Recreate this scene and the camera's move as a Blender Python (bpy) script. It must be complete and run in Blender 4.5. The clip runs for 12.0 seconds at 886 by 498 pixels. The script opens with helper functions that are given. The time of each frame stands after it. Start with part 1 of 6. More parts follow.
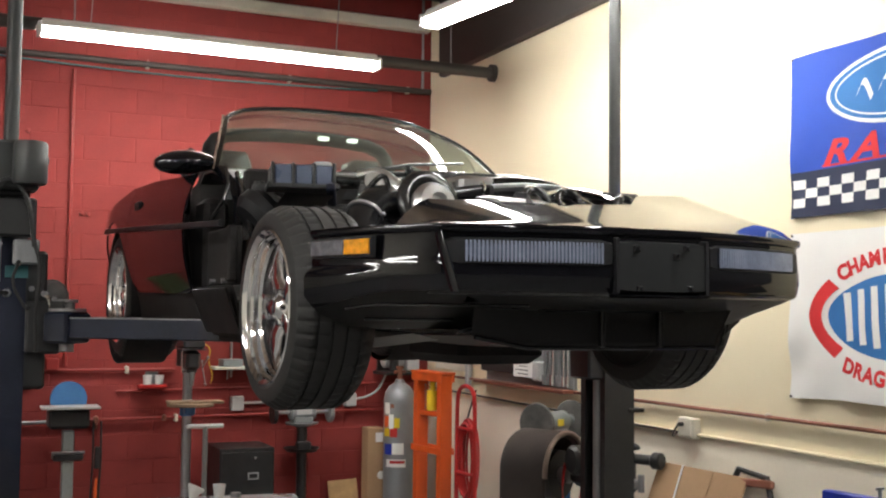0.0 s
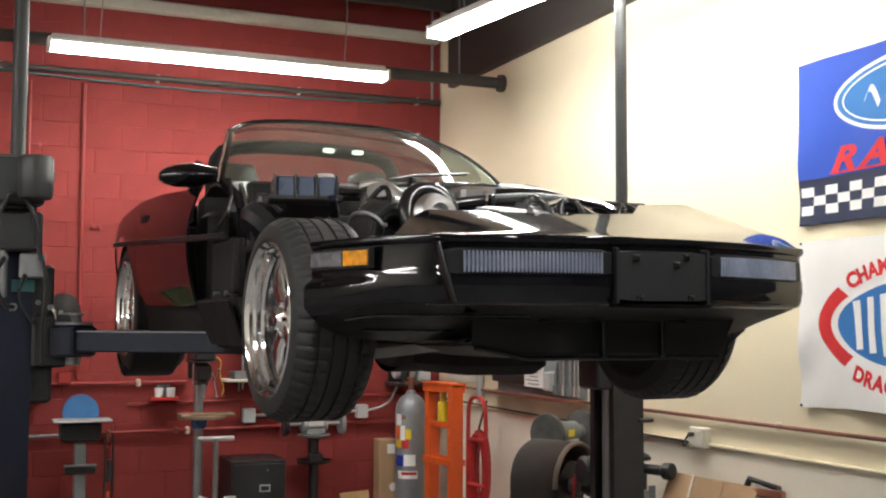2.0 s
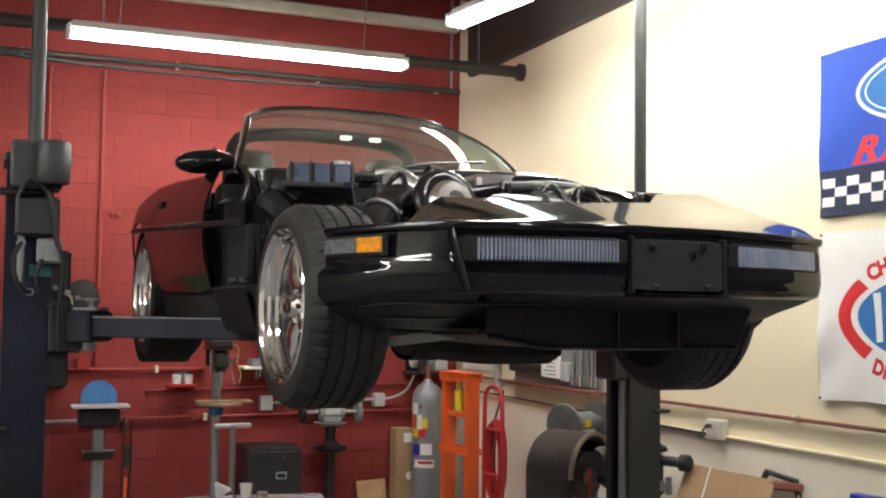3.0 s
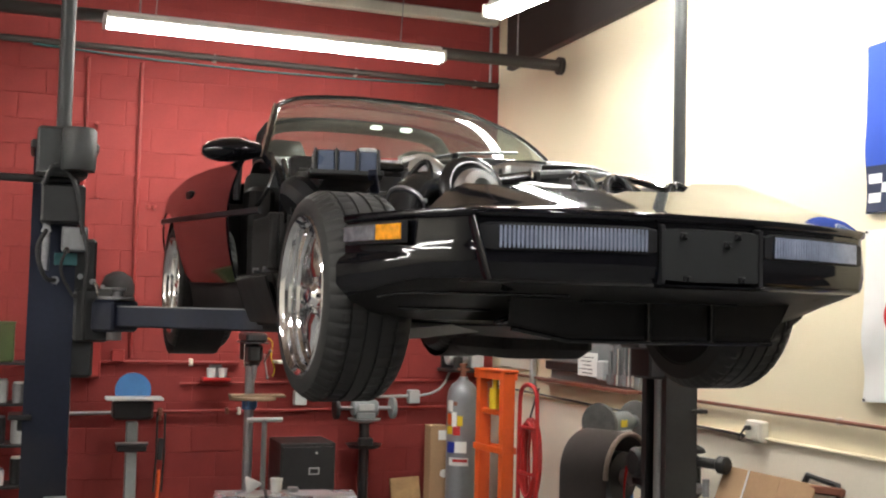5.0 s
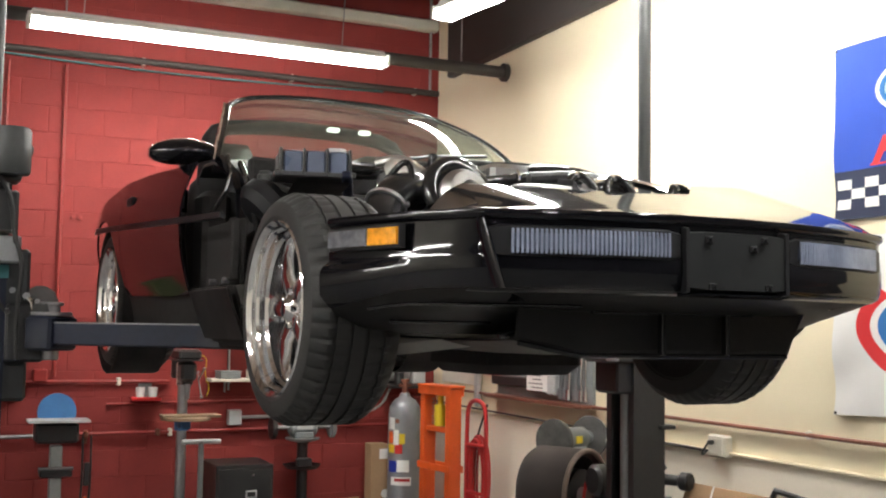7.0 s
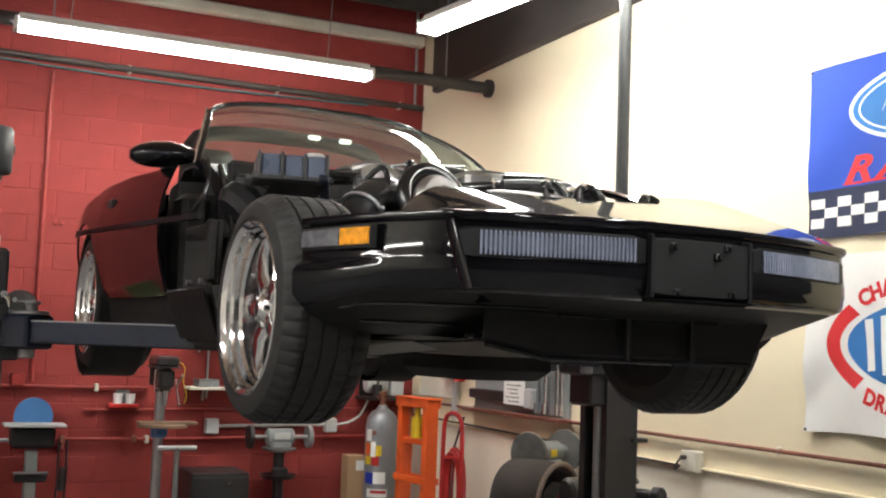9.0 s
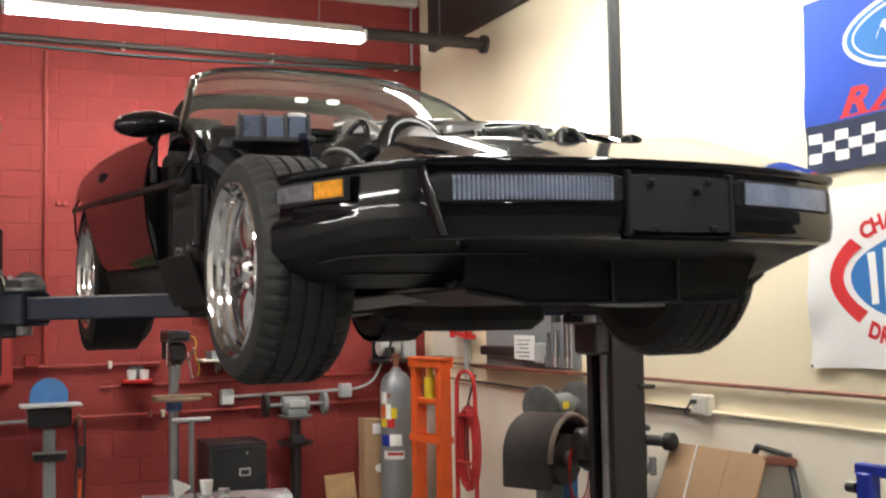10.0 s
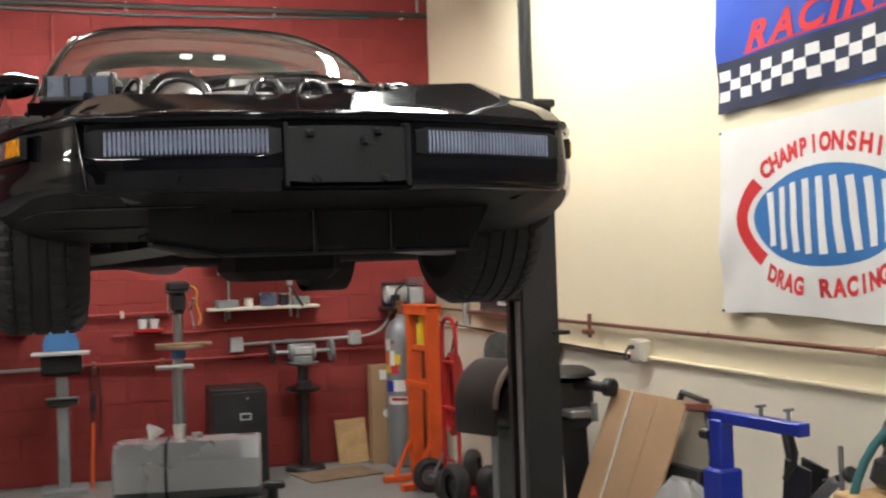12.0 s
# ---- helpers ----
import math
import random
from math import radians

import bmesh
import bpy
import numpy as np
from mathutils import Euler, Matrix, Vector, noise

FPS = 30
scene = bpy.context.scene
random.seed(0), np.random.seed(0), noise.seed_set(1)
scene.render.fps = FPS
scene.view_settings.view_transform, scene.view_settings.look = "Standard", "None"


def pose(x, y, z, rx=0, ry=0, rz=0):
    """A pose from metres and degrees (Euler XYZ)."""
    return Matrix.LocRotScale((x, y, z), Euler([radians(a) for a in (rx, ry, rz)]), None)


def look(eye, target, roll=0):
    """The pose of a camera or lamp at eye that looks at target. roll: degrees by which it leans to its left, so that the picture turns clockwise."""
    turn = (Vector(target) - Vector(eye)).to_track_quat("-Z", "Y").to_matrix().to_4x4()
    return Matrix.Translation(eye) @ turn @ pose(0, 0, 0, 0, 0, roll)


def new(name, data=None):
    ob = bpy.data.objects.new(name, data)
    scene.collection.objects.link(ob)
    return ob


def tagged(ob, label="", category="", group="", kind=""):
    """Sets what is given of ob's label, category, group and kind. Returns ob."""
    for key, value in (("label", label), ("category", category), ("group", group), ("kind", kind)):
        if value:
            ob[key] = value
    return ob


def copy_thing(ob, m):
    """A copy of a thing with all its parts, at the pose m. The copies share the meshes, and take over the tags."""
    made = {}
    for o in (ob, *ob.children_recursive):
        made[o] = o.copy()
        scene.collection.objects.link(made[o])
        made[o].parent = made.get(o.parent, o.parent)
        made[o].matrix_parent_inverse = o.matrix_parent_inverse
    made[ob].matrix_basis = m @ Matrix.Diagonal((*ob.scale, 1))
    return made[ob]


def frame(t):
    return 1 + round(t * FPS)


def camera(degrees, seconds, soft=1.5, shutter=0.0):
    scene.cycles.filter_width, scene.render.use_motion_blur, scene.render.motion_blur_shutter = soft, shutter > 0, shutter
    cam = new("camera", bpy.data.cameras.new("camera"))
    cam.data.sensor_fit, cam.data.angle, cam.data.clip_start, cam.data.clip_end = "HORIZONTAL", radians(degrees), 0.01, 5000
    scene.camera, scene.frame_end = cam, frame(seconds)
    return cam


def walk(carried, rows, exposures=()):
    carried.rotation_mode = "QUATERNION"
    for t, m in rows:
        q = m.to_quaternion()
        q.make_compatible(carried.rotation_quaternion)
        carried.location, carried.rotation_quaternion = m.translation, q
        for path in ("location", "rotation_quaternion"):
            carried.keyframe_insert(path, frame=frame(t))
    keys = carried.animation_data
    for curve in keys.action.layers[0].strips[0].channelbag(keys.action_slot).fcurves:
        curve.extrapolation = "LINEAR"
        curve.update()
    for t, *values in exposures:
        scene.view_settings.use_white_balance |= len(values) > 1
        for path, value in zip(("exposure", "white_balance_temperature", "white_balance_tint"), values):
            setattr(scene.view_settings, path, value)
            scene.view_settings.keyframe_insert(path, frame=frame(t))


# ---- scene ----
cam = camera(43.4, 12.0, soft=2.1, shutter=0.4)
PATH = [
    (0, (0.16, 0.168, 1.79), (0.971, 1.992, 1.908), 0.6),
    (0.5, (0.159, 0.16, 1.791), (0.975, 1.981, 1.925), 0.9),
    (1, (0.166, 0.159, 1.789), (0.967, 1.988, 1.912), 1.1),
    (1.5, (0.196, 0.156, 1.786), (0.996, 1.984, 1.908), -0.1),
    (2, (0.204, 0.156, 1.791), (0.989, 1.991, 1.928), 0.2),
    (2.5, (0.204, 0.154, 1.787), (0.975, 1.994, 1.921), 1.1),
    (3, (0.225, 0.168, 1.785), (0.978, 2.018, 1.904), 0.7),
    (4.8, (0.299, 0.22, 1.779), (0.988, 2.093, 1.91), 2.5),
    (5, (0.32, 0.251, 1.763), (1.0, 2.129, 1.879), 1.4),
    (5.5, (0.308, 0.309, 1.767), (1.0, 2.182, 1.881), 1.1),
    (6, (0.279, 0.428, 1.774), (1.056, 2.268, 1.886), 1.4),
    (6.5, (0.254, 0.528, 1.763), (1.063, 2.351, 1.904), 1.3),
    (7, (0.238, 0.594, 1.758), (1.055, 2.413, 1.902), 0.9),
    (7.2, (0.231, 0.599, 1.755), (1.047, 2.419, 1.895), 1.6),
    (9, (0.252, 0.537, 1.714), (1.091, 2.343, 1.892), 2.1),
    (9.5, (0.254, 0.563, 1.702), (1.077, 2.38, 1.859), -0.0),
    (10, (0.349, 0.522, 1.679), (1.163, 2.345, 1.793), -1.0),
    (10.5, (0.561, 0.349, 1.655), (1.35, 2.186, 1.695), -1.1),
    (10.7, (0.672, 0.321, 1.646), (1.451, 2.16, 1.757), -1.3),
    (11, (0.815, 0.256, 1.63), (1.662, 2.068, 1.643), -4.7),
    (11.2, (0.918, 0.227, 1.64), (1.761, 2.041, 1.653), -4.3),
    (11.5, (1.076, 0.178, 1.656), (1.847, 2.023, 1.674), -1.4),
    (12, (1.365, 0.105, 1.663), (1.95, 2.018, 1.686), -1.9),
]
walk(cam, [(t, look(eye, target, roll)) for t, eye, target, roll in PATH],
     exposures=[(0.0, 0.06), (3.0, 0.10), (5.0, 0.30), (6.5, 0.28), (9.0, 0.22), (9.5, 0.24), (10.0, 0.36), (10.5, 0.52), (11.0, 0.32), (12.0, 0.16)])

# ---- world and light ----
world = bpy.data.worlds.new("world")
scene.world = world
world.use_nodes = True
world.node_tree.nodes["Background"].inputs[0].default_value = (0.5, 0.55, 0.62, 1)
world.node_tree.nodes["Background"].inputs[1].default_value = 0.12
TUBE_POWER = 95.0

XW, YW = 4.14, 9.44            # inner faces of the cream and the red wall
X0, Y0, ZC = -6.5, -8.5, 4.75  # the other walls and the ceiling


# ---- materials ----
def mat(name, col, rough=0.6, metal=0.0, var=0.12, scale=6.0, fine=60.0, bump=0.15, coat=0.0, island=0.0, stain=None, spec=0.5, emit=0.0, trans=0.0, rvar=0.1):
    m = bpy.data.materials.new(name)
    m.use_nodes = True
    nt = m.node_tree
    n, l = nt.nodes, nt.links
    b = n["Principled BSDF"]
    b.inputs["Base Color"].default_value = (*col, 1)
    b.inputs["Roughness"].default_value = rough
    b.inputs["Metallic"].default_value = metal
    b.inputs["Specular IOR Level"].default_value = spec
    b.inputs["Coat Weight"].default_value = coat
    b.inputs["Coat Roughness"].default_value = 0.03
    b.inputs["Transmission Weight"].default_value = trans
    if emit:
        b.inputs["Emission Color"].default_value = (*col, 1)
        b.inputs["Emission Strength"].default_value = emit
        return m
    tc = n.new("ShaderNodeTexCoord")
    big = n.new("ShaderNodeTexNoise")
    big.inputs["Scale"].default_value, big.inputs["Detail"].default_value = scale, 6
    small = n.new("ShaderNodeTexNoise")
    small.inputs["Scale"].default_value, small.inputs["Detail"].default_value = fine, 4
    l.new(tc.outputs["Object"], big.inputs["Vector"])
    l.new(tc.outputs["Object"], small.inputs["Vector"])
    add = n.new("ShaderNodeMath")
    add.operation = "MULTIPLY_ADD"
    l.new(small.outputs["Fac"], add.inputs[0])
    add.inputs[1].default_value = 0.45
    l.new(big.outputs["Fac"], add.inputs[2])
    span = n.new("ShaderNodeMapRange")
    span.inputs["From Min"].default_value, span.inputs["From Max"].default_value = 0.45, 1.0
    span.inputs["To Min"].default_value, span.inputs["To Max"].default_value = 1 - var, 1 + var
    l.new(add.outputs[0], span.inputs["Value"])
    last = span.outputs["Result"]
    if island:
        info = n.new("ShaderNodeObjectInfo")
        ri = n.new("ShaderNodeMapRange")
        ri.inputs["To Min"].default_value, ri.inputs["To Max"].default_value = 1 - island, 1 + island
        l.new(info.outputs["Random"], ri.inputs["Value"])
        mu = n.new("ShaderNodeMath")
        mu.operation = "MULTIPLY"
        l.new(last, mu.inputs[0]), l.new(ri.outputs["Result"], mu.inputs[1])
        last = mu.outputs[0]
    mix = n.new("ShaderNodeVectorMath")
    mix.operation = "SCALE"
    mix.inputs[0].default_value = col
    l.new(last, mix.inputs["Scale"])
    colour = mix.outputs[0]
    if stain:
        wear = n.new("ShaderNodeTexNoise")
        wear.inputs["Scale"].default_value, wear.inputs["Detail"].default_value = scale * 0.45, 8
        l.new(tc.outputs["Object"], wear.inputs["Vector"])
        r = n.new("ShaderNodeMapRange")
        r.inputs["From Min"].default_value, r.inputs["From Max"].default_value = 0.55, 0.72
        l.new(wear.outputs["Fac"], r.inputs["Value"])
        mc = n.new("ShaderNodeMix")
        mc.data_type = "RGBA"
        mc.inputs["B"].default_value = (*stain, 1)
        l.new(r.outputs["Result"], mc.inputs["Factor"])
        l.new(colour, mc.inputs["A"])
        colour = mc.outputs["Result"]
    l.new(colour, b.inputs["Base Color"])
    rr = n.new("ShaderNodeMapRange")
    rr.inputs["To Min"].default_value, rr.inputs["To Max"].default_value = max(0.0, rough - rvar), min(1.0, rough + rvar)
    l.new(big.outputs["Fac"], rr.inputs["Value"])
    l.new(rr.outputs["Result"], b.inputs["Roughness"])
    if bump:
        bp = n.new("ShaderNodeBump")
        bp.inputs["Strength"].default_value, bp.inputs["Distance"].default_value = bump, 0.01
        l.new(add.outputs[0], bp.inputs["Height"])
        l.new(bp.outputs["Normal"], b.inputs["Normal"])
    return m


RED = mat("red_masonry_paint", (0.228, 0.033, 0.030), 0.75, var=0.16, spec=0.25, scale=2.2, fine=90, bump=0.25, island=0.03, rvar=0.12)
REDPIPE = mat("red_painted_pipe", (0.24, 0.020, 0.017), 0.45, var=0.15, bump=0.1)
CREAM = mat("cream_wall_paint", (0.80, 0.712, 0.515), 0.6, var=0.04, scale=1.3, fine=120, bump=0.12)
# same scuffed wall paint, lightened in place of light missing low down
LITCREAM = mat("scuffed_lightened_cream", (0.84, 0.77, 0.64), 0.65, var=0.05, scale=1.6, fine=70, bump=0.15, stain=(0.77, 0.70, 0.58))
WHITEPAINT = mat("dirty_white_paint", (0.66, 0.62, 0.53), 0.6, var=0.1, scale=2.5, bump=0.15, stain=(0.42, 0.38, 0.31))
BROWN = mat("brown_ceiling_boards", (0.33, 0.25, 0.19), 0.75, var=0.25, scale=3, bump=0.2)
DARKBEAM = mat("dark_painted_beam", (0.040, 0.034, 0.031), 0.6, var=0.2, bump=0.15)
# for unseen walls only; dark so that the nose reflects little light
DIM = mat("dark_unseen_wall", (0.045, 0.043, 0.042), 0.6, var=0.2, bump=0.15)
TAUPE = mat("pale_unseen_wall", (0.58, 0.55, 0.48), 0.65, var=0.12, scale=1.5, bump=0.12)
TANKMETAL = mat("dull_sheet_metal", (0.66, 0.67, 0.69), 0.28, 0.7, var=0.06, scale=2, bump=0.03)
PUMPGREY = mat("dark_grey_housing", (0.034, 0.036, 0.036), 0.5, var=0.2, bump=0.1)
CONCRETE = mat("grey_floor_concrete", (0.19, 0.19, 0.187), 0.55, var=0.22, scale=1.6, fine=45, bump=0.15, stain=(0.12, 0.115, 0.11))
PAINT = mat("black_car_paint", (0.006, 0.006, 0.008), 0.05, var=0.1, bump=0.0, rvar=0.03, spec=0.38)
TRIM = mat("satin_black_trim", (0.011, 0.011, 0.013), 0.5, spec=0.3, var=0.2, bump=0.05)
PLASTIC = mat("black_plastic", (0.028, 0.028, 0.029), 0.38, var=0.2, bump=0.1)
UNDERGLOSS = mat("undertray_plastic", (0.010, 0.0095, 0.0095), 0.52, var=0.3, scale=5, bump=0.12, spec=0.3)
UNDER = mat("underbody_black", (0.024, 0.022, 0.022), 0.75, var=0.35, bump=0.25, spec=0.2)
RUBBER = mat("tyre_rubber", (0.017, 0.0165, 0.0165), 0.62, var=0.25, fine=140, bump=0.15)
CHROME = mat("polished_chrome", (0.90, 0.90, 0.91), 0.08, 1.0, var=0.03, bump=0.0, rvar=0.03)
WHEELCHROME = mat("bright_wheel_polish", (0.93, 0.93, 0.95), 0.10, 1.0, var=0.05, bump=0.0, rvar=0.04)
ALLOY = mat("cast_aluminium", (0.58, 0.58, 0.58), 0.32, 1.0, var=0.15, bump=0.12)
CASTARM = mat("dull_cast_alloy", (0.52, 0.51, 0.48), 0.6, 0.15, var=0.15, bump=0.12)
STEEL = mat("grey_steel", (0.30, 0.30, 0.31), 0.42, 0.7, var=0.2, bump=0.12)
GREENBOX = mat("olive_green_paint", (0.045, 0.065, 0.018), 0.5, var=0.2, bump=0.1)
CYLSILVER = mat("silver_cylinder_paint", (0.24, 0.25, 0.27), 0.34, 0.35, var=0.12, bump=0.05)
DISCGREY = mat("worn_abrasive_disc", (0.085, 0.082, 0.078), 0.8, var=0.3, scale=14, bump=0.3)
GREY = mat("grey_machine_paint", (0.20, 0.215, 0.22), 0.45, var=0.18, bump=0.12)
LIGHTGREY = mat("light_grey_enamel", (0.42, 0.43, 0.43), 0.4, var=0.1, bump=0.08)
NAVY = mat("navy_lift_paint", (0.009, 0.012, 0.026), 0.48, var=0.3, scale=4, bump=0.15, spec=0.3, stain=(0.022, 0.021, 0.024))
BLACKMETAL = mat("black_painted_steel", (0.016, 0.016, 0.017), 0.4, var=0.3, bump=0.12)
ORANGE = mat("orange_press_paint", (0.70, 0.105, 0.018), 0.4, var=0.14, bump=0.1, stain=(0.42, 0.07, 0.015))
REDGLOSS = mat("red_enamel", (0.42, 0.018, 0.018), 0.35, var=0.15, bump=0.08)
BLUE = mat("blue_enamel", (0.012, 0.030, 0.30), 0.35, var=0.15, bump=0.08)
BLUESTEEL = mat("blue_guard_paint", (0.04, 0.14, 0.33), 0.5, var=0.15, bump=0.1)
COPPER = mat("brown_copper_pipe", (0.22, 0.085, 0.055), 0.4, 0.4, var=0.25, bump=0.1)
CARD = mat("brown_cardboard", (0.36, 0.225, 0.125), 0.85, var=0.1, scale=3, bump=0.1)
WOOD = mat("plywood", (0.47, 0.30, 0.14), 0.7, var=0.25, scale=9, bump=0.1, stain=(0.25, 0.14, 0.06))
WHITE = mat("white_plastic", (0.78, 0.78, 0.76), 0.4, var=0.05, bump=0.03)
PAPER = mat("white_paper", (0.80, 0.80, 0.78), 0.8, var=0.05, bump=0.02)
YELLOW = mat("yellow_plastic", (0.72, 0.52, 0.02), 0.5, var=0.1, bump=0.05)
AMBER = mat("amber_lens", (0.90, 0.36, 0.012), 0.14, var=0.35, scale=45, coat=1.0, bump=0.35)
CLEARLENS = mat("clear_marker_lens", (0.26, 0.27, 0.31), 0.16, 0.5, var=0.35, scale=40, coat=1.0, bump=0.3)
FOGLENS = mat("ribbed_lamp_glass", (0.31, 0.35, 0.47), 0.12, 0.25, var=0.25, scale=12, coat=1.0, bump=0.0)
FOGBACK = mat("dark_lamp_glass", (0.20, 0.23, 0.32), 0.10, 0.5, var=0.3, scale=9, coat=1.0, bump=0.0)
LIFTBLUE = mat("blue_reservoir_plastic", (0.075, 0.095, 0.15), 0.28, var=0.2, bump=0.05, coat=0.4)
PLATEMAT = mat("plate_recess_plastic", (0.016, 0.017, 0.018), 0.55, spec=0.25, var=0.1, bump=0.05)
CARPET = mat("dark_brown_felt", (0.030, 0.022, 0.020), 0.95, var=0.3, fine=200, bump=0.3)
BINDING = mat("worn_edge_binding", (0.16, 0.12, 0.10), 0.9, var=0.25, bump=0.2)
TEAL = mat("teal_hose", (0.03, 0.13, 0.14), 0.5, var=0.1, bump=0.03)
FLAGBLUE = mat("blue_flag_cloth", (0.018, 0.065, 0.40), 0.8, var=0.06, fine=300, bump=0.05)
FLAGWHITE = mat("white_flag_cloth", (0.80, 0.79, 0.77), 0.85, var=0.03, fine=300, bump=0.05)
FLAGRED = mat("red_flag_print", (0.62, 0.025, 0.03), 0.8, var=0.05, bump=0.0)
FLAGNAVY = mat("dark_flag_print", (0.012, 0.018, 0.05), 0.8, var=0.05, bump=0.0)
FLAGMID = mat("mid_blue_flag_print", (0.03, 0.16, 0.44), 0.8, var=0.06, bump=0.0)
TUBEGLOW = mat("fluorescent_tube", (1.0, 0.985, 0.94), emit=TUBE_POWER)
STRIP = mat("white_lamp_housing", (0.72, 0.71, 0.69), 0.4, var=0.05, bump=0.03)
MIRROR = mat("mirror_glass", (0.8, 0.8, 0.8), 0.02, 1.0, var=0.0, bump=0.0, rvar=0.0)
HOSEBLACK = mat("shiny_black_hose", (0.012, 0.012, 0.013), 0.22, var=0.2, bump=0.04)
LEATHER = mat("dark_seat_leather", (0.010, 0.009, 0.009), 0.5, var=0.2, bump=0.15)
PLASTICBAG = mat("clear_plastic_bag", (0.62, 0.62, 0.63), 0.2, var=0.1, scale=14, bump=0.5, coat=0.5)


def glass_mat():
    m = bpy.data.materials.new("windshield_glass")
    m.use_nodes = True
    n, l = m.node_tree.nodes, m.node_tree.links
    n.clear()
    out = n.new("ShaderNodeOutputMaterial")
    tr = n.new("ShaderNodeBsdfTransparent")
    tr.inputs[0].default_value = (0.52, 0.62, 0.56, 1)
    gl = n.new("ShaderNodeBsdfGlossy")
    gl.inputs["Roughness"].default_value = 0.02
    fr = n.new("ShaderNodeFresnel")
    fr.inputs[0].default_value = 1.85
    mx = n.new("ShaderNodeMixShader")
    l.new(fr.outputs[0], mx.inputs[0])
    l.new(tr.outputs[0], mx.inputs[1])
    l.new(gl.outputs[0], mx.inputs[2])
    # dust film that also carries the ceiling's grey-green reflection as colour
    dust = n.new("ShaderNodeBsdfDiffuse")
    dust.inputs[0].default_value = (0.50, 0.54, 0.48, 1)
    film = n.new("ShaderNodeMixShader")
    streak = n.new("ShaderNodeTexNoise")
    streak.inputs["Scale"].default_value = 5.0
    lay = n.new("ShaderNodeMapRange")
    lay.inputs[1].default_value, lay.inputs[2].default_value = 0.3, 0.7
    lay.inputs[3].default_value, lay.inputs[4].default_value = 0.05, 0.17
    l.new(streak.outputs[0], lay.inputs[0])
    l.new(lay.outputs[0], film.inputs[0])
    l.new(mx.outputs[0], film.inputs[1])
    l.new(dust.outputs[0], film.inputs[2])
    l.new(film.outputs[0], out.inputs[0])
    return m


# glow for the bright lamp reflections at the windscreen
GLINTGLOW = mat("screen_glint_glow", (1.0, 0.97, 0.9), emit=3.0)
DULLWOOD = mat("oily_table_board", (0.20, 0.135, 0.085), 0.75, var=0.3, scale=9, bump=0.1)
GLASS = glass_mat()
PLASTICBAG.node_tree.nodes["Principled BSDF"].inputs["Alpha"].default_value = 0.45


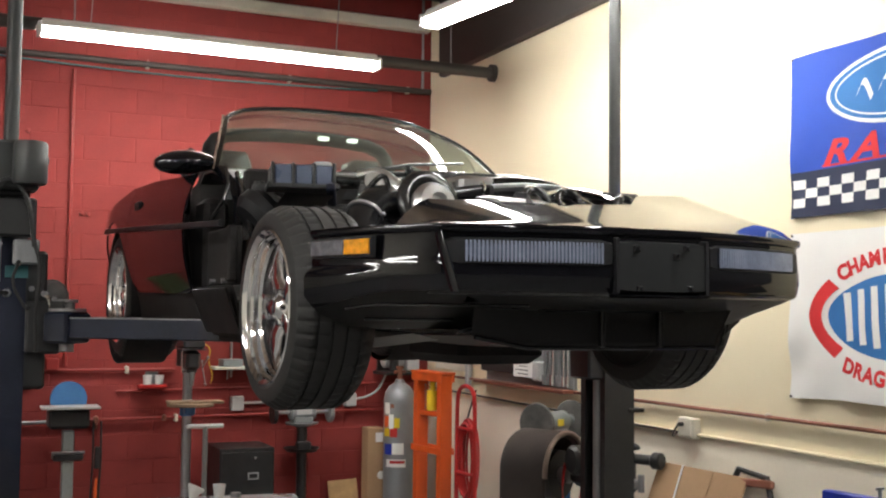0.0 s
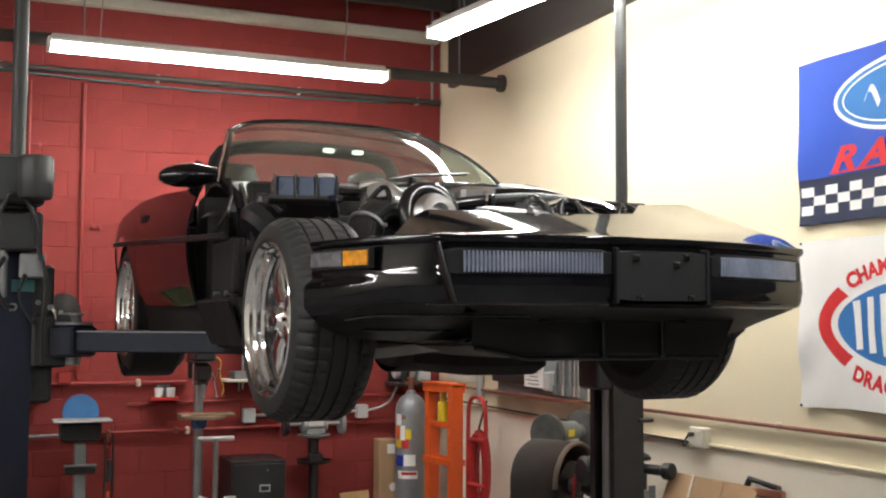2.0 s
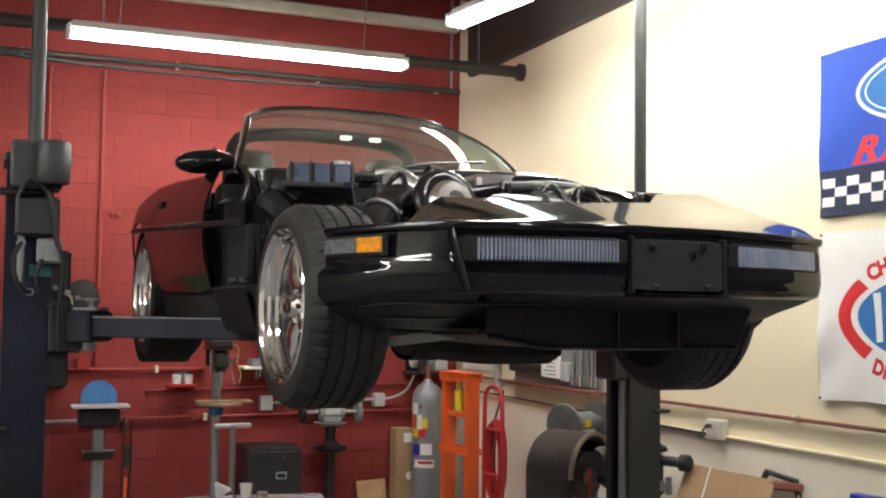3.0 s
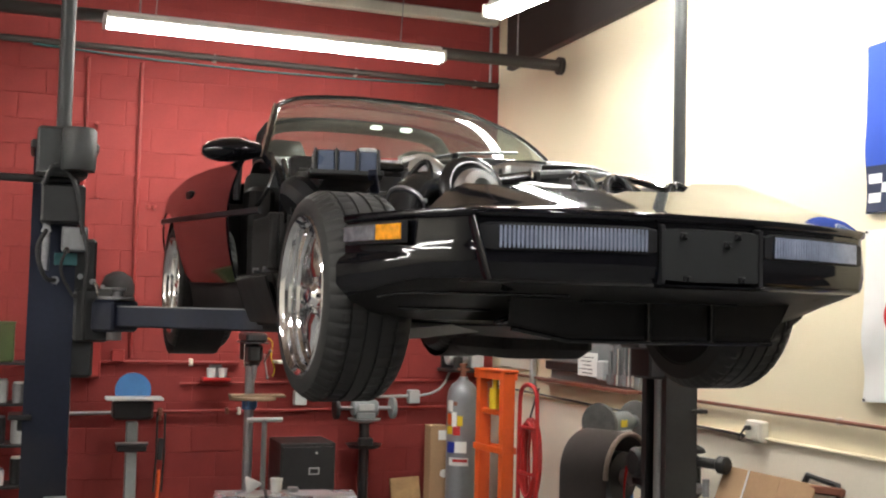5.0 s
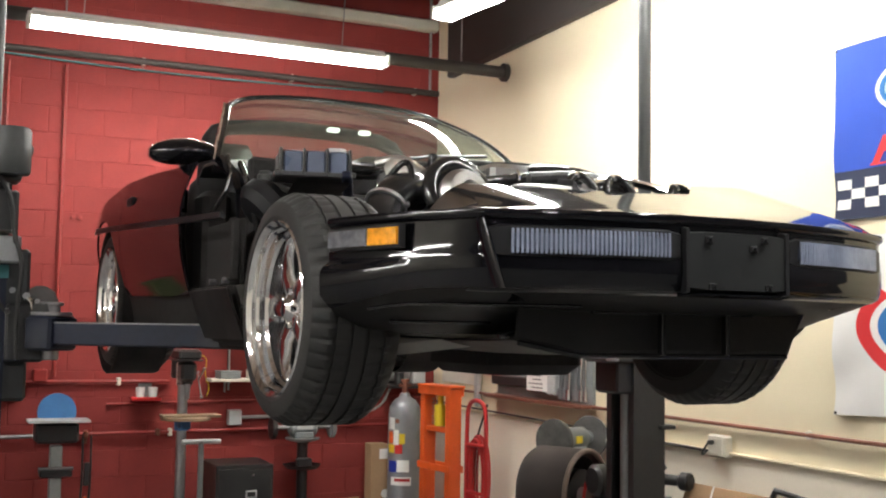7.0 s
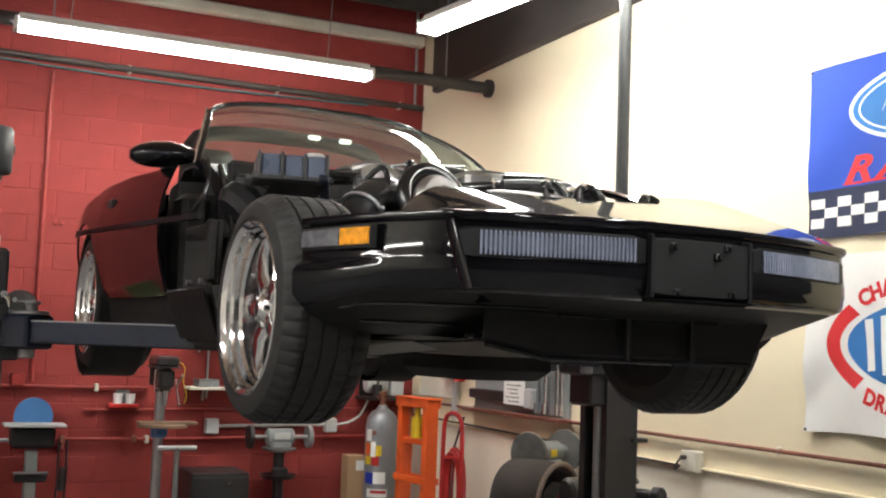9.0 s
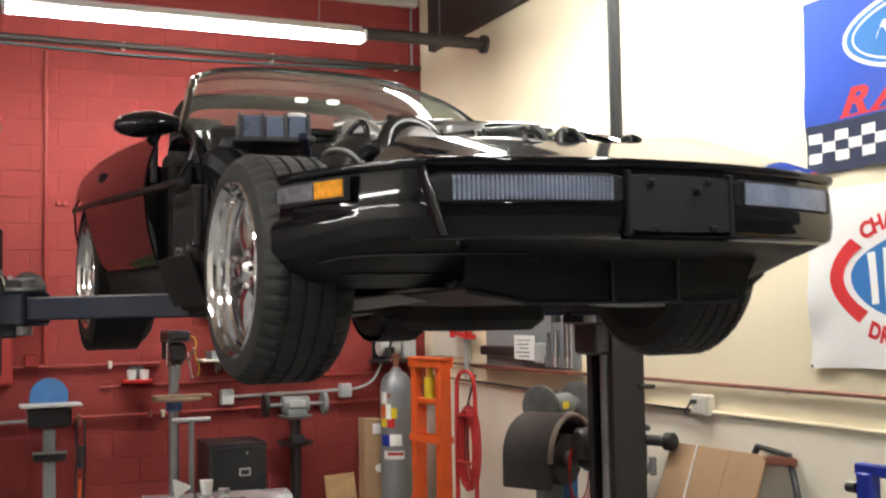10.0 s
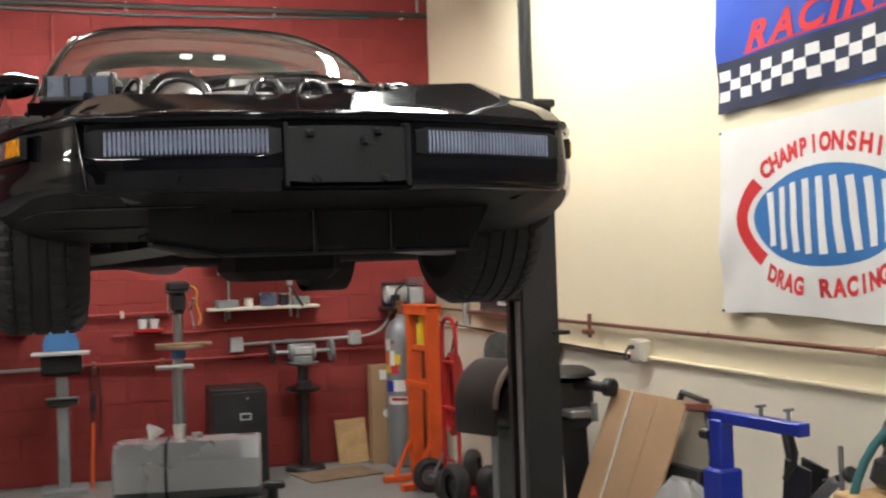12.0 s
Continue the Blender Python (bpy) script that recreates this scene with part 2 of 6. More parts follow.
# ---- shape helpers ----
class Shape:
    """Collects simple solids into one bmesh."""

    def __init__(self):
        self.bm = bmesh.new()

    def add(self, verts, faces, m=None):
        vs = [self.bm.verts.new(m @ Vector(v) if m else v) for v in verts]
        for f in faces:
            try:
                self.bm.faces.new([vs[i] for i in f])
            except ValueError:
                pass
        return self

    def box(self, c, s, m=None, bev=0.006, taper=1.0):
        """A box of size s centred at c with chamfered edges; taper scales its top."""
        hx, hy, hz = s[0] / 2, s[1] / 2, s[2] / 2
        b = min(bev, hx * 0.45, hy * 0.45, hz * 0.45)
        rings = []
        for z, ins, k in ((-hz, b, 1.0), (-hz + b, 0, 1.0), (hz - b, 0, taper), (hz, b, taper)):
            x, y = (hx - ins) * k, (hy - ins) * k
            e = b * 0.9
            rings.append([(x - e, -y, z), (x, -y + e, z), (x, y - e, z), (x - e, y, z), (-x + e, y, z), (-x, y - e, z), (-x, -y + e, z), (-x + e, -y, z)])
        mm = Matrix.Translation(c) @ (m or Matrix())
        v = [p for r in rings for p in r]
        f = [tuple(range(7, -1, -1)), tuple(range(24, 32))]
        for k in range(3):
            for i in range(8):
                j = (i + 1) % 8
                f.append((k * 8 + i, k * 8 + j, k * 8 + 8 + j, k * 8 + 8 + i))
        return self.add(v, f, mm)

    def cyl(self, a, b, r, r2=None, seg=16, bev=0.0):
        """A rod from a to b, its rims chamfered by bev."""
        a, b = Vector(a), Vector(b)
        h = (b - a).length
        r2 = r if r2 is None else r2
        prof = [(0, 0), (r - bev, 0), (r, bev), (r2, h - bev), (r2 - bev, h), (0, h)] if bev else [(0, 0), (r, 0), (r2, h), (0, h)]
        return self.lathe(prof, Matrix.Translation(a) @ (b - a).to_track_quat("Z", "Y").to_matrix().to_4x4(), seg)

    def lathe(self, prof, m=None, seg=24, arc=math.tau):
        """Turns (r, z) pairs about z."""
        full = abs(arc - math.tau) < 1e-6
        k = seg if full else seg + 1
        v, f = [], []
        for i in range(k):
            a = arc * i / seg
            v += [(r * math.cos(a), r * math.sin(a), z) for r, z in prof]
        p = len(prof)
        for i in range(seg):
            j = (i + 1) % k
            for q in range(p - 1):
                f.append((i * p + q, j * p + q, j * p + q + 1, i * p + q + 1))
        return self.add(v, f, m)

    def tube(self, pts, r, seg=10, smooth=0, closed=False):
        """A bent pipe along pts; smooth rounds its corners by that many subdivisions."""
        pts = [Vector(p) for p in pts]
        for _ in range(smooth):
            q = [] if closed else [pts[0]]
            for i in range(len(pts) if closed else len(pts) - 1):
                a, b = pts[i], pts[(i + 1) % len(pts)]
                q += [a.lerp(b, 0.25), a.lerp(b, 0.75)]
            pts = q if closed else q + [pts[-1]]
        v, f, n = [], [], len(pts)
        up = Vector((0.13, 0.21, 0.97))
        for i, p in enumerate(pts):
            d = pts[(i + 1) % n if closed else min(i + 1, n - 1)] - pts[i - 1 if closed else max(i - 1, 0)]
            d.normalize()
            s = d.cross(up)
            if s.length < 0.05:
                s = d.cross(Vector((1, 0, 0)))
            s.normalize()
            w = s.cross(d)
            up = w
            rr = r[i * len(r) // n] if isinstance(r, (list, tuple)) else r
            v += [tuple(p + rr * (math.cos(math.tau * k / seg) * s + math.sin(math.tau * k / seg) * w)) for k in range(seg)]
        for i in range(n if closed else n - 1):
            for k in range(seg):
                f.append((i * seg + k, i * seg + (k + 1) % seg, (i + 1) % n * seg + (k + 1) % seg, (i + 1) % n * seg + k))
        if not closed:
            f += [tuple(range(seg - 1, -1, -1)), tuple(range((n - 1) * seg, n * seg))]
        return self.add(v, f)

    def loft(self, secs, closed=False, caps=False):
        """A skin over cross-sections of equal length."""
        p = len(secs[0])
        v = [q for s in secs for q in s]
        f = []
        for i in range(len(secs) - 1):
            for k in range(p if closed else p - 1):
                j = (k + 1) % p
                f.append((i * p + k, i * p + j, i * p + p + j, i * p + p + k))
        if caps:
            f += [tuple(range(p - 1, -1, -1)), tuple(range((len(secs) - 1) * p, len(secs) * p))]
        return self.add(v, f)

    def thick(self, t):
        """Gives a skin a thickness."""
        bmesh.ops.recalc_face_normals(self.bm, faces=self.bm.faces)
        bmesh.ops.solidify(self.bm, geom=self.bm.faces[:], thickness=t)
        return self


def mesh_of(name, shape, material, smooth=35):
    bm = shape.bm if isinstance(shape, Shape) else shape
    bmesh.ops.remove_doubles(bm, verts=bm.verts, dist=1e-5)
    bmesh.ops.recalc_face_normals(bm, faces=bm.faces)
    lim = radians(smooth)
    for f in bm.faces:
        f.smooth = True
    for e in bm.edges:
        e.smooth = len(e.link_faces) == 2 and e.calc_face_angle(0.0) < lim
    me = bpy.data.meshes.new(name)
    bm.to_mesh(me)
    bm.free()
    me.materials.append(material)
    return me


def part(name, shape, material, parent=None, label="", at=None, smooth=35):
    """One mesh object under a thing or part."""
    ob = new(name, mesh_of(name, shape, material, smooth))
    ob.parent = parent
    if at is not None:
        ob.matrix_basis = at
    return tagged(ob, label)


def thing(name, m, label, category, group="", kind=""):
    """An Empty at a thing's base, to parent its parts."""
    ob = new(name)
    ob.empty_display_size = 0.1
    ob.matrix_basis = m
    return tagged(ob, label, category, group, kind)


def solo(name, shape, material, label, category, m=None, group="", kind="", smooth=35):
    """A thing of one mesh."""
    ob = new(name, mesh_of(name, shape, material, smooth))
    if m is not None:
        ob.matrix_basis = m
    return tagged(ob, label, category, group, kind)


S = Shape
RX = lambda a: Matrix.Rotation(radians(a), 4, "X")
RY = lambda a: Matrix.Rotation(radians(a), 4, "Y")
RZ = lambda a: Matrix.Rotation(radians(a), 4, "Z")
T = lambda x, y, z: Matrix.Translation((x, y, z))

# ---- room ----
solo("floor", S().box(((X0 + XW) / 2, (Y0 + YW) / 2, -0.1), (XW - X0 + 0.6, YW - Y0 + 0.6, 0.2)), CONCRETE, "grey stained concrete workshop floor", "floor", kind="structure")
solo("ceiling", S().box(((X0 + XW) / 2, (Y0 + YW) / 2, ZC + 0.1), (XW - X0 + 0.6, YW - Y0 + 0.6, 0.2)), BROWN, "dark brown boarded workshop ceiling", "ceiling", kind="structure")
wall_north = solo("wall_north", S().box(((X0 + XW) / 2, YW + 0.105, ZC / 2), (XW - X0 + 0.5, 0.2, ZC)), RED, "red painted concrete block wall", "wall", kind="structure")
# out of view: added dark stretch that keeps the bumper's right side black
solo("wall_east_front", S().box((XW + 0.1, (Y0 + 2.5) / 2, ZC / 2), (0.2, 2.5 - Y0, ZC)), DIM, "unseen dark wall added past the cream one, to darken nose reflections", "wall", kind="structure")
# thin panel that brightens the lower wall by colour
solo("lightened_lower_wall", S().box((XW - 0.002, (2.5 + YW) / 2, 0.554), (0.012, YW - 2.5, 1.108), bev=0.002), LITCREAM, "lower part of the cream wall, lightened as if better lit", "wall", kind="structure")
solo("wall_east", S().box((XW + 0.1, (2.5 + YW) / 2, ZC / 2), (0.2, YW - 2.5, ZC)), CREAM, "cream painted workshop wall", "wall", kind="structure")
solo("wall_south", S().box(((X0 + XW) / 2, Y0 - 0.1, ZC / 2), (XW - X0, 0.2, ZC)), DIM, "unseen dark end wall, kept dark for the nose reflections", "wall", kind="structure")
# unseen wall, its colour raised to give the chrome wheels bright reflections
solo("wall_west", S().box((X0 - 0.1, (Y0 + YW) / 2, ZC / 2), (0.2, YW - Y0, ZC)), TAUPE, "unseen pale side wall that brightens the rims", "wall", kind="structure")
# ledger beam above the cream wall, and the ceiling joists
solo("ledger_beam", S().box((XW - 0.035, 0.6, 4.31), (0.07, 17.0, 0.84), bev=0.01), DARKBEAM, "dark painted ledger beam above the cream wall", "beam", kind="structure")
joist = solo("ceiling_joist", S().box((0, 0, 0), (XW - X0 - 0.1, 0.06, 0.24), bev=0.01), DARKBEAM, "dark timber ceiling joist", "joist", T((X0 + XW) / 2 - 0.08, 8.9, 4.63), "ceiling joists", kind="structure")
for k in range(1, 14):
    copy_thing(joist, T((X0 + XW) / 2 - 0.08, 8.9 - 1.2 * k, 4.63))
solo("wall_rail", S().box((1.0, YW - 0.05, 4.40), (6.2, 0.09, 0.10), bev=0.012), WHITEPAINT, "pale timber rail high on the red wall", "rail", kind="structure")


# ---- fluorescent lamps ----
def strip_lamp(m, length=2.44, label="twin-tube white fluorescent strip lamp, switched on"):
    t = thing("strip_lamp", m, label, "lamp", "fluorescent strip lamps")
    h = length / 2
    part("housing", S().box((0, 0, 0.045), (length, 0.13, 0.035), bev=0.01).box((0, 0, 0.072), (length * 0.98, 0.09, 0.04), bev=0.01), STRIP, t)
    for s in (-1, 1):
        part("end_cap", S().box((s * (h - 0.012), 0, 0.02), (0.024, 0.150, 0.085), bev=0.008), STRIP, t)
        part("tube", S().cyl((-h + 0.03, s * 0.046, 0.0), (h - 0.03, s * 0.046, 0.0), 0.019, seg=12), TUBEGLOW, t, "glowing white fluorescent tube")
    for s in (-0.72, 0.72):
        part("hanger", S().tube([(s * h, 0, 0.08), (s * h + 0.02, 0.0, 0.5), (s * h - 0.01, 0.0, ZC - m.translation.z)], 0.004, 6), STEEL, t)
    return t


LAMP = strip_lamp(pose(1.873, 8.0, 3.655))
copy_thing(LAMP, pose(3.13, 5.48, 3.65, 0, 0, 99))
copy_thing(LAMP, pose(2.55, 1.5, 3.65, 0, 0, 95))
copy_thing(LAMP, pose(1.3, -1.8, 3.65, 0, 0, 90))
# next two are unseen lamps, added to brighten wheels and nose from the left
copy_thing(LAMP, pose(-1.9, 2.6, 3.65, 0, 0, 90))
copy_thing(LAMP, pose(-2.4, -2.2, 3.65, 0, 0, 90))
copy_thing(LAMP, pose(-5.2, 4.3, 3.65, 0, 0, 90))

# ---- the lifted sports car ----
CARPOSE = pose(1.895, 3.587, 1.54, 0, 0, 2.45)
car = thing("sports_car", CARPOSE, "black sports car without bonnet or roof, raised on a lift", "car")
AX = 2.44      # wheelbase
WR = 0.318     # tyre radius


def nose_plan(n=25):
    """Half plan of the nose, from the middle round to the wheel arch: x, y."""
    pts = [(0.62 * i / n, -0.915 + 0.36 * (0.62 * i / n) ** 2) for i in range(n + 1)]
    pts += [(0.642, -0.752), (0.664, -0.71), (0.70, -0.65), (0.735, -0.58), (0.765, -0.50), (0.79, -0.42), (0.81, -0.335)]
    return pts


half = nose_plan()
plan = [(-x, y) for x, y in reversed(half)] + half[1:]


def inward(i):
    """Unit way from the skin's plan point i to the car's inside."""
    a, b = plan[max(i - 1, 0)], plan[min(i + 1, len(plan) - 1)]
    d = Vector((b[0] - a[0], b[1] - a[1]))
    d.normalize()
    return Vector((-d.y, d.x))


def nose_section(i):
    x, y = plan[i]
    n = inward(i)
    side = max(0.0, (y + 0.62) / 0.3)
    low = 0.315 - 0.05 * side
    q = min(1.0, side)
    prof = [(0.030, 0.478), (0.012, 0.489), (0.004, 0.487), (0.0, 0.478), (0.004, 0.468), (0.012, 0.464), (0.013, 0.455), (0.008, 0.392), (0.006 + 0.004 * q, 0.383), (0.006 - 0.003 * q, 0.376), (0.006 - 0.014 * q, 0.369), (0.006 - 0.022 * q, 0.360), (0.006 - 0.026 * q, 0.348), (0.008 - 0.026 * q, low + 0.03), (0.010 - 0.010 * q, low + 0.012), (0.014, low),
            (0.03, low - 0.010), (0.10, low - 0.016), (0.15, low - 0.03)]
    return [(x + n.x * o, y + n.y * o, z) for o, z in prof]


fascia = part("front_fascia", S().loft([nose_section(i) for i in range(len(plan))]).thick(0.004), PAINT, car, "glossy black wraparound bumper skin", smooth=50)


def on_nose(x, out=0.0):
    """Point and yaw on the nose skin at lateral place x."""
    y = -0.915 + 0.36 * x * x
    a = math.atan(0.72 * x)
    return x + out * math.sin(a) * 1.0, y - out * math.cos(a), a


def nose_panel(x0, x1, z0, z1, out, back, n=14, chamfer=0.012):
    """A slab that follows the nose between x0 and x1."""
    s = S()
    secs = []
    for i in range(n + 1):
        x = x0 + (x1 - x0) * i / n
        c = chamfer if 0 < i < n else chamfer * 1.6
        px, py, a = on_nose(x, out)
        bx, by, _ = on_nose(x, back)
        secs.append([(bx, by, z0), (px, py, z0 + c), (px, py, z1 - c), (bx, by, z1)])
    return s.loft(secs, closed=True, caps=True)


for sgn in (-1, 1):
    lamp = part("fog_lamp", nose_panel(sgn * 0.165, sgn * 0.60, 0.372, 0.460, -0.004, -0.03), TRIM, car, "black bezel of the front lamp")
    part("lamp_glass", nose_panel(sgn * 0.195, sgn * 0.555, 0.386, 0.446, 0.001, -0.02), FOGBACK, lamp, "ribbed clear lamp glass")
    for k in range(36):
        x = 0.198 + 0.354 * k / 35
        px, py, a = on_nose(sgn * x, 0.003)
        part("lens_rib", S().box((px, py, 0.416), (0.0064, 0.005, 0.056), RZ(math.degrees(a)), 0.002), FOGLENS, lamp)
    # wraparound marker lamp
    mk = part("marker_lamp", S().loft([[(sgn * (0.733 - 0.011 * (sgn + 1) + 0.072 * u + o), -0.612 + 0.252 * u, z) for o, z in ((-0.01, 0.402), (0.006, 0.404), (0.006, 0.458), (-0.01, 0.460))] for u in (0, 0.5, 1)], closed=True, caps=True), TRIM, car)
    part("amber_lens", S().loft([[(sgn * (0.736 - 0.011 * (sgn + 1) + 0.072 * u + o + 0.004 * math.sin(math.pi * u)), -0.608 + 0.252 * u, z) for o, z in ((-0.004, 0.409), (0.009, 0.411), (0.009, 0.451), (-0.004, 0.453))] for u in (0, 0.2, 0.38)], closed=True, caps=True), AMBER, mk, "amber turn signal lens")
    part("clear_lens", S().loft([[(sgn * (0.736 - 0.011 * (sgn + 1) + 0.072 * u + o + 0.004 * math.sin(math.pi * u)), -0.608 + 0.252 * u, z) for o, z in ((-0.004, 0.409), (0.009, 0.411), (0.009, 0.451), (-0.004, 0.453))] for u in (0.40, 0.7, 0.98)], closed=True, caps=True), CLEARLENS, mk, "clear cornering lens")

strake = []
for v in (0.0, 0.12, 0.5, 0.9, 1.0):
    sx, sy, sz = -0.616 + 0.020 * v, -0.782 - 0.062 * v, 0.466 - 0.158 * v
    w = 0.006 if 0 < v < 1 else 0.003
    strake.append([(sx - w, sy + 0.030, sz), (sx - w * 0.7, sy - 0.004, sz), (sx, sy - 0.009, sz), (sx + w * 0.7, sy - 0.007, sz), (sx + w, sy + 0.026, sz)])
part("corner_strake", S().loft(strake, closed=True, caps=True), PAINT, car, "raised black corner rib", smooth=60)
plate = part("plate_recess", nose_panel(-0.150, 0.130, 0.312, 0.455, 0.010, -0.03, 6, 0.006), PLATEMAT, car, "empty number plate recess")
part("plate_frame", nose_panel(-0.159, -0.150, 0.306, 0.462, 0.010, -0.02, 2, 0.004), TRIM, plate)
part("plate_frame", nose_panel(0.130, 0.142, 0.306, 0.462, 0.014, -0.02, 2, 0.004), TRIM, plate)
part("plate_ledge", nose_panel(-0.166, 0.146, 0.300, 0.312, 0.020, -0.02, 6, 0.004), PAINT, plate)
for bx, bz in ((-0.100, 0.432), (0.062, 0.437), (-0.09, 0.324), (0.075, 0.326), (0.028, 0.415)):
    px, py, a = on_nose(bx, 0.012)
    part("plate_bracket", S().box((px, py, bz), (0.020, 0.012, 0.018), RZ(math.degrees(a)), 0.003).cyl((px, py - 0.002, bz), (px, py - 0.014, bz), 0.006, seg=8), TRIM, plate)

# undertray that sweeps back and down from the bumper's lower edge
tray = []
for i in range(len(plan)):
    x, y = plan[i]
    n = inward(i)
    q = min(1.0, max(0.0, (y + 0.62) / 0.3))
    low = 0.315 - 0.05 * max(0.0, (y + 0.62) / 0.3)
    a = Vector((x + n.x * 0.018, y + n.y * 0.018, low - 0.003))
    b = Vector((x * (0.95 - 0.06 * q), -0.27, 0.206 + 0.020 * q))
    c = a.lerp(b, 0.45) + Vector((0, 0, -0.020 + 0.010 * q))
    tray.append([tuple(a * (1 - v) ** 2 + c * 2 * v * (1 - v) + b * v * v) for v in [k / 8 for k in range(9)]])
part("undertray", S().loft(tray).thick(0.004), UNDERGLOSS, car, "black curved undertray of the nose", smooth=60)

# added thin glossy tubes that draw sheen streaks along the undertray
for k, (i0, i1) in ((2, (2, 20)), (5, (4, 15))):
    part("tray_sheen_line", S().tube([(tray[i][k][0], tray[i][k][1], tray[i][k][2] - 0.003) for i in range(i0, i1)], 0.004, 6), HOSEBLACK, car)

# nose deck behind the bumper
def deck_point(x, u):
    y0 = -0.885 + 0.36 * x * x
    back = -0.505 + 0.07 * max(0.0, x) / 0.62 + 0.16 * min(1.0, max(0.0, (x - 0.20) / 0.15))
    d = u * (back - y0)
    edge = max(0.0, (x - 0.56) / 0.075)
    return x, y0 + d, 0.486 + 0.270 * d + 0.097 * x * x * u + min(1.0, u / 0.15) * (0.034 * x if x > 0 else 0.018 * x) - 0.03 * u * edge


rows = []
for j in range(9):
    u = j / 8
    xl = -0.60 + 0.08 * u
    rows.append([deck_point(xl + (0.635 - xl) * i / 32, u) for i in range(33)])
part("nose_deck", S().loft(rows).thick(0.006), PAINT, car, "glossy black nose panel in front of the engine", smooth=50)
facet = []
for j in range(7):
    u = j / 6
    a, b = Vector(deck_point(-0.60 + 0.08 * u, u)), Vector((-0.625 - 0.062 * u, -0.745 + 0.09 * u, 0.486))
    facet.append([tuple(a.lerp(b, k / 4) + Vector((-0.3, -0.2, 1.0)) * 0.010 * u * math.sin(math.pi * k / 4)) for k in range(5)])
part("deck_side", S().loft(facet).thick(0.004), PAINT, car, smooth=60)
back_l = deck_point(-0.52, 1.0)
part("deck_return", S().loft([[back_l, (-0.687, -0.655, 0.486)], [(back_l[0], back_l[1] + 0.01, 0.47), (-0.68, -0.64, 0.47)]]).thick(0.004), PAINT, car)


# ---- wheels ----
def wheel(name, m, width):
    w2 = width / 2
    # local z is the axle, pointing outward
    prof = [(0.222, -w2 + 0.01), (0.235, -w2), (0.285, -w2 + 0.004), (WR - 0.012, -w2 + 0.022), (WR, -w2 + 0.045)]
    for g in (-0.52, -0.17, 0.17, 0.52):
        z = g * w2
        prof += [(WR, z - 0.005), (WR - 0.006, z - 0.004), (WR - 0.006, z + 0.004), (WR, z + 0.005)]
    prof += [(WR, w2 - 0.045), (WR - 0.012, w2 - 0.022), (0.292, w2 - 0.006), (0.276, w2 + 0.001), (0.252, w2 + 0.002), (0.240, w2 - 0.006), (0.232, w2 - 0.03)]
    seg, p, v, f = 192, len(prof), [], []
    for i in range(seg):
        a = math.tau * i / seg
        for r, z in prof:
            hit = r > WR - 0.013 and abs(z) > 0.45 * w2 and (i + (0 if z > 0 else 2)) % 4 == 0
            r2 = r - 0.006 if hit else r
            v.append((r2 * math.cos(a), r2 * math.sin(a), z))
    for i in range(seg):
        j = (i + 1) % seg
        f += [(i * p + q, j * p + q, j * p + q + 1, i * p + q + 1) for q in range(p - 1)]
    ty = part(name, S().add(v, f), RUBBER, car, "wide black road tyre on a polished wheel", at=m, smooth=25)
    rim = part("rim", S().lathe([(1.045 * r, z) for r, z in [(0.206, -w2 + 0.02), (0.212, -w2 + 0.012), (0.222, -w2 + 0.004), (0.206, -w2 + 0.03), (0.190, -0.03), (0.192, 0.02), (0.197, 0.035), (0.199, w2 - 0.055), (0.206, w2 - 0.046), (0.208, w2 - 0.030), (0.214, w2 - 0.022), (0.216, w2 - 0.010), (0.224, w2 - 0.003), (0.229, w2 + 0.003), (0.233, w2 - 0.002), (0.228, w2 - 0.02)]], seg=72), WHEELCHROME, ty, "polished chrome rim lip", smooth=25)
    for k in range(5):
        rot = Matrix.Rotation(math.tau * k / 5 + 0.3, 4, "Z")
        secs = []
        for r, hw, zc, th in ((0.035, 0.036, w2 - 0.052, 0.020), (0.09, 0.026, w2 - 0.040, 0.020), (0.15, 0.023, w2 - 0.045, 0.017), (0.202, 0.034, w2 - 0.060, 0.014)):
            secs.append([tuple(rot @ Vector(p)) for p in ((r, -hw, zc - th), (r, -hw * 0.75, zc), (r, 0, zc + 0.006), (r, hw * 0.75, zc), (r, hw, zc - th))])
        part("spoke", S().loft(secs, closed=True, caps=True), WHEELCHROME, ty, smooth=50)
    part("hub_cap", S().lathe([(0, w2 - 0.026), (0.022, w2 - 0.028), (0.030, w2 - 0.038), (0.062, w2 - 0.050), (0.066, w2 - 0.075)], seg=24), WHEELCHROME, ty)
    for k in range(5):
        a = math.tau * (k + 0.5) / 5 + 0.3
        part("wheel_nut", S().cyl((0.05 * math.cos(a), 0.05 * math.sin(a), w2 - 0.06), (0.05 * math.cos(a), 0.05 * math.sin(a), w2 - 0.036), 0.009, seg=6), CHROME, ty)
    part("dust_shield", S().lathe([(0, -w2 + 0.06), (0.08, -w2 + 0.05), (0.19, -w2 + 0.015), (0.232, -w2 + 0.004), (0.238, -w2 - 0.002), (0.23, -w2 + 0.03)], seg=32), UNDER, ty, "black dust shield behind the brake")
    part("brake_disc", S().lathe([(0.02, 0.0), (0.158, 0.0), (0.158, 0.022), (0.02, 0.022)], seg=32), UNDER, ty)
    return ty


FZ, RZc = 0.268, 0.335
wheel("front_wheel", T(-0.835 + 0.13, 0, FZ) @ RY(-90), 0.26)
wheel("front_wheel", T(0.785 - 0.13, 0, FZ + 0.035) @ RY(90), 0.26)
wheel("rear_wheel", T(-0.845 + 0.14, AX, RZc) @ RY(-90), 0.28)
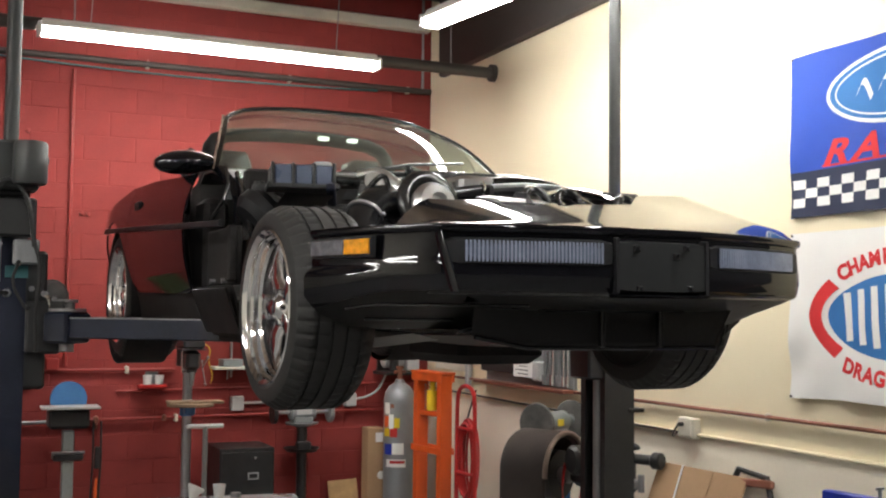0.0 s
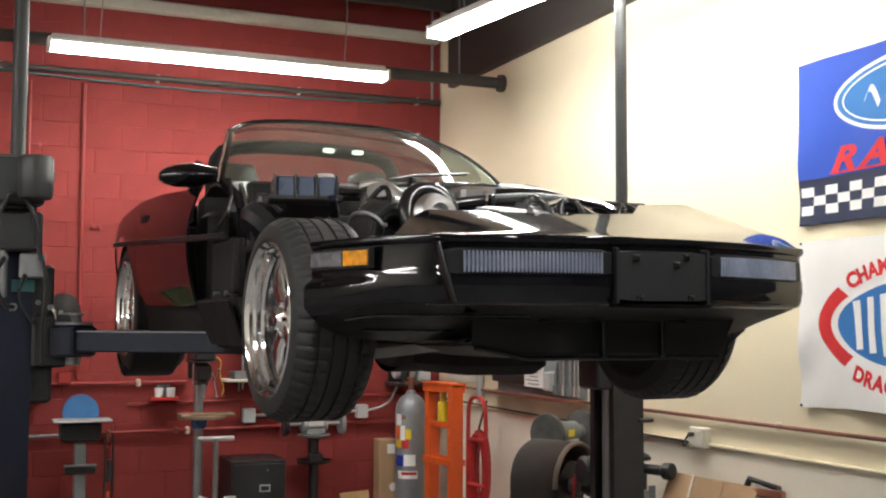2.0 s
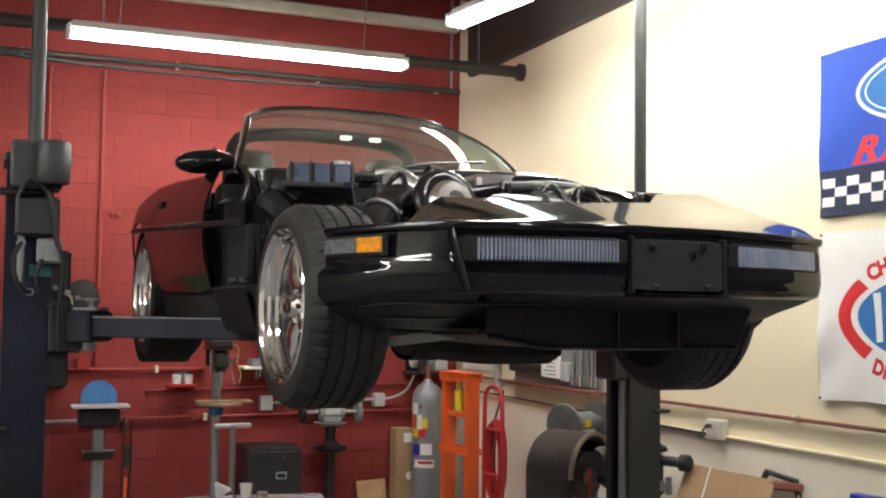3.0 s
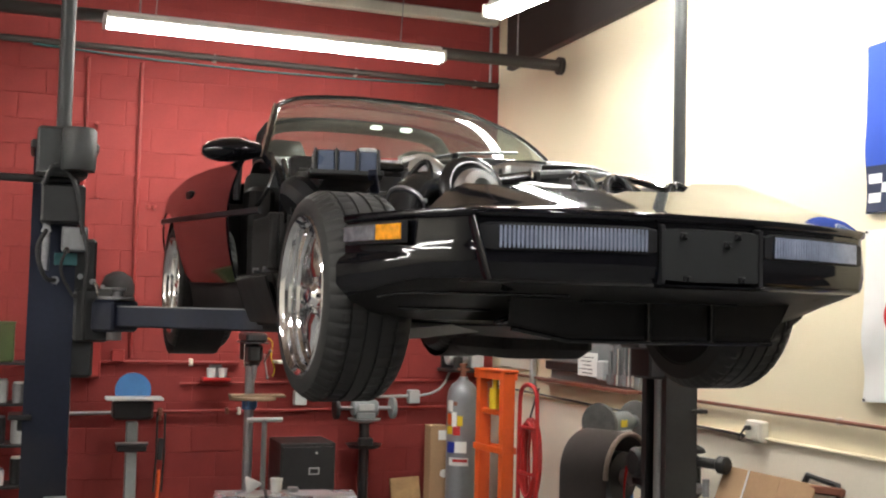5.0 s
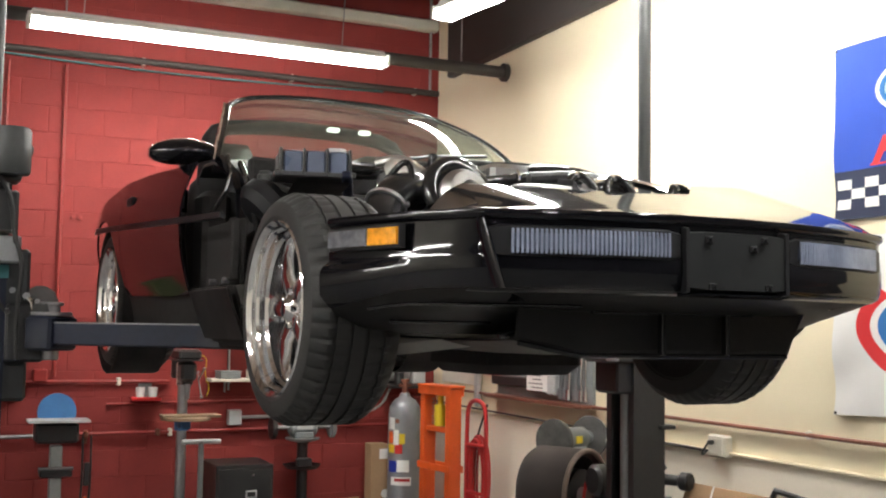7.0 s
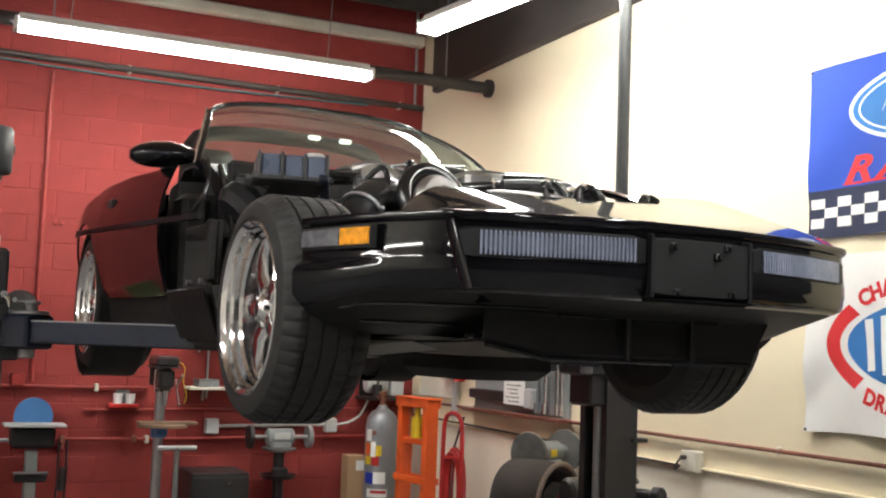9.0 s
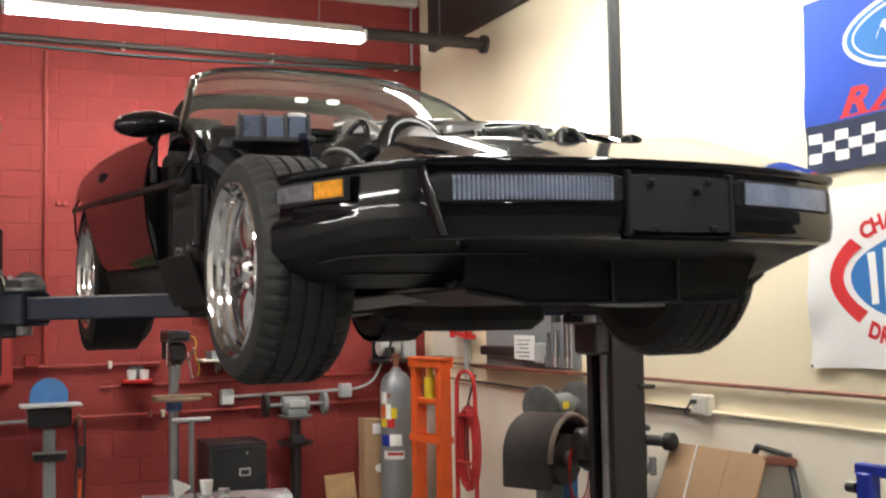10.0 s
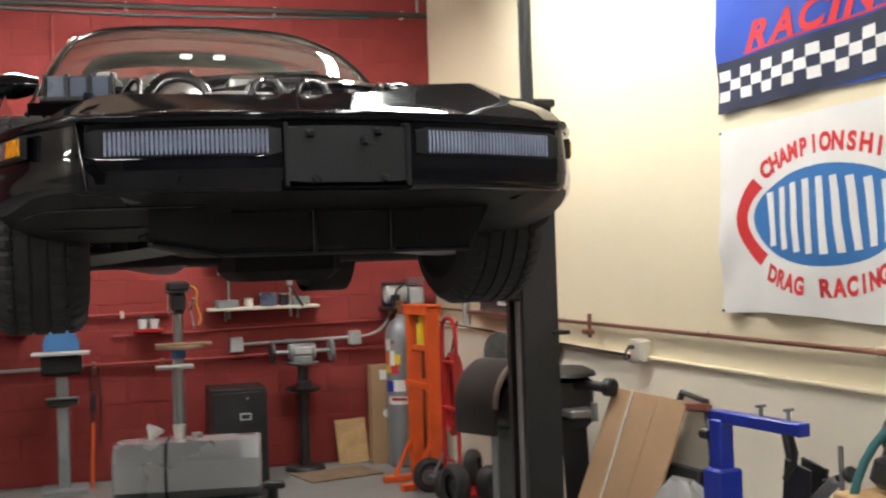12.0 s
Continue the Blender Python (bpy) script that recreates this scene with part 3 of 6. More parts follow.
wheel("rear_wheel", T(0.845 - 0.14, AX, RZc) @ RY(90), 0.28)


# ---- body ----
def side_x(z, y):
    """Half width of the body at height z."""
    w = z - 0.05 * max(0.0, y)
    base = 0.775 + 0.105 * math.sin(min(1.0, max(0.0, (w - 0.12) / 0.40)) * math.pi / 2)
    if w > 0.54:
        base -= 0.075 * ((w - 0.54) / 0.24) ** 1.8
    return base * (1 - 0.21 * max(0.0, y - 2.50) ** 1.45)


def side_skin(sgn, y0, y1, zlow, ztop, n=18, k=14):
    """Side skin between y0 and y1; zlow and ztop are functions of y."""
    secs = []
    for i in range(n + 1):
        y = y0 + (y1 - y0) * i / n
        a, b = zlow(y), ztop(y)
        secs.append([(sgn * side_x(a + (b - a) * j / k, y), y, a + (b - a) * j / k) for j in range(k + 1)])
    return S().loft(secs).thick(0.008)


def arch(y, lo=0.14):
    d = abs(y - AX)
    return lo if d >= 0.36 else max(lo, 0.335 + math.sqrt(max(0.0, 0.36 ** 2 - d * d)))


def belt(y):
    pts = ((0.9, 0.79), (1.25, 0.805), (1.7, 0.835), (2.15, 0.845), (2.5, 0.80), (2.75, 0.765), (3.45, 0.70))
    for (a, p), (b, q) in zip(pts, pts[1:]):
        if y <= b:
            break
    return p + (q - p) * (y - a) / (b - a)


for sgn in (-1, 1):
    part("door", side_skin(sgn, 0.93, 2.02, lambda y: 0.325 + 0.02 * max(0.0, y - 1.2), belt), PAINT, car, "glossy black door panel", smooth=60)
    part("rear_quarter", side_skin(sgn, 2.026, 3.42, lambda y: arch(y, 0.345 if y < AX else 0.40), belt, 48), PAINT, car, "glossy black rear quarter panel", smooth=60)
    part("sill", S().loft([[(sgn * x, y, z) for x, z in ((0.815, 0.345), (0.80, 0.30), (0.785, 0.22), (0.745, 0.165), (0.66, 0.15))] for y in (0.46, 0.9, 1.5, 2.12)]).thick(0.008), UNDER, car, "dull black sill under the door", smooth=60)
    part("rocker_panel", side_skin(sgn, 0.42, 0.92, lambda y: 0.175, lambda y: 0.335, 6, 5), UNDERGLOSS, car)
    part("fender_stay", S().box((sgn * 0.775, 0.70, 0.455), (0.02, 0.40, 0.21), bev=0.008).box((sgn * 0.80, 0.52, 0.46), (0.03, 0.05, 0.20), bev=0.008), UNDER, car, "bare black panel where the front wing is missing")
    for by in (0.62, 0.78):
        part("stay_bolt", S().cyl((sgn * 0.785, by, 0.365), (sgn * 0.805, by, 0.365), 0.011, seg=6), STEEL, car)
    part("side_moulding", S().loft([[(sgn * (side_x(z + 0.05 * y, y) + o), y, z + 0.05 * y) for o, z in ((-0.004, 0.522), (0.010, 0.525), (0.010, 0.543), (-0.004, 0.546))] for y in (0.36, 0.7, 1.0, 1.5, 2.0, 2.6, 3.0, 3.42)], closed=True, caps=True), TRIM, car)
    part("door_handle", S().box((sgn * 0.862, 1.86, 0.735), (0.022, 0.10, 0.035), bev=0.008), TRIM, car)
    part("wheelhouse", S().lathe([(0.345, -0.12), (0.345, 0.10), (0.30, 0.10)], T(sgn * 0.72, AX, RZc) @ RY(90), 24), UNDER, car)
    # inner wing over the front wheel
    part("inner_wing", S().lathe([(0.37, -0.13), (0.37, 0.03), (0.362, 0.03), (0.362, -0.13)], T(sgn * 0.60, 0.06, 0.28) @ RY(90) @ RZ(80), 16, math.pi * 0.5), PLASTIC, car)
tail = [[(x, 3.40 + 0.10 * (1 - (x / 0.70) ** 2) - e, z) for x in [-0.70 + 1.40 * i / 12 for i in range(13)]] for z, e in ((0.22, 0.06), (0.30, 0.0), (0.55, 0.0), (0.70, 0.03), (0.74, 0.10))]
part("tail_panel", S().loft(tail).thick(0.01), PAINT, car)
part("rear_deck", S().loft([[(-belt_x, y, z), (-belt_x * 0.6, y, z + 0.035), (0, y, z + 0.045), (belt_x * 0.6, y, z + 0.035), (belt_x, y, z)] for belt_x, y, z in ((0.80, 2.30, 0.825), (0.78, 2.55, 0.795), (0.74, 2.8, 0.765), (0.62, 3.45, 0.70))]).thick(0.01), PAINT, car)

# windscreen: bottom line and top line of the curved glass
def screen_pt(u, v):
    """u across from -1 to 1, v up from 0 to 1."""
    xb, xt = 0.690, 0.512
    x = u * (xb + (xt - xb) * v)
    y = (0.86 + 0.30 * u * u) * (1 - v) + (1.60 + 0.065 * u * u) * v - 0.03 * math.sin(math.pi * v)
    z = 0.835 * (1 - v) + (1.205 - 0.035 * u ** 4) * v + 0.03 * math.sin(math.pi * v)
    return x, y, z


us = [-1 + i / 14 for i in range(29)]
def screen_top(u):
    """How far up the glass reaches at u: its upper corners are rounded."""
    return 1.0 - 0.13 * max(0.0, (abs(u) - 0.84) / 0.16) ** 2


part("windscreen", S().loft([[screen_pt(u, j / 12 * screen_top(u)) for u in us] for j in range(13)]), GLASS, car, "clear raked windscreen glass", smooth=60)
part("screen_frame", S().tube([screen_pt(-1, 0.85 * v / 8) for v in range(9)] + [screen_pt(u, screen_top(u)) for u in us[1:-1]] + [screen_pt(1, 0.85 * (1 - v / 8)) for v in range(9)], 0.011, 8, 1), HOSEBLACK, car, "slim dark windscreen frame")
part("pillar_trim", S().tube([(screen_pt(-1, v / 8)[0] - 0.016, screen_pt(-1, v / 8)[1] - 0.004, screen_pt(-1, v / 8)[2]) for v in range(0, 8)], 0.007, 8), CHROME, car, "bright pillar trim")
part("cowl", S().loft([[(x, 0.80 + 0.30 * (x / 0.69) ** 2 + o, z) for x in [-0.69 + 1.38 * i / 16 for i in range(17)]] for o, z in ((-0.10, 0.70), (-0.08, 0.79), (0.02, 0.815), (0.10, 0.835), (0.12, 0.80))]).thick(0.008), TRIM, car)
part("wiper", S().tube([(-0.10, 0.80, 0.84), (0.05, 0.87, 0.875), (0.36, 0.98, 0.915)], 0.007, 6), PLASTIC, car)
part("wiper", S().tube([(0.30, 0.84, 0.84), (0.40, 0.93, 0.87), (0.60, 1.14, 0.88)], 0.007, 6), PLASTIC, car)
# cabin
part("dashboard", S().loft([[(x, y + 0.12 * (x / 0.66) ** 2, z) for x in [-0.66 + 1.32 * i / 10 for i in range(11)]] for y, z in ((1.02, 0.82), (1.12, 0.855), (1.35, 0.86), (1.42, 0.82), (1.40, 0.60))]).thick(0.01), LEATHER, car)
part("steering_wheel", S().tube([(0.36 + 0.185 * math.cos(a), 1.55 + 0.06 * math.sin(a), 0.80 + 0.17 * math.sin(a)) for a in [math.tau * i / 28 for i in range(28)]], 0.014, 8, closed=True).box((0.36, 1.54, 0.79), (0.30, 0.03, 0.05), bev=0.012), LEATHER, car)
for sx in (-0.36, 0.36):
    part("seat", S().loft([[(sx - 0.22 * k, y, z), (sx - 0.16 * k, y - 0.05, z + 0.01), (sx + 0.16 * k, y - 0.05, z + 0.01), (sx + 0.22 * k, y, z), (sx + 0.2 * k, y + 0.1, z), (sx - 0.2 * k, y + 0.1, z)] for k, y, z in ((1, 1.72, 0.30), (1, 1.95, 0.36), (1.05, 2.03, 0.62), (0.9, 2.10, 0.86), (0.55, 2.12, 0.94), (0.45, 2.13, 1.02), (0.40, 2.14, 1.05))], closed=True, caps=True), LEATHER, car, "dark leather bucket seat", smooth=70)
part("cabin_tub", S().box((0, 1.75, 0.22), (1.5, 1.6, 0.06)).box((0, 2.33, 0.5), (1.46, 0.06, 0.5)).box((0, 1.7, 0.42), (0.22, 1.2, 0.34)), LEATHER, car)
# two glowing slabs drawn in place of ceiling lamp reflections
for sx in (-0.088, 0.057):
    part("screen_glint", S().box((sx, 1.53, 1.065), (0.050, 0.03, 0.018), bev=0.005), GLINTGLOW, car, "small glowing slab standing in for a lamp reflection")
part("roof_hoop", S().tube([(-0.50, 2.08, 0.80), (-0.49, 2.10, 1.05), (-0.43, 2.12, 1.135), (-0.22, 2.13, 1.16), (0, 2.135, 1.165), (0.22, 2.13, 1.16), (0.43, 2.12, 1.135), (0.49, 2.10, 1.05), (0.50, 2.08, 0.80)], 0.036, 12, 1), UNDER, car, "black rear roof hoop")
for sx in (-0.735, 0.735):
    part("hinge_pillar", S().box((sx, 1.04, 0.50), (0.10, 0.16, 0.40), bev=0.03), UNDER, car)
part("pillar_brace", S().tube([(-0.68, 0.84, 0.56), (-0.66, 0.92, 0.72), (-0.69, 1.10, 0.83)], 0.022, 8, 1), PAINT, car)
part("diagonal_brace", S().box((0, 0, 0), (0.03, 0.30, 0.03), T(-0.50, 0.30, 0.61) @ RZ(-25) @ RX(-28), 0.005), NAVY, car, "dark blue diagonal brace")
for cx, cy, cz, cr in ((-0.64, 0.72, 0.735, 0.028), (-0.46, 0.62, 0.80, 0.022), (-0.40, 0.24, 0.70, 0.030), (0.30, 0.40, 0.72, 0.030), (-0.12, 0.10, 0.70, 0.022)):
    part("filler_cap", S().cyl((cx, cy, cz - 0.06), (cx, cy, cz), cr, seg=16, bev=0.004).cyl((cx, cy, cz), (cx, cy, cz + 0.012), cr * 0.8, seg=8, bev=0.003), PLASTIC, car)
for pts, r, m in (([(-0.38, 0.36, 0.75), (-0.33, 0.28, 0.76), (-0.30, 0.18, 0.70)], 0.016, ALLOY), ([(-0.26, 0.30, 0.72), (-0.12, 0.22, 0.76), (0.04, 0.26, 0.75)], 0.012, PLASTIC), ([(-0.60, 0.30, 0.58), (-0.48, 0.25, 0.62), (-0.36, 0.30, 0.58), (-0.30, 0.40, 0.62)], 0.020, PLASTIC), ([(-0.02, -0.30, 0.63), (0.10, -0.24, 0.665), (0.24, -0.25, 0.655), (0.34, -0.32, 0.60)], 0.013, CHROME), ([(-0.10, -0.12, 0.665), (0.06, -0.14, 0.68), (0.18, -0.18, 0.66)], 0.020, PLASTIC), ([(-0.25, 0.55, 0.78), (-0.05, 0.58, 0.80), (0.2, 0.60, 0.79)], 0.010, PLASTIC)):
    part("engine_hose", S().tube(pts, r, 10, 2), m, car)
part("belt_pillar", S().tube([(-0.60, 2.1, 0.75), (-0.585, 2.14, 0.98), (-0.55, 2.16, 1.06)], 0.018, 8), TRIM, car)
# door mirrors
for sgn in (-1, 1):
    mir = part("door_mirror", S().loft([[(sgn * (0.70 + 0.228 * u), 1.20 + 0.03 * u + 0.075 * k * math.cos(a), 0.868 - 0.012 * u + 0.048 * k * math.sin(a) * (1.0 if math.sin(a) < 0 else 1.15)) for a in [math.tau * i / 14 for i in range(14)]] for u, k in ((0.0, 0.55), (0.2, 0.80), (0.4, 1.0), (0.7, 0.92), (0.9, 0.66), (1.0, 0.34))], closed=True, caps=True), PAINT, car, "glossy black door mirror", smooth=60)
    part("mirror_glass", S().box((sgn * 0.80, 1.285, 0.862), (0.10, 0.006, 0.055), RZ(sgn * -6), 0.003), MIRROR, mir)

# ---- engine bay ----
part("engine_block", S().box((0, 0.30, 0.42), (0.56, 0.62, 0.34), bev=0.04).box((0, 0.25, 0.62), (0.34, 0.48, 0.10), bev=0.03), UNDER, car)
part("bulkhead", S().box((0, 0.78, 0.55), (1.36, 0.05, 0.50), bev=0.02).box((-0.60, 0.56, 0.40), (0.20, 0.4, 0.30), bev=0.03).box((0.60, 0.56, 0.40), (0.20, 0.4, 0.30), bev=0.03), UNDER, car)
for k in range(2):
    sx = (-1, 1)[k]
    part("intake_runner", S().tube([(sx * 0.10, 0.50, 0.66), (sx * 0.26, 0.42, 0.70), (sx * 0.30, 0.20, 0.66)], 0.035, 10, 2), ALLOY, car)
    part("valve_cover", S().box((sx * 0.27, 0.32, 0.60), (0.15, 0.56, 0.09), RY(sx * 25), 0.03), TRIM, car)
    part("frame_rail", S().box((sx * 0.40, 0.0, 0.32), (0.09, 1.3, 0.12), bev=0.01), UNDER, car)
part("plenum", S().box((0, 0.28, 0.70), (0.26, 0.46, 0.07), bev=0.025), ALLOY, car, "cast alloy intake plenum")
bat = part("reservoir_box", S().box((0, 0, 0.030), (0.235, 0.15, 0.070), bev=0.01).box((0, 0, -0.012), (0.26, 0.17, 0.022)), PLASTIC, car, "black box with blue panels in the engine bay", at=T(-0.555, 0.48, 0.715) @ RZ(-14))
for k in range(3):
    part("blue_panel", S().box((-0.072 + 0.072 * k, -0.072, 0.026), (0.060, 0.024, 0.074), bev=0.011), LIFTBLUE, bat)
for k in range(4):
    part("box_ridge", S().box((-0.110 + 0.073 * k, -0.070, 0.028), (0.010, 0.034, 0.086), bev=0.003), PLASTIC, bat)
part("filler_cap", S().cyl((0.075, 0.01, 0.06), (0.075, 0.01, 0.085), 0.034, seg=16, bev=0.004), LIGHTGREY, bat, "pale screw cap")
part("intake_elbow", S().tube([(-0.30, 0.16, 0.60), (-0.36, 0.10, 0.635), (-0.46, 0.05, 0.615), (-0.525, 0.0, 0.53), (-0.54, -0.06, 0.45)], 0.058, 16, 2), HOSEBLACK, car, "black plastic intake elbow")
part("turbo_scroll", S().tube([(-0.30 + 0.085 * math.cos(a), -0.05 + 0.03 * math.sin(a), 0.615 + 0.085 * math.sin(a)) for a in [math.pi * (1.15 - 1.35 * i / 14) for i in range(15)]], 0.028, 12), HOSEBLACK, car, "black turbocharger hose hoop")
part("turbo_housing", S().lathe([(0, -0.05), (0.05, -0.05), (0.072, -0.02), (0.078, 0.03), (0.06, 0.06), (0.03, 0.07), (0.028, 0.04), (0, 0.04)], T(-0.30, -0.07, 0.60) @ RX(75), 28), ALLOY, car, "alloy turbocharger housing")
part("cold_pipe", S().tube([(-0.20, 0.02, 0.655), (-0.02, 0.02, 0.685), (0.08, 0.05, 0.675), (0.14, 0.0, 0.60)], 0.024, 12, 2), HOSEBLACK, car)
part("cold_pipe", S().tube([(-0.46, 0.40, 0.73), (-0.2, 0.44, 0.735), (0.1, 0.46, 0.735), (0.38, 0.42, 0.72)], 0.015, 10, 2), HOSEBLACK, car)
part("hose_clamp", S().tube([(-0.06 + 0.027 * math.cos(a) * 0.2, 0.02 + 0.026 * math.cos(a), 0.682 + 0.027 * math.sin(a)) for a in [math.tau * i / 16 for i in range(16)]], 0.004, 6, closed=True), CHROME, car)
part("intercooler_tank", S().loft([[(-0.255, y, z), (-0.21, y, z + 0.006), (-0.10, y, z + 0.003), (-0.05, y, z - 0.010)] for y, z in ((-0.47, 0.560), (-0.44, 0.598), (-0.30, 0.618), (-0.26, 0.59))]).thick(0.006), ALLOY, car, "bare alloy intercooler tank")
part("tank_gusset", S().loft([[(-0.165, -0.452, 0.590), (-0.135, -0.452, 0.590), (-0.150, -0.435, 0.622)], [(-0.165, -0.36, 0.600), (-0.135, -0.36, 0.600), (-0.150, -0.36, 0.634)]], closed=True, caps=True), TRIM, car)
part("intercooler_core", S().box((0.02, -0.40, 0.42), (0.80, 0.07, 0.32), bev=0.008), STEEL, car)
for hx, hy, hr, hz in ((-0.097, -0.40, 0.040, 0.602), (0.032, -0.39, 0.042, 0.602), (0.247, -0.395, 0.038, 0.595)):
    part("hose_hoop", S().tube([(hx + hr * math.cos(a), hy + 0.02 * math.sin(a), hz + hr * math.sin(a)) for a in [math.pi * (1.15 - 1.3 * i / 14) for i in range(15)]], 0.0135, 12), HOSEBLACK, car, "black rubber hose loop")
    a = math.pi * 0.62
    q = T(hx + hr * math.cos(a), hy + 0.02 * math.sin(a), hz + hr * math.sin(a)) @ Vector((-math.sin(a), 0.02 * math.cos(a) / hr, math.cos(a))).to_track_quat("Z", "Y").to_matrix().to_4x4()
    part("hose_clamp", S().lathe([(0.013, -0.005), (0.0155, -0.005), (0.0155, 0.005), (0.013, 0.005)], q, 18), CHROME, car)
# clutter of the bay: elbow clamps, loom, ribbed hoses and brackets
for (cx, cy, cz), ax, r in (((-0.345, 0.115, 0.628), (-0.8, -0.6, 0.25), 0.060), ((-0.495, 0.025, 0.575), (-0.5, -0.45, -0.75), 0.060), ((-0.535, -0.04, 0.475), (-0.1, -0.5, -0.85), 0.060)):
    q = T(cx, cy, cz) @ Vector(ax).to_track_quat("Z", "Y").to_matrix().to_4x4()
    part("elbow_clamp", S().lathe([(r - 0.004, -0.006), (r + 0.003, -0.006), (r + 0.003, 0.006), (r - 0.004, 0.006)], q, 24).box((0, 0, 0), (0.018, 0.014, 0.014), q @ T(r + 0.006, 0, 0), 0.003), STEEL, car, "steel hose clamp")
for pts, r, m in (([(-0.46, 0.10, 0.66), (-0.42, 0.06, 0.72), (-0.40, 0.05, 0.69), (-0.42, 0.02, 0.62)], 0.010, HOSEBLACK), ([(-0.66, 0.95, 0.80), (-0.69, 0.74, 0.70), (-0.71, 0.58, 0.56), (-0.70, 0.50, 0.42)], 0.012, HOSEBLACK), ([(-0.62, 0.90, 0.80), (-0.60, 0.66, 0.66), (-0.66, 0.48, 0.58)], 0.016, PLASTIC), ([(-0.20, 0.36, 0.765), (0.00, 0.30, 0.77), (0.15, 0.36, 0.765), (0.28, 0.52, 0.77)], 0.012, HOSEBLACK), ([(-0.06, 0.12, 0.70), (0.08, 0.02, 0.715), (0.22, 0.00, 0.70), (0.30, -0.10, 0.62)], 0.026, HOSEBLACK), ([(0.02, 0.20, 0.74), (0.16, 0.14, 0.745), (0.30, 0.16, 0.70)], 0.020, ALLOY), ([(-0.44, 0.20, 0.55), (-0.52, 0.24, 0.555), (-0.60, 0.30, 0.545)], 0.026, BINDING)):
    part("engine_hose", S().tube(pts, r, 10, 2), m, car)
part("sensor_stalk", S().cyl((-0.24, 0.24, 0.68), (-0.24, 0.24, 0.765), 0.008, seg=8).cyl((-0.24, 0.24, 0.755), (-0.24, 0.24, 0.775), 0.015, seg=8, bev=0.003), HOSEBLACK, car)
part("throttle_body", S().lathe([(0, 0), (0.045, 0), (0.05, 0.012), (0.038, 0.02), (0.036, 0.07), (0.05, 0.08), (0, 0.085)], T(-0.37, 0.28, 0.665) @ RX(60), 20), ALLOY, car, "cast alloy throttle body")
part("wing_edge", S().tube([(-0.775, 0.92, 0.60), (-0.735, 0.80, 0.71), (-0.70, 0.98, 0.83)], 0.008, 8, 1), HOSEBLACK, car)
part("fuse_box", S().box((0.42, -0.30, 0.545), (0.20, 0.14, 0.06), bev=0.012), PLASTIC, car)
for pts in ([(-0.62, 0.66, 0.70), (-0.66, 0.40, 0.64), (-0.60, 0.15, 0.60), (-0.45, 0.10, 0.56)], [(-0.40, 0.5, 0.72), (-0.34, 0.28, 0.70), (-0.38, 0.10, 0.62)], [(0.2, 0.4, 0.74), (0.35, 0.1, 0.68), (0.42, -0.2, 0.58)], [(-0.15, 0.3, 0.74), (0.05, 0.15, 0.76), (0.22, 0.2, 0.72)]):
    part("wiring_hose", S().tube(pts, 0.010, 8, 2), PLASTIC, car)
part("brake_booster", S().lathe([(0, -0.05), (0.09, -0.05), (0.115, -0.02), (0.115, 0.02), (0.09, 0.05), (0, 0.06)], T(-0.66, 0.60, 0.60) @ RY(50), 24), TRIM, car)

# ---- underside ----
part("floor_pan", S().box((0, 1.7, 0.165), (1.46, 2.7, 0.05), bev=0.02).box((0, 3.0, 0.28), (1.3, 0.7, 0.16), bev=0.03), UNDER, car)
DAMX = (-0.45, -0.40, -0.28, -0.10, 0.10, 0.30, 0.39)
DAMZ = (0.195, 0.184, 0.162, 0.162, 0.162, 0.162, 0.162)
dam = [[(x + (0.05 if x > 0.35 else 0.0), -0.665, 0.280) for x in DAMX], [(x + (0.05 if x > 0.35 else 0.0), -0.660, 0.270) for x in DAMX], [(x, -0.650, z + 0.012) for x, z in zip(DAMX, DAMZ)], [(x, -0.640, z) for x, z in zip(DAMX, DAMZ)], [(x * 0.98, -0.50, z - 0.004) for x, z in zip(DAMX, DAMZ)], [(x * 0.9, -0.20, z - 0.006) for x, z in zip(DAMX, DAMZ)], [(x * 0.9, 0.20, z) for x, z in zip(DAMX, DAMZ)]]
part("air_dam", S().loft(dam).thick(0.006), UNDERGLOSS, car, "black front air dam", smooth=30)
part("dam_ledge", S().box((0.0, -0.672, 0.266), (0.50, 0.016, 0.008), bev=0.003), HOSEBLACK, car)
part("dam_end", S().loft([[(0.44, -0.665, 0.28), (0.39, -0.645, 0.163), (0.36, -0.20, 0.157), (0.42, -0.20, 0.27)], [(0.446, -0.665, 0.28), (0.396, -0.645, 0.163), (0.366, -0.20, 0.157), (0.426, -0.20, 0.27)]], closed=True, caps=True), UNDERGLOSS, car)
for sx in (-0.04, 0.165):
    part("dam_strut", S().box((sx, -0.672, 0.215), (0.014, 0.022, 0.110), bev=0.003), HOSEBLACK, car)
part("dam_lip", S().tube([(-0.44, -0.645, 0.190), (-0.28, -0.655, 0.160), (0.0, -0.66, 0.159), (0.385, -0.655, 0.159)], 0.007, 8), HOSEBLACK, car)
part("duct_brace", S().tube([(-0.47, -0.60, 0.205), (-0.36, -0.62, 0.235), (-0.29, -0.65, 0.262)], 0.008, 8), HOSEBLACK, car)
part("splash_flap", S().loft([[(0.79, -0.345, 0.29), (0.70, -0.36, 0.29), (0.70, -0.35, 0.20), (0.765, -0.335, 0.235)], [(0.79, -0.337, 0.29), (0.70, -0.352, 0.29), (0.70, -0.342, 0.20), (0.765, -0.327, 0.235)]], closed=True, caps=True), UNDER, car, "black splash flap behind the bumper")
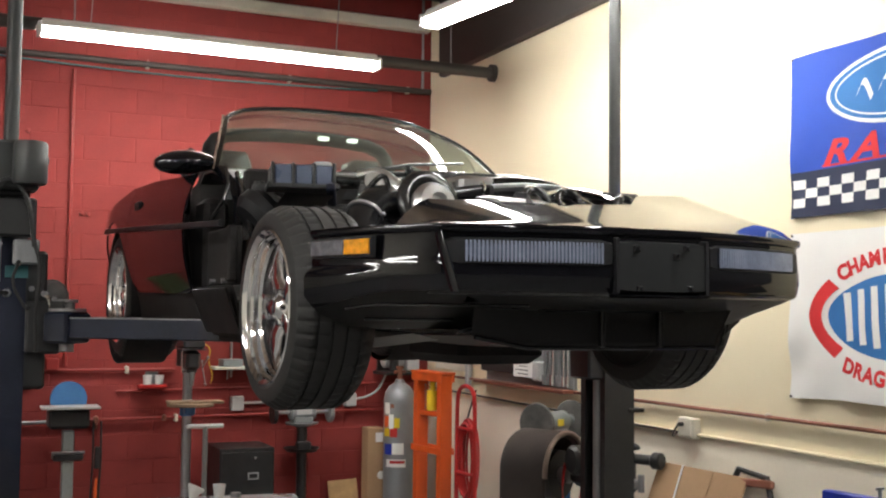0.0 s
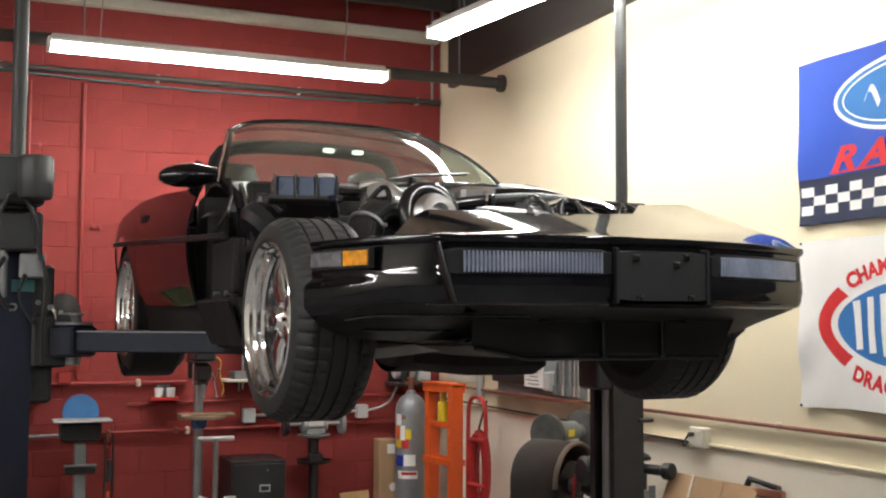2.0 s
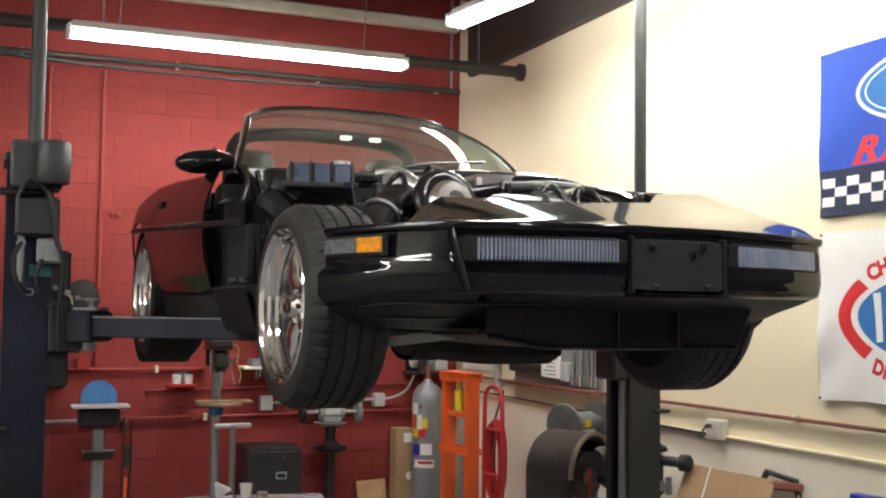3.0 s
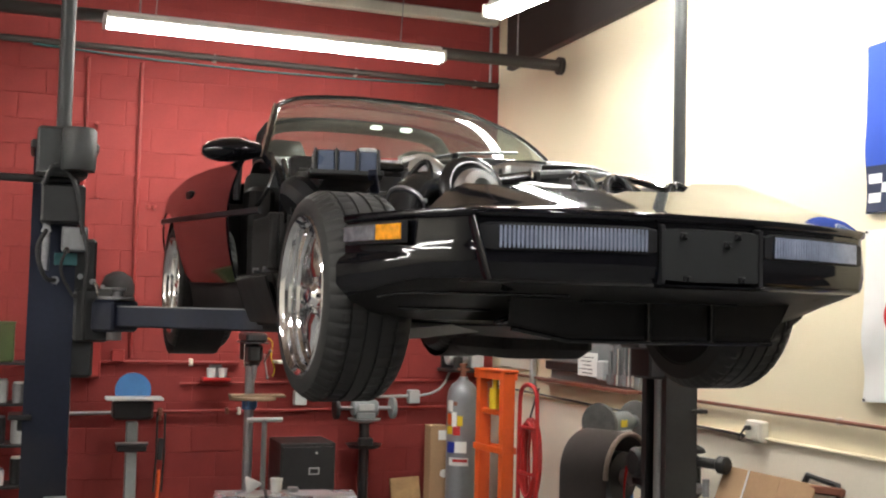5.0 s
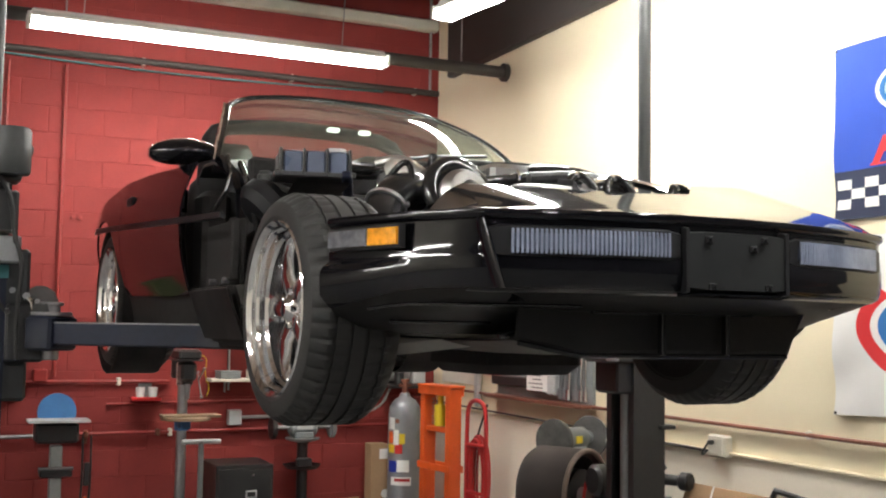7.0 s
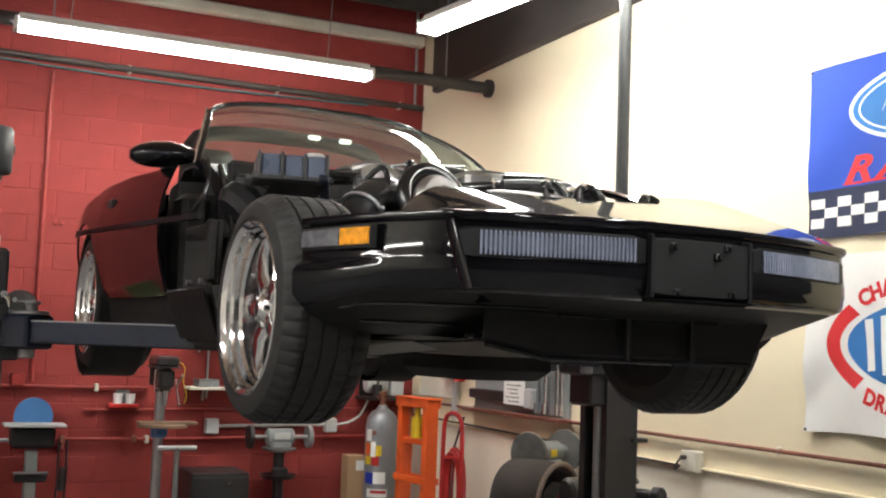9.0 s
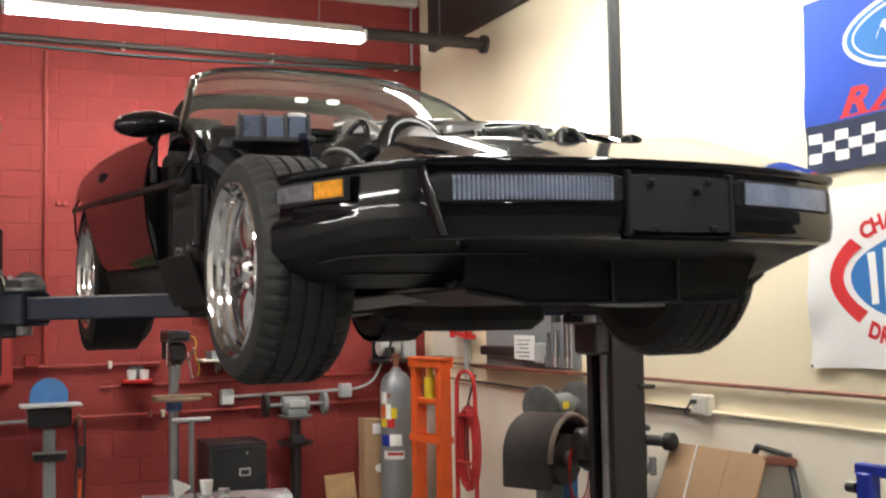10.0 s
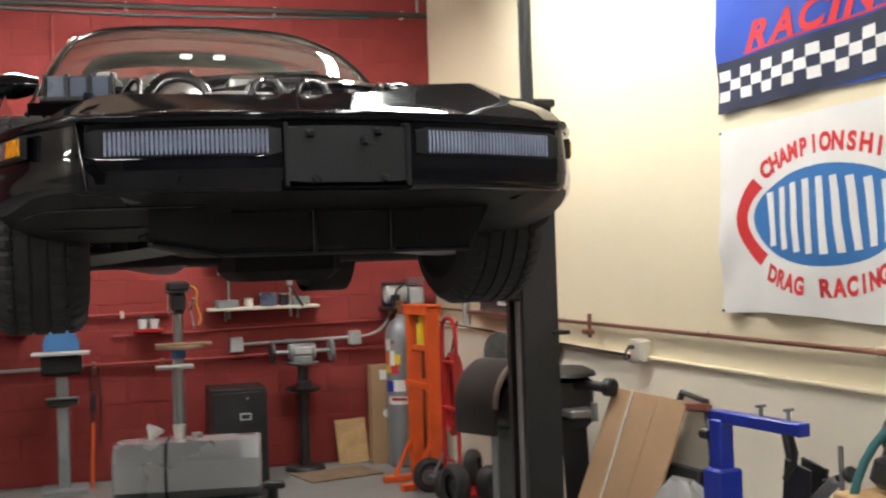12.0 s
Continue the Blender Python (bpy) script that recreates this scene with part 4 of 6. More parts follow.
for sgn in (-1, 1):
    part("control_arm", S().loft([[(sgn * x, y0, z), (sgn * x, y1, z), (sgn * x, y1, z + 0.03), (sgn * x, y0, z + 0.03)] for x, y0, y1, z in ((0.60, -0.10, 0.06, 0.140), (0.50, -0.16, 0.14, 0.150), (0.22, -0.22, 0.24, 0.185))], closed=True, caps=True), CASTARM, car, "bare alloy suspension arm")
    part("drop_link", S().cyl((sgn * 0.55, 0.02, 0.22), (sgn * 0.50, 0.05, 0.56), 0.024), UNDER, car)
part("oil_pan", S().box((0.04, 0.26, 0.150), (0.34, 0.45, 0.14), bev=0.045), UNDER, car)
part("gearbox", S().cyl((0, 0.6, 0.27), (0, 2.0, 0.27), 0.13, 0.09, 16, 0.02), UNDER, car)
part("exhaust_pipe", S().tube([(-0.25, 0.4, 0.17), (-0.22, 1.2, 0.13), (-0.3, 2.4, 0.16), (-0.4, 3.4, 0.22)], 0.032, 10, 2), STEEL, car)

# ---- two-post lift ----
lift = thing("two_post_lift", pose(0, 0, 0), "dark navy two-post car lift with swing arms", "car lift")


def post(x, y, s, pipe_x, pipe_y):
    col = part("post", S().loft([[(x + s * a, y + b, z) for a, b in ((-0.12, -0.12), (0.06, -0.12), (0.06, -0.075), (-0.03, -0.075), (-0.03, 0.075), (0.06, 0.075), (0.06, 0.12), (-0.12, 0.12))] for z in (0.012, 2.40)], closed=True, caps=True).box((x, y, 0.006), (0.42, 0.42, 0.012), bev=0.003), BLACKMETAL if s < 0 else NAVY, lift, "dark steel lift post")
    part("carriage", S().box((x + s * 0.05, y, 1.75), (0.19, 0.20, 0.58), bev=0.012).box((x + s * 0.13, y - 0.02, 1.72), (0.14, 0.27, 0.22), bev=0.01), BLACKMETAL, lift)
    part("overhead_pipe", S().cyl((pipe_x, y + pipe_y, 2.40), (pipe_x, y + pipe_y, ZC), 0.032), PUMPGREY, lift, "dark vertical hydraulic pipe")
    part("post_cap", S().box((x, y, 2.42), (0.27, 0.29, 0.04), bev=0.008), BLACKMETAL, lift)
    part("latch_ledge", S().box((x - s * 0.13, y - 0.06, 1.30), (0.09, 0.16, 0.022), bev=0.006).box((x - s * 0.125, y - 0.06, 1.27), (0.03, 0.05, 0.06), bev=0.006), BLACKMETAL, lift)
    part("carriage_gusset", S().loft([[(x + s * 0.15, y - 0.20 + o, 1.83), (x + s * 0.20, y - 0.24 + o, 1.83), (x + s * 0.24, y - 0.24 + o, 1.665), (x + s * 0.15, y - 0.20 + o, 1.665)] for o in (0.0, 0.012)], closed=True, caps=True), BLACKMETAL, lift)
    for bx, bz, br in ((0.13, 1.86, 0.014), (0.08, 1.88, 0.012), (0.17, 1.84, 0.010)):
        part("carriage_bolt", S().cyl((x + s * bx, y - 0.15, bz), (x + s * bx, y - 0.17, bz), br, seg=6), STEEL, lift)
    part("lift_cylinder", S().cyl((x + s * 0.03, y - 0.02, 0.05), (x + s * 0.03, y - 0.02, 2.2), 0.035), STEEL, lift)
    return col


LP = (0.40, 5.24)
RP = (3.36, 5.26)
post(*LP, 1, 0.395, 0.15)
post(*RP, -1, 3.354, -0.125)


def arm(a, b, z):
    a, b = Vector((*a, z)), Vector((*b, z))
    d = b - a
    m = T(*a) @ RZ(math.degrees(math.atan2(d.y, d.x)))
    n = d.length
    ob = part("swing_arm", S().box((n * 0.47, 0, 0), (n * 0.98, 0.115, 0.085), bev=0.006).box((0.03, 0, -0.0), (0.12, 0.16, 0.13), bev=0.01), NAVY, lift, "dark blue telescopic swing arm", at=m)
    part("pivot_pin", S().cyl((0.03, 0, -0.10), (0.03, 0, 0.105), 0.030, seg=16, bev=0.004).cyl((0.03, 0, 0.105), (0.03, 0, 0.118), 0.042, seg=16, bev=0.003), STEEL, ob, "worn steel pivot pin")
    part("restraint_gear", S().cyl((0.03, 0, 0.066), (0.03, 0, 0.080), 0.075, seg=18, bev=0.003), STEEL, ob)
    # the arm's top-edge highlight, laid on as a pale steel strip
    part("edge_highlight", S().box((n * 0.47, -0.0545, 0.0410), (n * 0.94, 0.006, 0.005), bev=0.001), STEEL, ob, "pale strip for the highlight on the arm's top edge")
    part("arm_pad", S().cyl((n, 0, 0.0), (n, 0, 0.075), 0.03).cyl((n, 0, 0.075), (n, 0, 0.10), 0.06, seg=20, bev=0.004), RUBBER, ob)


for (px, py), s in ((LP, 1), (RP, -1)):
    arm((px + s * 0.20, py - 0.16), (px + s * 1.02, py - 0.98), 1.72)
    arm((px + s * 0.20, py + 0.12), (px + s * 0.95, py + 0.80), 1.72)
# power unit on the left post
unit = part("power_unit", S().box((LP[0] - 0.01, LP[1] - 0.20, 2.38), (0.20, 0.14, 0.20), bev=0.012), PUMPGREY, lift, "grey hydraulic power unit housing")
part("tank", S().box((LP[0] + 0.0, LP[1] - 0.19, 2.17), (0.17, 0.12, 0.16), bev=0.01), BLACKMETAL, unit)
part("valve_block", S().box((LP[0] + 0.05, LP[1] - 0.20, 2.03), (0.10, 0.08, 0.10), bev=0.006).cyl((LP[0] - 0.06, LP[1] - 0.2, 1.9), (LP[0] - 0.06, LP[1] - 0.2, 2.25), 0.015), STEEL, unit)
part("hydraulic_hose", S().tube([(LP[0] - 0.08, LP[1] - 0.26, 2.24), (LP[0] - 0.04, LP[1] - 0.30, 2.34), (LP[0] + 0.05, LP[1] - 0.28, 2.26), (LP[0] + 0.08, LP[1] - 0.25, 2.05)], 0.010, 8, 2), PLASTIC, unit)
part("side_lever", S().cyl((LP[0] - 0.45, LP[1] - 0.2, 2.27), (LP[0] + 0.06, LP[1] - 0.2, 2.27), 0.016), BLACKMETAL, unit)
for z, h, m in ((1.95, 0.05, TEAL), (0.95, 0.06, LIGHTGREY), (0.86, 0.05, LIGHTGREY)):
    part("warning_plate", S().box((LP[0] + 0.02, LP[1] - 0.136 if z < 1.5 else LP[1] - 0.142, z), (0.09, 0.006, h), bev=0.001), m, lift, "small printed warning plate")

# valves, hoses and labels of the lift's power unit
lx, ly = LP
for dx, z, r, m in ((-0.06, 2.06, 0.020, STEEL), (0.02, 1.985, 0.016, CHROME), (0.07, 2.10, 0.014, STEEL), (-0.02, 1.86, 0.018, STEEL), (0.06, 1.80, 0.012, CHROME)):
    part("valve_fitting", S().cyl((lx + dx, ly - 0.17, z), (lx + dx, ly - 0.235, z), r, seg=6, bev=0.002).cyl((lx + dx, ly - 0.235, z), (lx + dx, ly - 0.255, z), r * 0.6, seg=10), m, unit)
for pts, r in (([(lx - 0.06, ly - 0.25, 2.06), (lx - 0.10, ly - 0.30, 1.98), (lx - 0.06, ly - 0.29, 1.86), (lx - 0.02, ly - 0.25, 1.86)], 0.009), ([(lx + 0.07, ly - 0.25, 2.10), (lx + 0.11, ly - 0.27, 1.96), (lx + 0.09, ly - 0.24, 1.80), (lx + 0.10, ly - 0.20, 1.62)], 0.008), ([(lx + 0.02, ly - 0.25, 1.985), (lx - 0.01, ly - 0.29, 1.90), (lx + 0.05, ly - 0.26, 1.80)], 0.006)):
    part("pressure_hose", S().tube(pts, r, 8, 2), RUBBER, unit)
part("pump_motor", S().lathe([(0, 0), (0.062, 0.0), (0.068, 0.012), (0.068, 0.16), (0.060, 0.172), (0, 0.175)], T(lx + 0.05, ly - 0.30, 2.30), 24), PUMPGREY, unit, "grey cylindrical pump motor")
part("latch_handle", S().tube([(lx + 0.13, ly - 0.16, 1.86), (lx + 0.155, ly - 0.19, 1.83), (lx + 0.165, ly - 0.20, 1.70)], 0.008, 8, 1), CHROME, lift, "worn bright latch lever")

# ---- pipes and conduits ----
def fixed_pipe(name, pts, r, material, label, smooth=0, extra=()):
    t = thing(name, pose(0, 0, 0), label, "pipe")
    part("pipe", S().tube(pts, r, 12, smooth), material, t)
    for nm, sh, m in extra:
        part(nm, sh, m, t)
    return t


def strap(x, y, z, axis="x"):
    return ("pipe_strap", S().box((x, y, z), (0.03, 0.06, 0.06) if axis == "x" else (0.035, 0.022, 0.042), bev=0.006), WHITEPAINT)


fixed_pipe("overhead_pipe_run", [(-3.35, 8.13, 3.74), (XW - 0.01, 8.13, 3.74)], 0.045, DARKBEAM, "thick dark steel pipe under the ceiling", extra=[("pipe_flange", S().cyl((XW - 0.04, 8.13, 3.74), (XW - 0.002, 8.13, 3.74), 0.07, seg=20), DARKBEAM)] + [("pipe_hanger", S().cyl((x, 8.13, 3.76), (x, 8.13, ZC), 0.006, seg=6), STEEL) for x in (-1.0, 0.9, 3.75)])
fixed_pipe("sprinkler_pipe", [(-3.3, YW - 0.05, 3.81), (XW - 0.02, YW - 0.05, 3.81)], 0.026, DARKBEAM, "dark pipe along the top of the red wall", extra=[strap(x, YW - 0.03, 3.81) for x in (0.4, 1.6, 2.8, 3.9)])
fixed_pipe("slung_cable", [(0.2, YW - 0.06, 3.78), (0.8, YW - 0.06, 3.755), (1.4, YW - 0.06, 3.74), (2.0, YW - 0.06, 3.735), (2.8, YW - 0.06, 3.75), (3.6, YW - 0.06, 3.775)], 0.008, TEAL, "thin green cable slung under a pipe", 2)
fixed_pipe("corner_conduit", [(XW - 0.10, YW - 0.05, 3.80), (XW - 0.10, YW - 0.05, ZC)], 0.012, STEEL, "thin steel conduit in the corner")
fixed_pipe("wall_conduit", [(1.03, YW - 0.018, 1.36), (1.03, YW - 0.018, 3.72)], 0.014, REDPIPE, "red painted vertical conduit")
fixed_pipe("wall_conduit", [(0.62, YW - 0.016, 1.6), (0.62, YW - 0.016, 3.72)], 0.012, REDPIPE, "red painted vertical conduit")
fixed_pipe("air_line", [(0.2, YW - 0.03, 1.322), (1.88, YW - 0.03, 1.322)], 0.014, REDPIPE, "red painted horizontal air pipe", extra=[strap(0.75, YW - 0.02, 1.322), strap(1.5, YW - 0.02, 1.322), ("junction_box", S().box((0.93, YW - 0.03, 1.37), (0.10, 0.06, 0.10), bev=0.01), REDPIPE)])
fixed_pipe("air_line", [(1.20, YW - 0.035, 0.93), (2.2, YW - 0.035, 0.935), (4.0, YW - 0.035, 0.96)], 0.013, REDPIPE, "red painted horizontal air pipe", extra=[strap(1.9, YW - 0.02, 0.93), strap(3.2, YW - 0.02, 0.95)])
fixed_pipe("air_line", [(0.2, YW - 0.035, 0.915), (1.2, YW - 0.035, 0.928)], 0.014, STEEL, "bare steel air pipe on the red wall", extra=[("brass_valve", S().box((1.27, YW - 0.05, 0.93), (0.035, 0.05, 0.06), bev=0.008).cyl((1.27, YW - 0.05, 0.86), (1.27, YW - 0.05, 0.92), 0.012), COPPER), ("brass_valve", S().box((1.80, YW - 0.05, 0.935), (0.03, 0.05, 0.05), bev=0.008), COPPER)])
fixed_pipe("wall_conduit", [(1.42, YW - 0.02, 1.15), (4.05, YW - 0.02, 1.19)], 0.010, REDPIPE, "red painted horizontal conduit")
for x in (1.25, 1.31):
    fixed_pipe("hanging_chain", [(x, YW - 0.06, 0.92), (x + 0.004, YW - 0.05, 0.6), (x - 0.01, YW - 0.055, 0.3)], 0.008, BLACKMETAL, "dark chain hanging on the red wall")
copper = fixed_pipe("copper_rail", [(XW - 0.03, 1.45, 1.275), (XW - 0.03, 9.38, 1.268)], 0.011, COPPER, "brown copper air pipe along the cream wall", extra=[strap(XW - 0.02, y, 1.272, "y") for y in (2.4, 3.6, 4.85, 6.6, 8.2)])
part("drain_valve", S().cyl((XW - 0.05, 6.12, 1.19), (XW - 0.05, 6.12, 1.33), 0.012).box((XW - 0.06, 6.12, 1.225), (0.05, 0.09, 0.03), bev=0.006), COPPER, copper, "small brass drain valve")
solo("cable_tray", S().box((XW - 0.014, 5.95, 1.118), (0.028, 6.9, 0.016), bev=0.004), CREAM, "pale painted batten along the cream wall", "batten", kind="structure")
fixed_pipe("wall_cable", [(XW - 0.045, 5.62, 1.12), (XW - 0.04, 6.5, 1.125), (XW - 0.045, 8.0, 1.14), (XW - 0.04, 9.3, 1.15)], 0.008, PLASTIC, "black cable clipped along the cream wall", 1)
out = thing("wall_outlet", pose(XW, 5.52, 1.152), "white surface-mounted socket box with a plug", "socket")
part("box", S().box((-0.028, 0, 0), (0.055, 0.15, 0.12), bev=0.008), WHITEPAINT, out)
part("face_plate", S().box((-0.058, 0.0, 0), (0.006, 0.11, 0.085), bev=0.002), WHITEPAINT, out)
part("plug", S().box((-0.075, 0.02, 0.02), (0.035, 0.03, 0.025), bev=0.006), PLASTIC, out)
part("plug_cord", S().tube([(-0.09, 0.02, 0.02), (-0.10, 0.06, -0.03), (-0.07, 0.10, -0.06), (-0.05, 0.07, -0.02), (-0.04, 0.12, -0.05)], 0.006, 8, 2), PLASTIC, out)

# ---- along the red wall ----
def wall_box(x, z, s):
    t = thing("junction_box", pose(x, YW, z), "grey metal junction box on the red wall", "junction box", "junction boxes")
    part("body", S().box((0, -0.035, 0), (s, 0.07, s * 1.15), bev=0.008), LIGHTGREY, t)
    part("lid", S().box((0, -0.074, 0), (s * 0.92, 0.008, s * 1.05), bev=0.003), LIGHTGREY, t)
    return t


wall_box(2.40, 1.035, 0.105)
wall_box(3.395, 1.045, 0.10)
fixed_pipe("steel_conduit", [(2.45, YW - 0.035, 1.035), (3.345, YW - 0.035, 1.05)], 0.013, LIGHTGREY, "pale steel conduit between two junction boxes", extra=[("coupling", S().cyl((2.80, YW - 0.035, 1.041), (2.88, YW - 0.035, 1.042), 0.018), LIGHTGREY)])
fixed_pipe("grey_cable", [(3.44, YW - 0.035, 1.05), (3.56, YW - 0.045, 1.07), (3.66, YW - 0.05, 1.13), (3.72, YW - 0.05, 1.26)], 0.010, LIGHTGREY, "pale grey cable leaving a junction box", 2)


def wall_shelf(x0, x1, z):
    t = thing("wall_shelf", pose((x0 + x1) / 2, YW, z), "thin white wall shelf with brackets", "shelf", "wall shelves")
    part("board", S().box((0, -0.115, 0), (x1 - x0, 0.22, 0.022), bev=0.003), WHITEPAINT, t)
    for x in (-0.3, 0.3):
        part("bracket", S().tube([(x, -0.012, -0.10), (x, -0.02, -0.018), (x, -0.18, -0.018)], 0.008, 6), LIGHTGREY, t)
    return t


wall_shelf(2.17, 2.98, 1.715)
wall_shelf(2.17, 3.07, 1.335)
for x in (2.35, 2.86):
    fixed_pipe("shelf_upright", [(x, YW - 0.012, 1.25), (x, YW - 0.012, 1.80)], 0.009, LIGHTGREY, "slim pale shelf upright on the red wall")
SHELF_STUFF = [(2.32, 1.346, 0.17, 0.12, 0.05, GREY, "box"), (2.50, 1.346, 0.07, 0.09, 0.06, WHITEPAINT, "tin"), (2.66, 1.346, 0.13, 0.10, 0.10, LIFTBLUE, "box"), (2.79, 1.346, 0.07, 0.07, 0.09, BLACKMETAL, "tin"), (2.93, 1.346, 0.14, 0.08, 0.06, GREY, "box"),
               (2.45, 1.726, 0.16, 0.10, 0.04, WOOD, "box"), (2.58, 1.726, 0.08, 0.08, 0.07, REDGLOSS, "tin"), (2.75, 1.726, 0.18, 0.10, 0.035, LIGHTGREY, "box")]
for x, z, w, d, h, m, kind in SHELF_STUFF:
    t = thing("parts_" + kind, pose(x, YW - 0.12, z, 0, 0, random.uniform(-12, 12)), "small workshop parts " + kind + " on the wall shelf", kind, "things on the shelves")
    if kind == "box":
        part("body", S().box((0, 0, h / 2), (w, d, h), bev=0.005), m, t)
        part("lid", S().box((0, 0, h + 0.005), (w * 1.03, d * 1.04, 0.012), bev=0.003), m, t)
    else:
        part("body", S().cyl((0, 0, 0), (0, 0, h), w / 2, seg=16, bev=0.003), m, t)
        part("lid", S().cyl((0, 0, h), (0, 0, h + 0.012), w / 2 * 1.04, seg=16, bev=0.003), STEEL, t)
st = thing("hanging_strap", pose(2.80, YW - 0.04, 1.74), "black strap hanging from the wall shelf", "strap")
part("strap", S().tube([(-0.06, -0.19, -0.02), (-0.03, -0.20, -0.10), (0.02, -0.20, -0.20), (0.09, -0.20, -0.34), (0.13, -0.20, -0.40)], 0.013, 8, 2), PLASTIC, st)
part("buckle", S().box((0.02, -0.20, -0.20), (0.05, 0.03, 0.06), bev=0.008), STEEL, st)

# small red shelf with two white cups
cs = thing("cup_shelf", pose(1.70, YW, 1.19), "small red wall tray", "tray")
part("tray", S().box((0, -0.06, 0), (0.22, 0.12, 0.03), bev=0.006), REDGLOSS, cs)
part("back", S().box((0.0, -0.01, 0.07), (0.10, 0.02, 0.14), bev=0.004), GREY, cs)
for x in (1.655, 1.75):
    c = thing("white_cup", pose(x, YW - 0.08, 1.205), "small white plastic cup in a red tray", "cup", "white cups")
    part("cup", S().lathe([(0.0, 0.0), (0.030, 0.0), (0.036, 0.075), (0.033, 0.075), (0.028, 0.006), (0, 0.006)], seg=18), WHITE, c)
# dark motor housing and red cabinet
mo = thing("wall_motor", pose(0.90, YW, 1.90), "dark round motor housing fixed to the red wall", "motor")
part("dome", S().lathe([(0.0, 0.16), (0.05, 0.155), (0.10, 0.12), (0.125, 0.06), (0.13, 0.0), (0.12, -0.04), (0, -0.04)], T(0, -0.14, -0.03) @ RX(18), 24), UNDER, mo)
part("mount", S().box((0, -0.06, -0.02), (0.12, 0.12, 0.14), bev=0.01), BLACKMETAL, mo)
part("skirt", S().cyl((0, -0.14, -0.13), (0, -0.14, -0.07), 0.10, 0.12, 20), COPPER, mo)
rc = thing("red_wall_cabinet", pose(0.69, YW, 1.2), "red painted cabinet fixed to the wall", "cabinet")
part("body", S().box((0, -0.09, 0.24), (0.21, 0.18, 0.48), bev=0.01), REDPIPE, rc)
part("door", S().box((0, -0.186, 0.24), (0.18, 0.012, 0.44), bev=0.004), REDPIPE, rc)
for x, z in ((1.12, 2.565), (1.17, 2.56), (0.72, 2.62), (0.70, 3.2), (2.9, 2.2)):
    solo("wall_bolt", S().cyl((0, 0, 0), (0, -0.03, 0), 0.018, seg=8, bev=0.004), REDPIPE, "red painted bolt stub in the block wall", "bolt", T(x, YW, z), "wall bolts")


# tall rack of jars and cans beside the red cabinet
rk = thing("can_rack", pose(0.02, 9.16, 0), "black steel rack filled with jars and cans", "rack")
for x in (-0.26, 0.26):
    for y in (-0.14, 0.14):
        part("upright", S().box((x, y, 0.72), (0.03, 0.03, 1.44), bev=0.004), BLACKMETAL, rk)
for z in (0.12, 0.42, 0.72, 1.02, 1.32):
    part("shelf", S().box((0, 0, z), (0.55, 0.31, 0.02), bev=0.004), BLACKMETAL, rk)
for k in range(16):
    lev, col = k // 4, k % 4
    h, r, m = ((0.16, 0.05, LIGHTGREY), (0.12, 0.055, GREY), (0.19, 0.045, BLACKMETAL), (0.14, 0.05, STEEL), (0.11, 0.05, WHITE))[(k * 3 + lev) % 5]
    c = thing("paint_can", pose(-0.17 + 0.13 * col, 9.10 + 0.02 * (k % 3), 0.13 + 0.30 * lev), "workshop can with a lid on a rack shelf", "can", "cans on the rack")
    part("body", S().cyl((0, 0, 0), (0, 0, h), r, seg=18, bev=0.004), m, c)
    part("lid", S().cyl((0, 0, h), (0, 0, h + 0.014), r * 0.86, seg=18, bev=0.003), (STEEL, WHITE)[k % 2], c)
gb = thing("green_box", pose(0.06, 9.12, 1.33), "olive green box on top of a rack", "box")
part("body", S().box((0, 0, 0.14), (0.22, 0.18, 0.28), bev=0.01), GREENBOX, gb)
part("lid", S().box((0, 0, 0.285), (0.23, 0.19, 0.025), bev=0.005), GREENBOX, gb)


# ---- floor machines by the red wall ----
sd = thing("disc_sander", pose(1.04, 9.16, 0), "pedestal disc sander with a blue guard", "sander")
part("foot", S().box((0, 0, 0.015), (0.34, 0.34, 0.03), bev=0.006), GREY, sd)
part("pedestal", S().box((0, 0, 0.45), (0.085, 0.085, 0.86), bev=0.008), GREY, sd)
part("motor", S().box((0, 0.03, 0.97), (0.30, 0.22, 0.15), bev=0.02), BLACKMETAL, sd)
part("work_table", S().box((0, -0.10, 1.063), (0.42, 0.24, 0.018), bev=0.003), LIGHTGREY, sd)
part("guard", S().lathe([(0, -0.02), (0.135, -0.02), (0.135, 0.02), (0, 0.02)], T(0, 0.04, 1.115) @ RX(90), 32), BLUESTEEL, sd, "round blue guard disc")
part("tie_bar", S().cyl((-0.12, -0.05, 0.715), (0.12, -0.05, 0.715), 0.012), STEEL, sd)
part("lower_tray", S().box((0, 0, 0.68), (0.22, 0.16, 0.05), bev=0.01), BLACKMETAL, sd)

dp = thing("drill_press", pose(1.91, 9.02, 0), "grey pillar drill press with a round table", "drill press")
part("foot", S().box((0, -0.04, 0.02), (0.28, 0.42, 0.04), bev=0.01), GREY, dp)
part("column", S().cyl((0, 0, 0.04), (0, 0, 1.50), 0.037, seg=20), STEEL, dp)
part("work_table", S().cyl((0, -0.14, 1.065), (0, -0.14, 1.09), 0.18, seg=32, bev=0.004).box((0.03, -0.16, 1.097), (0.42, 0.16, 0.02), bev=0.003), DULLWOOD, dp, "wooden board on the drill table")
part("table_arm", S().box((0, -0.04, 1.03), (0.08, 0.2, 0.07), bev=0.012).cyl((0, 0, 0.98), (0, 0, 1.09), 0.055), BLUESTEEL, dp)
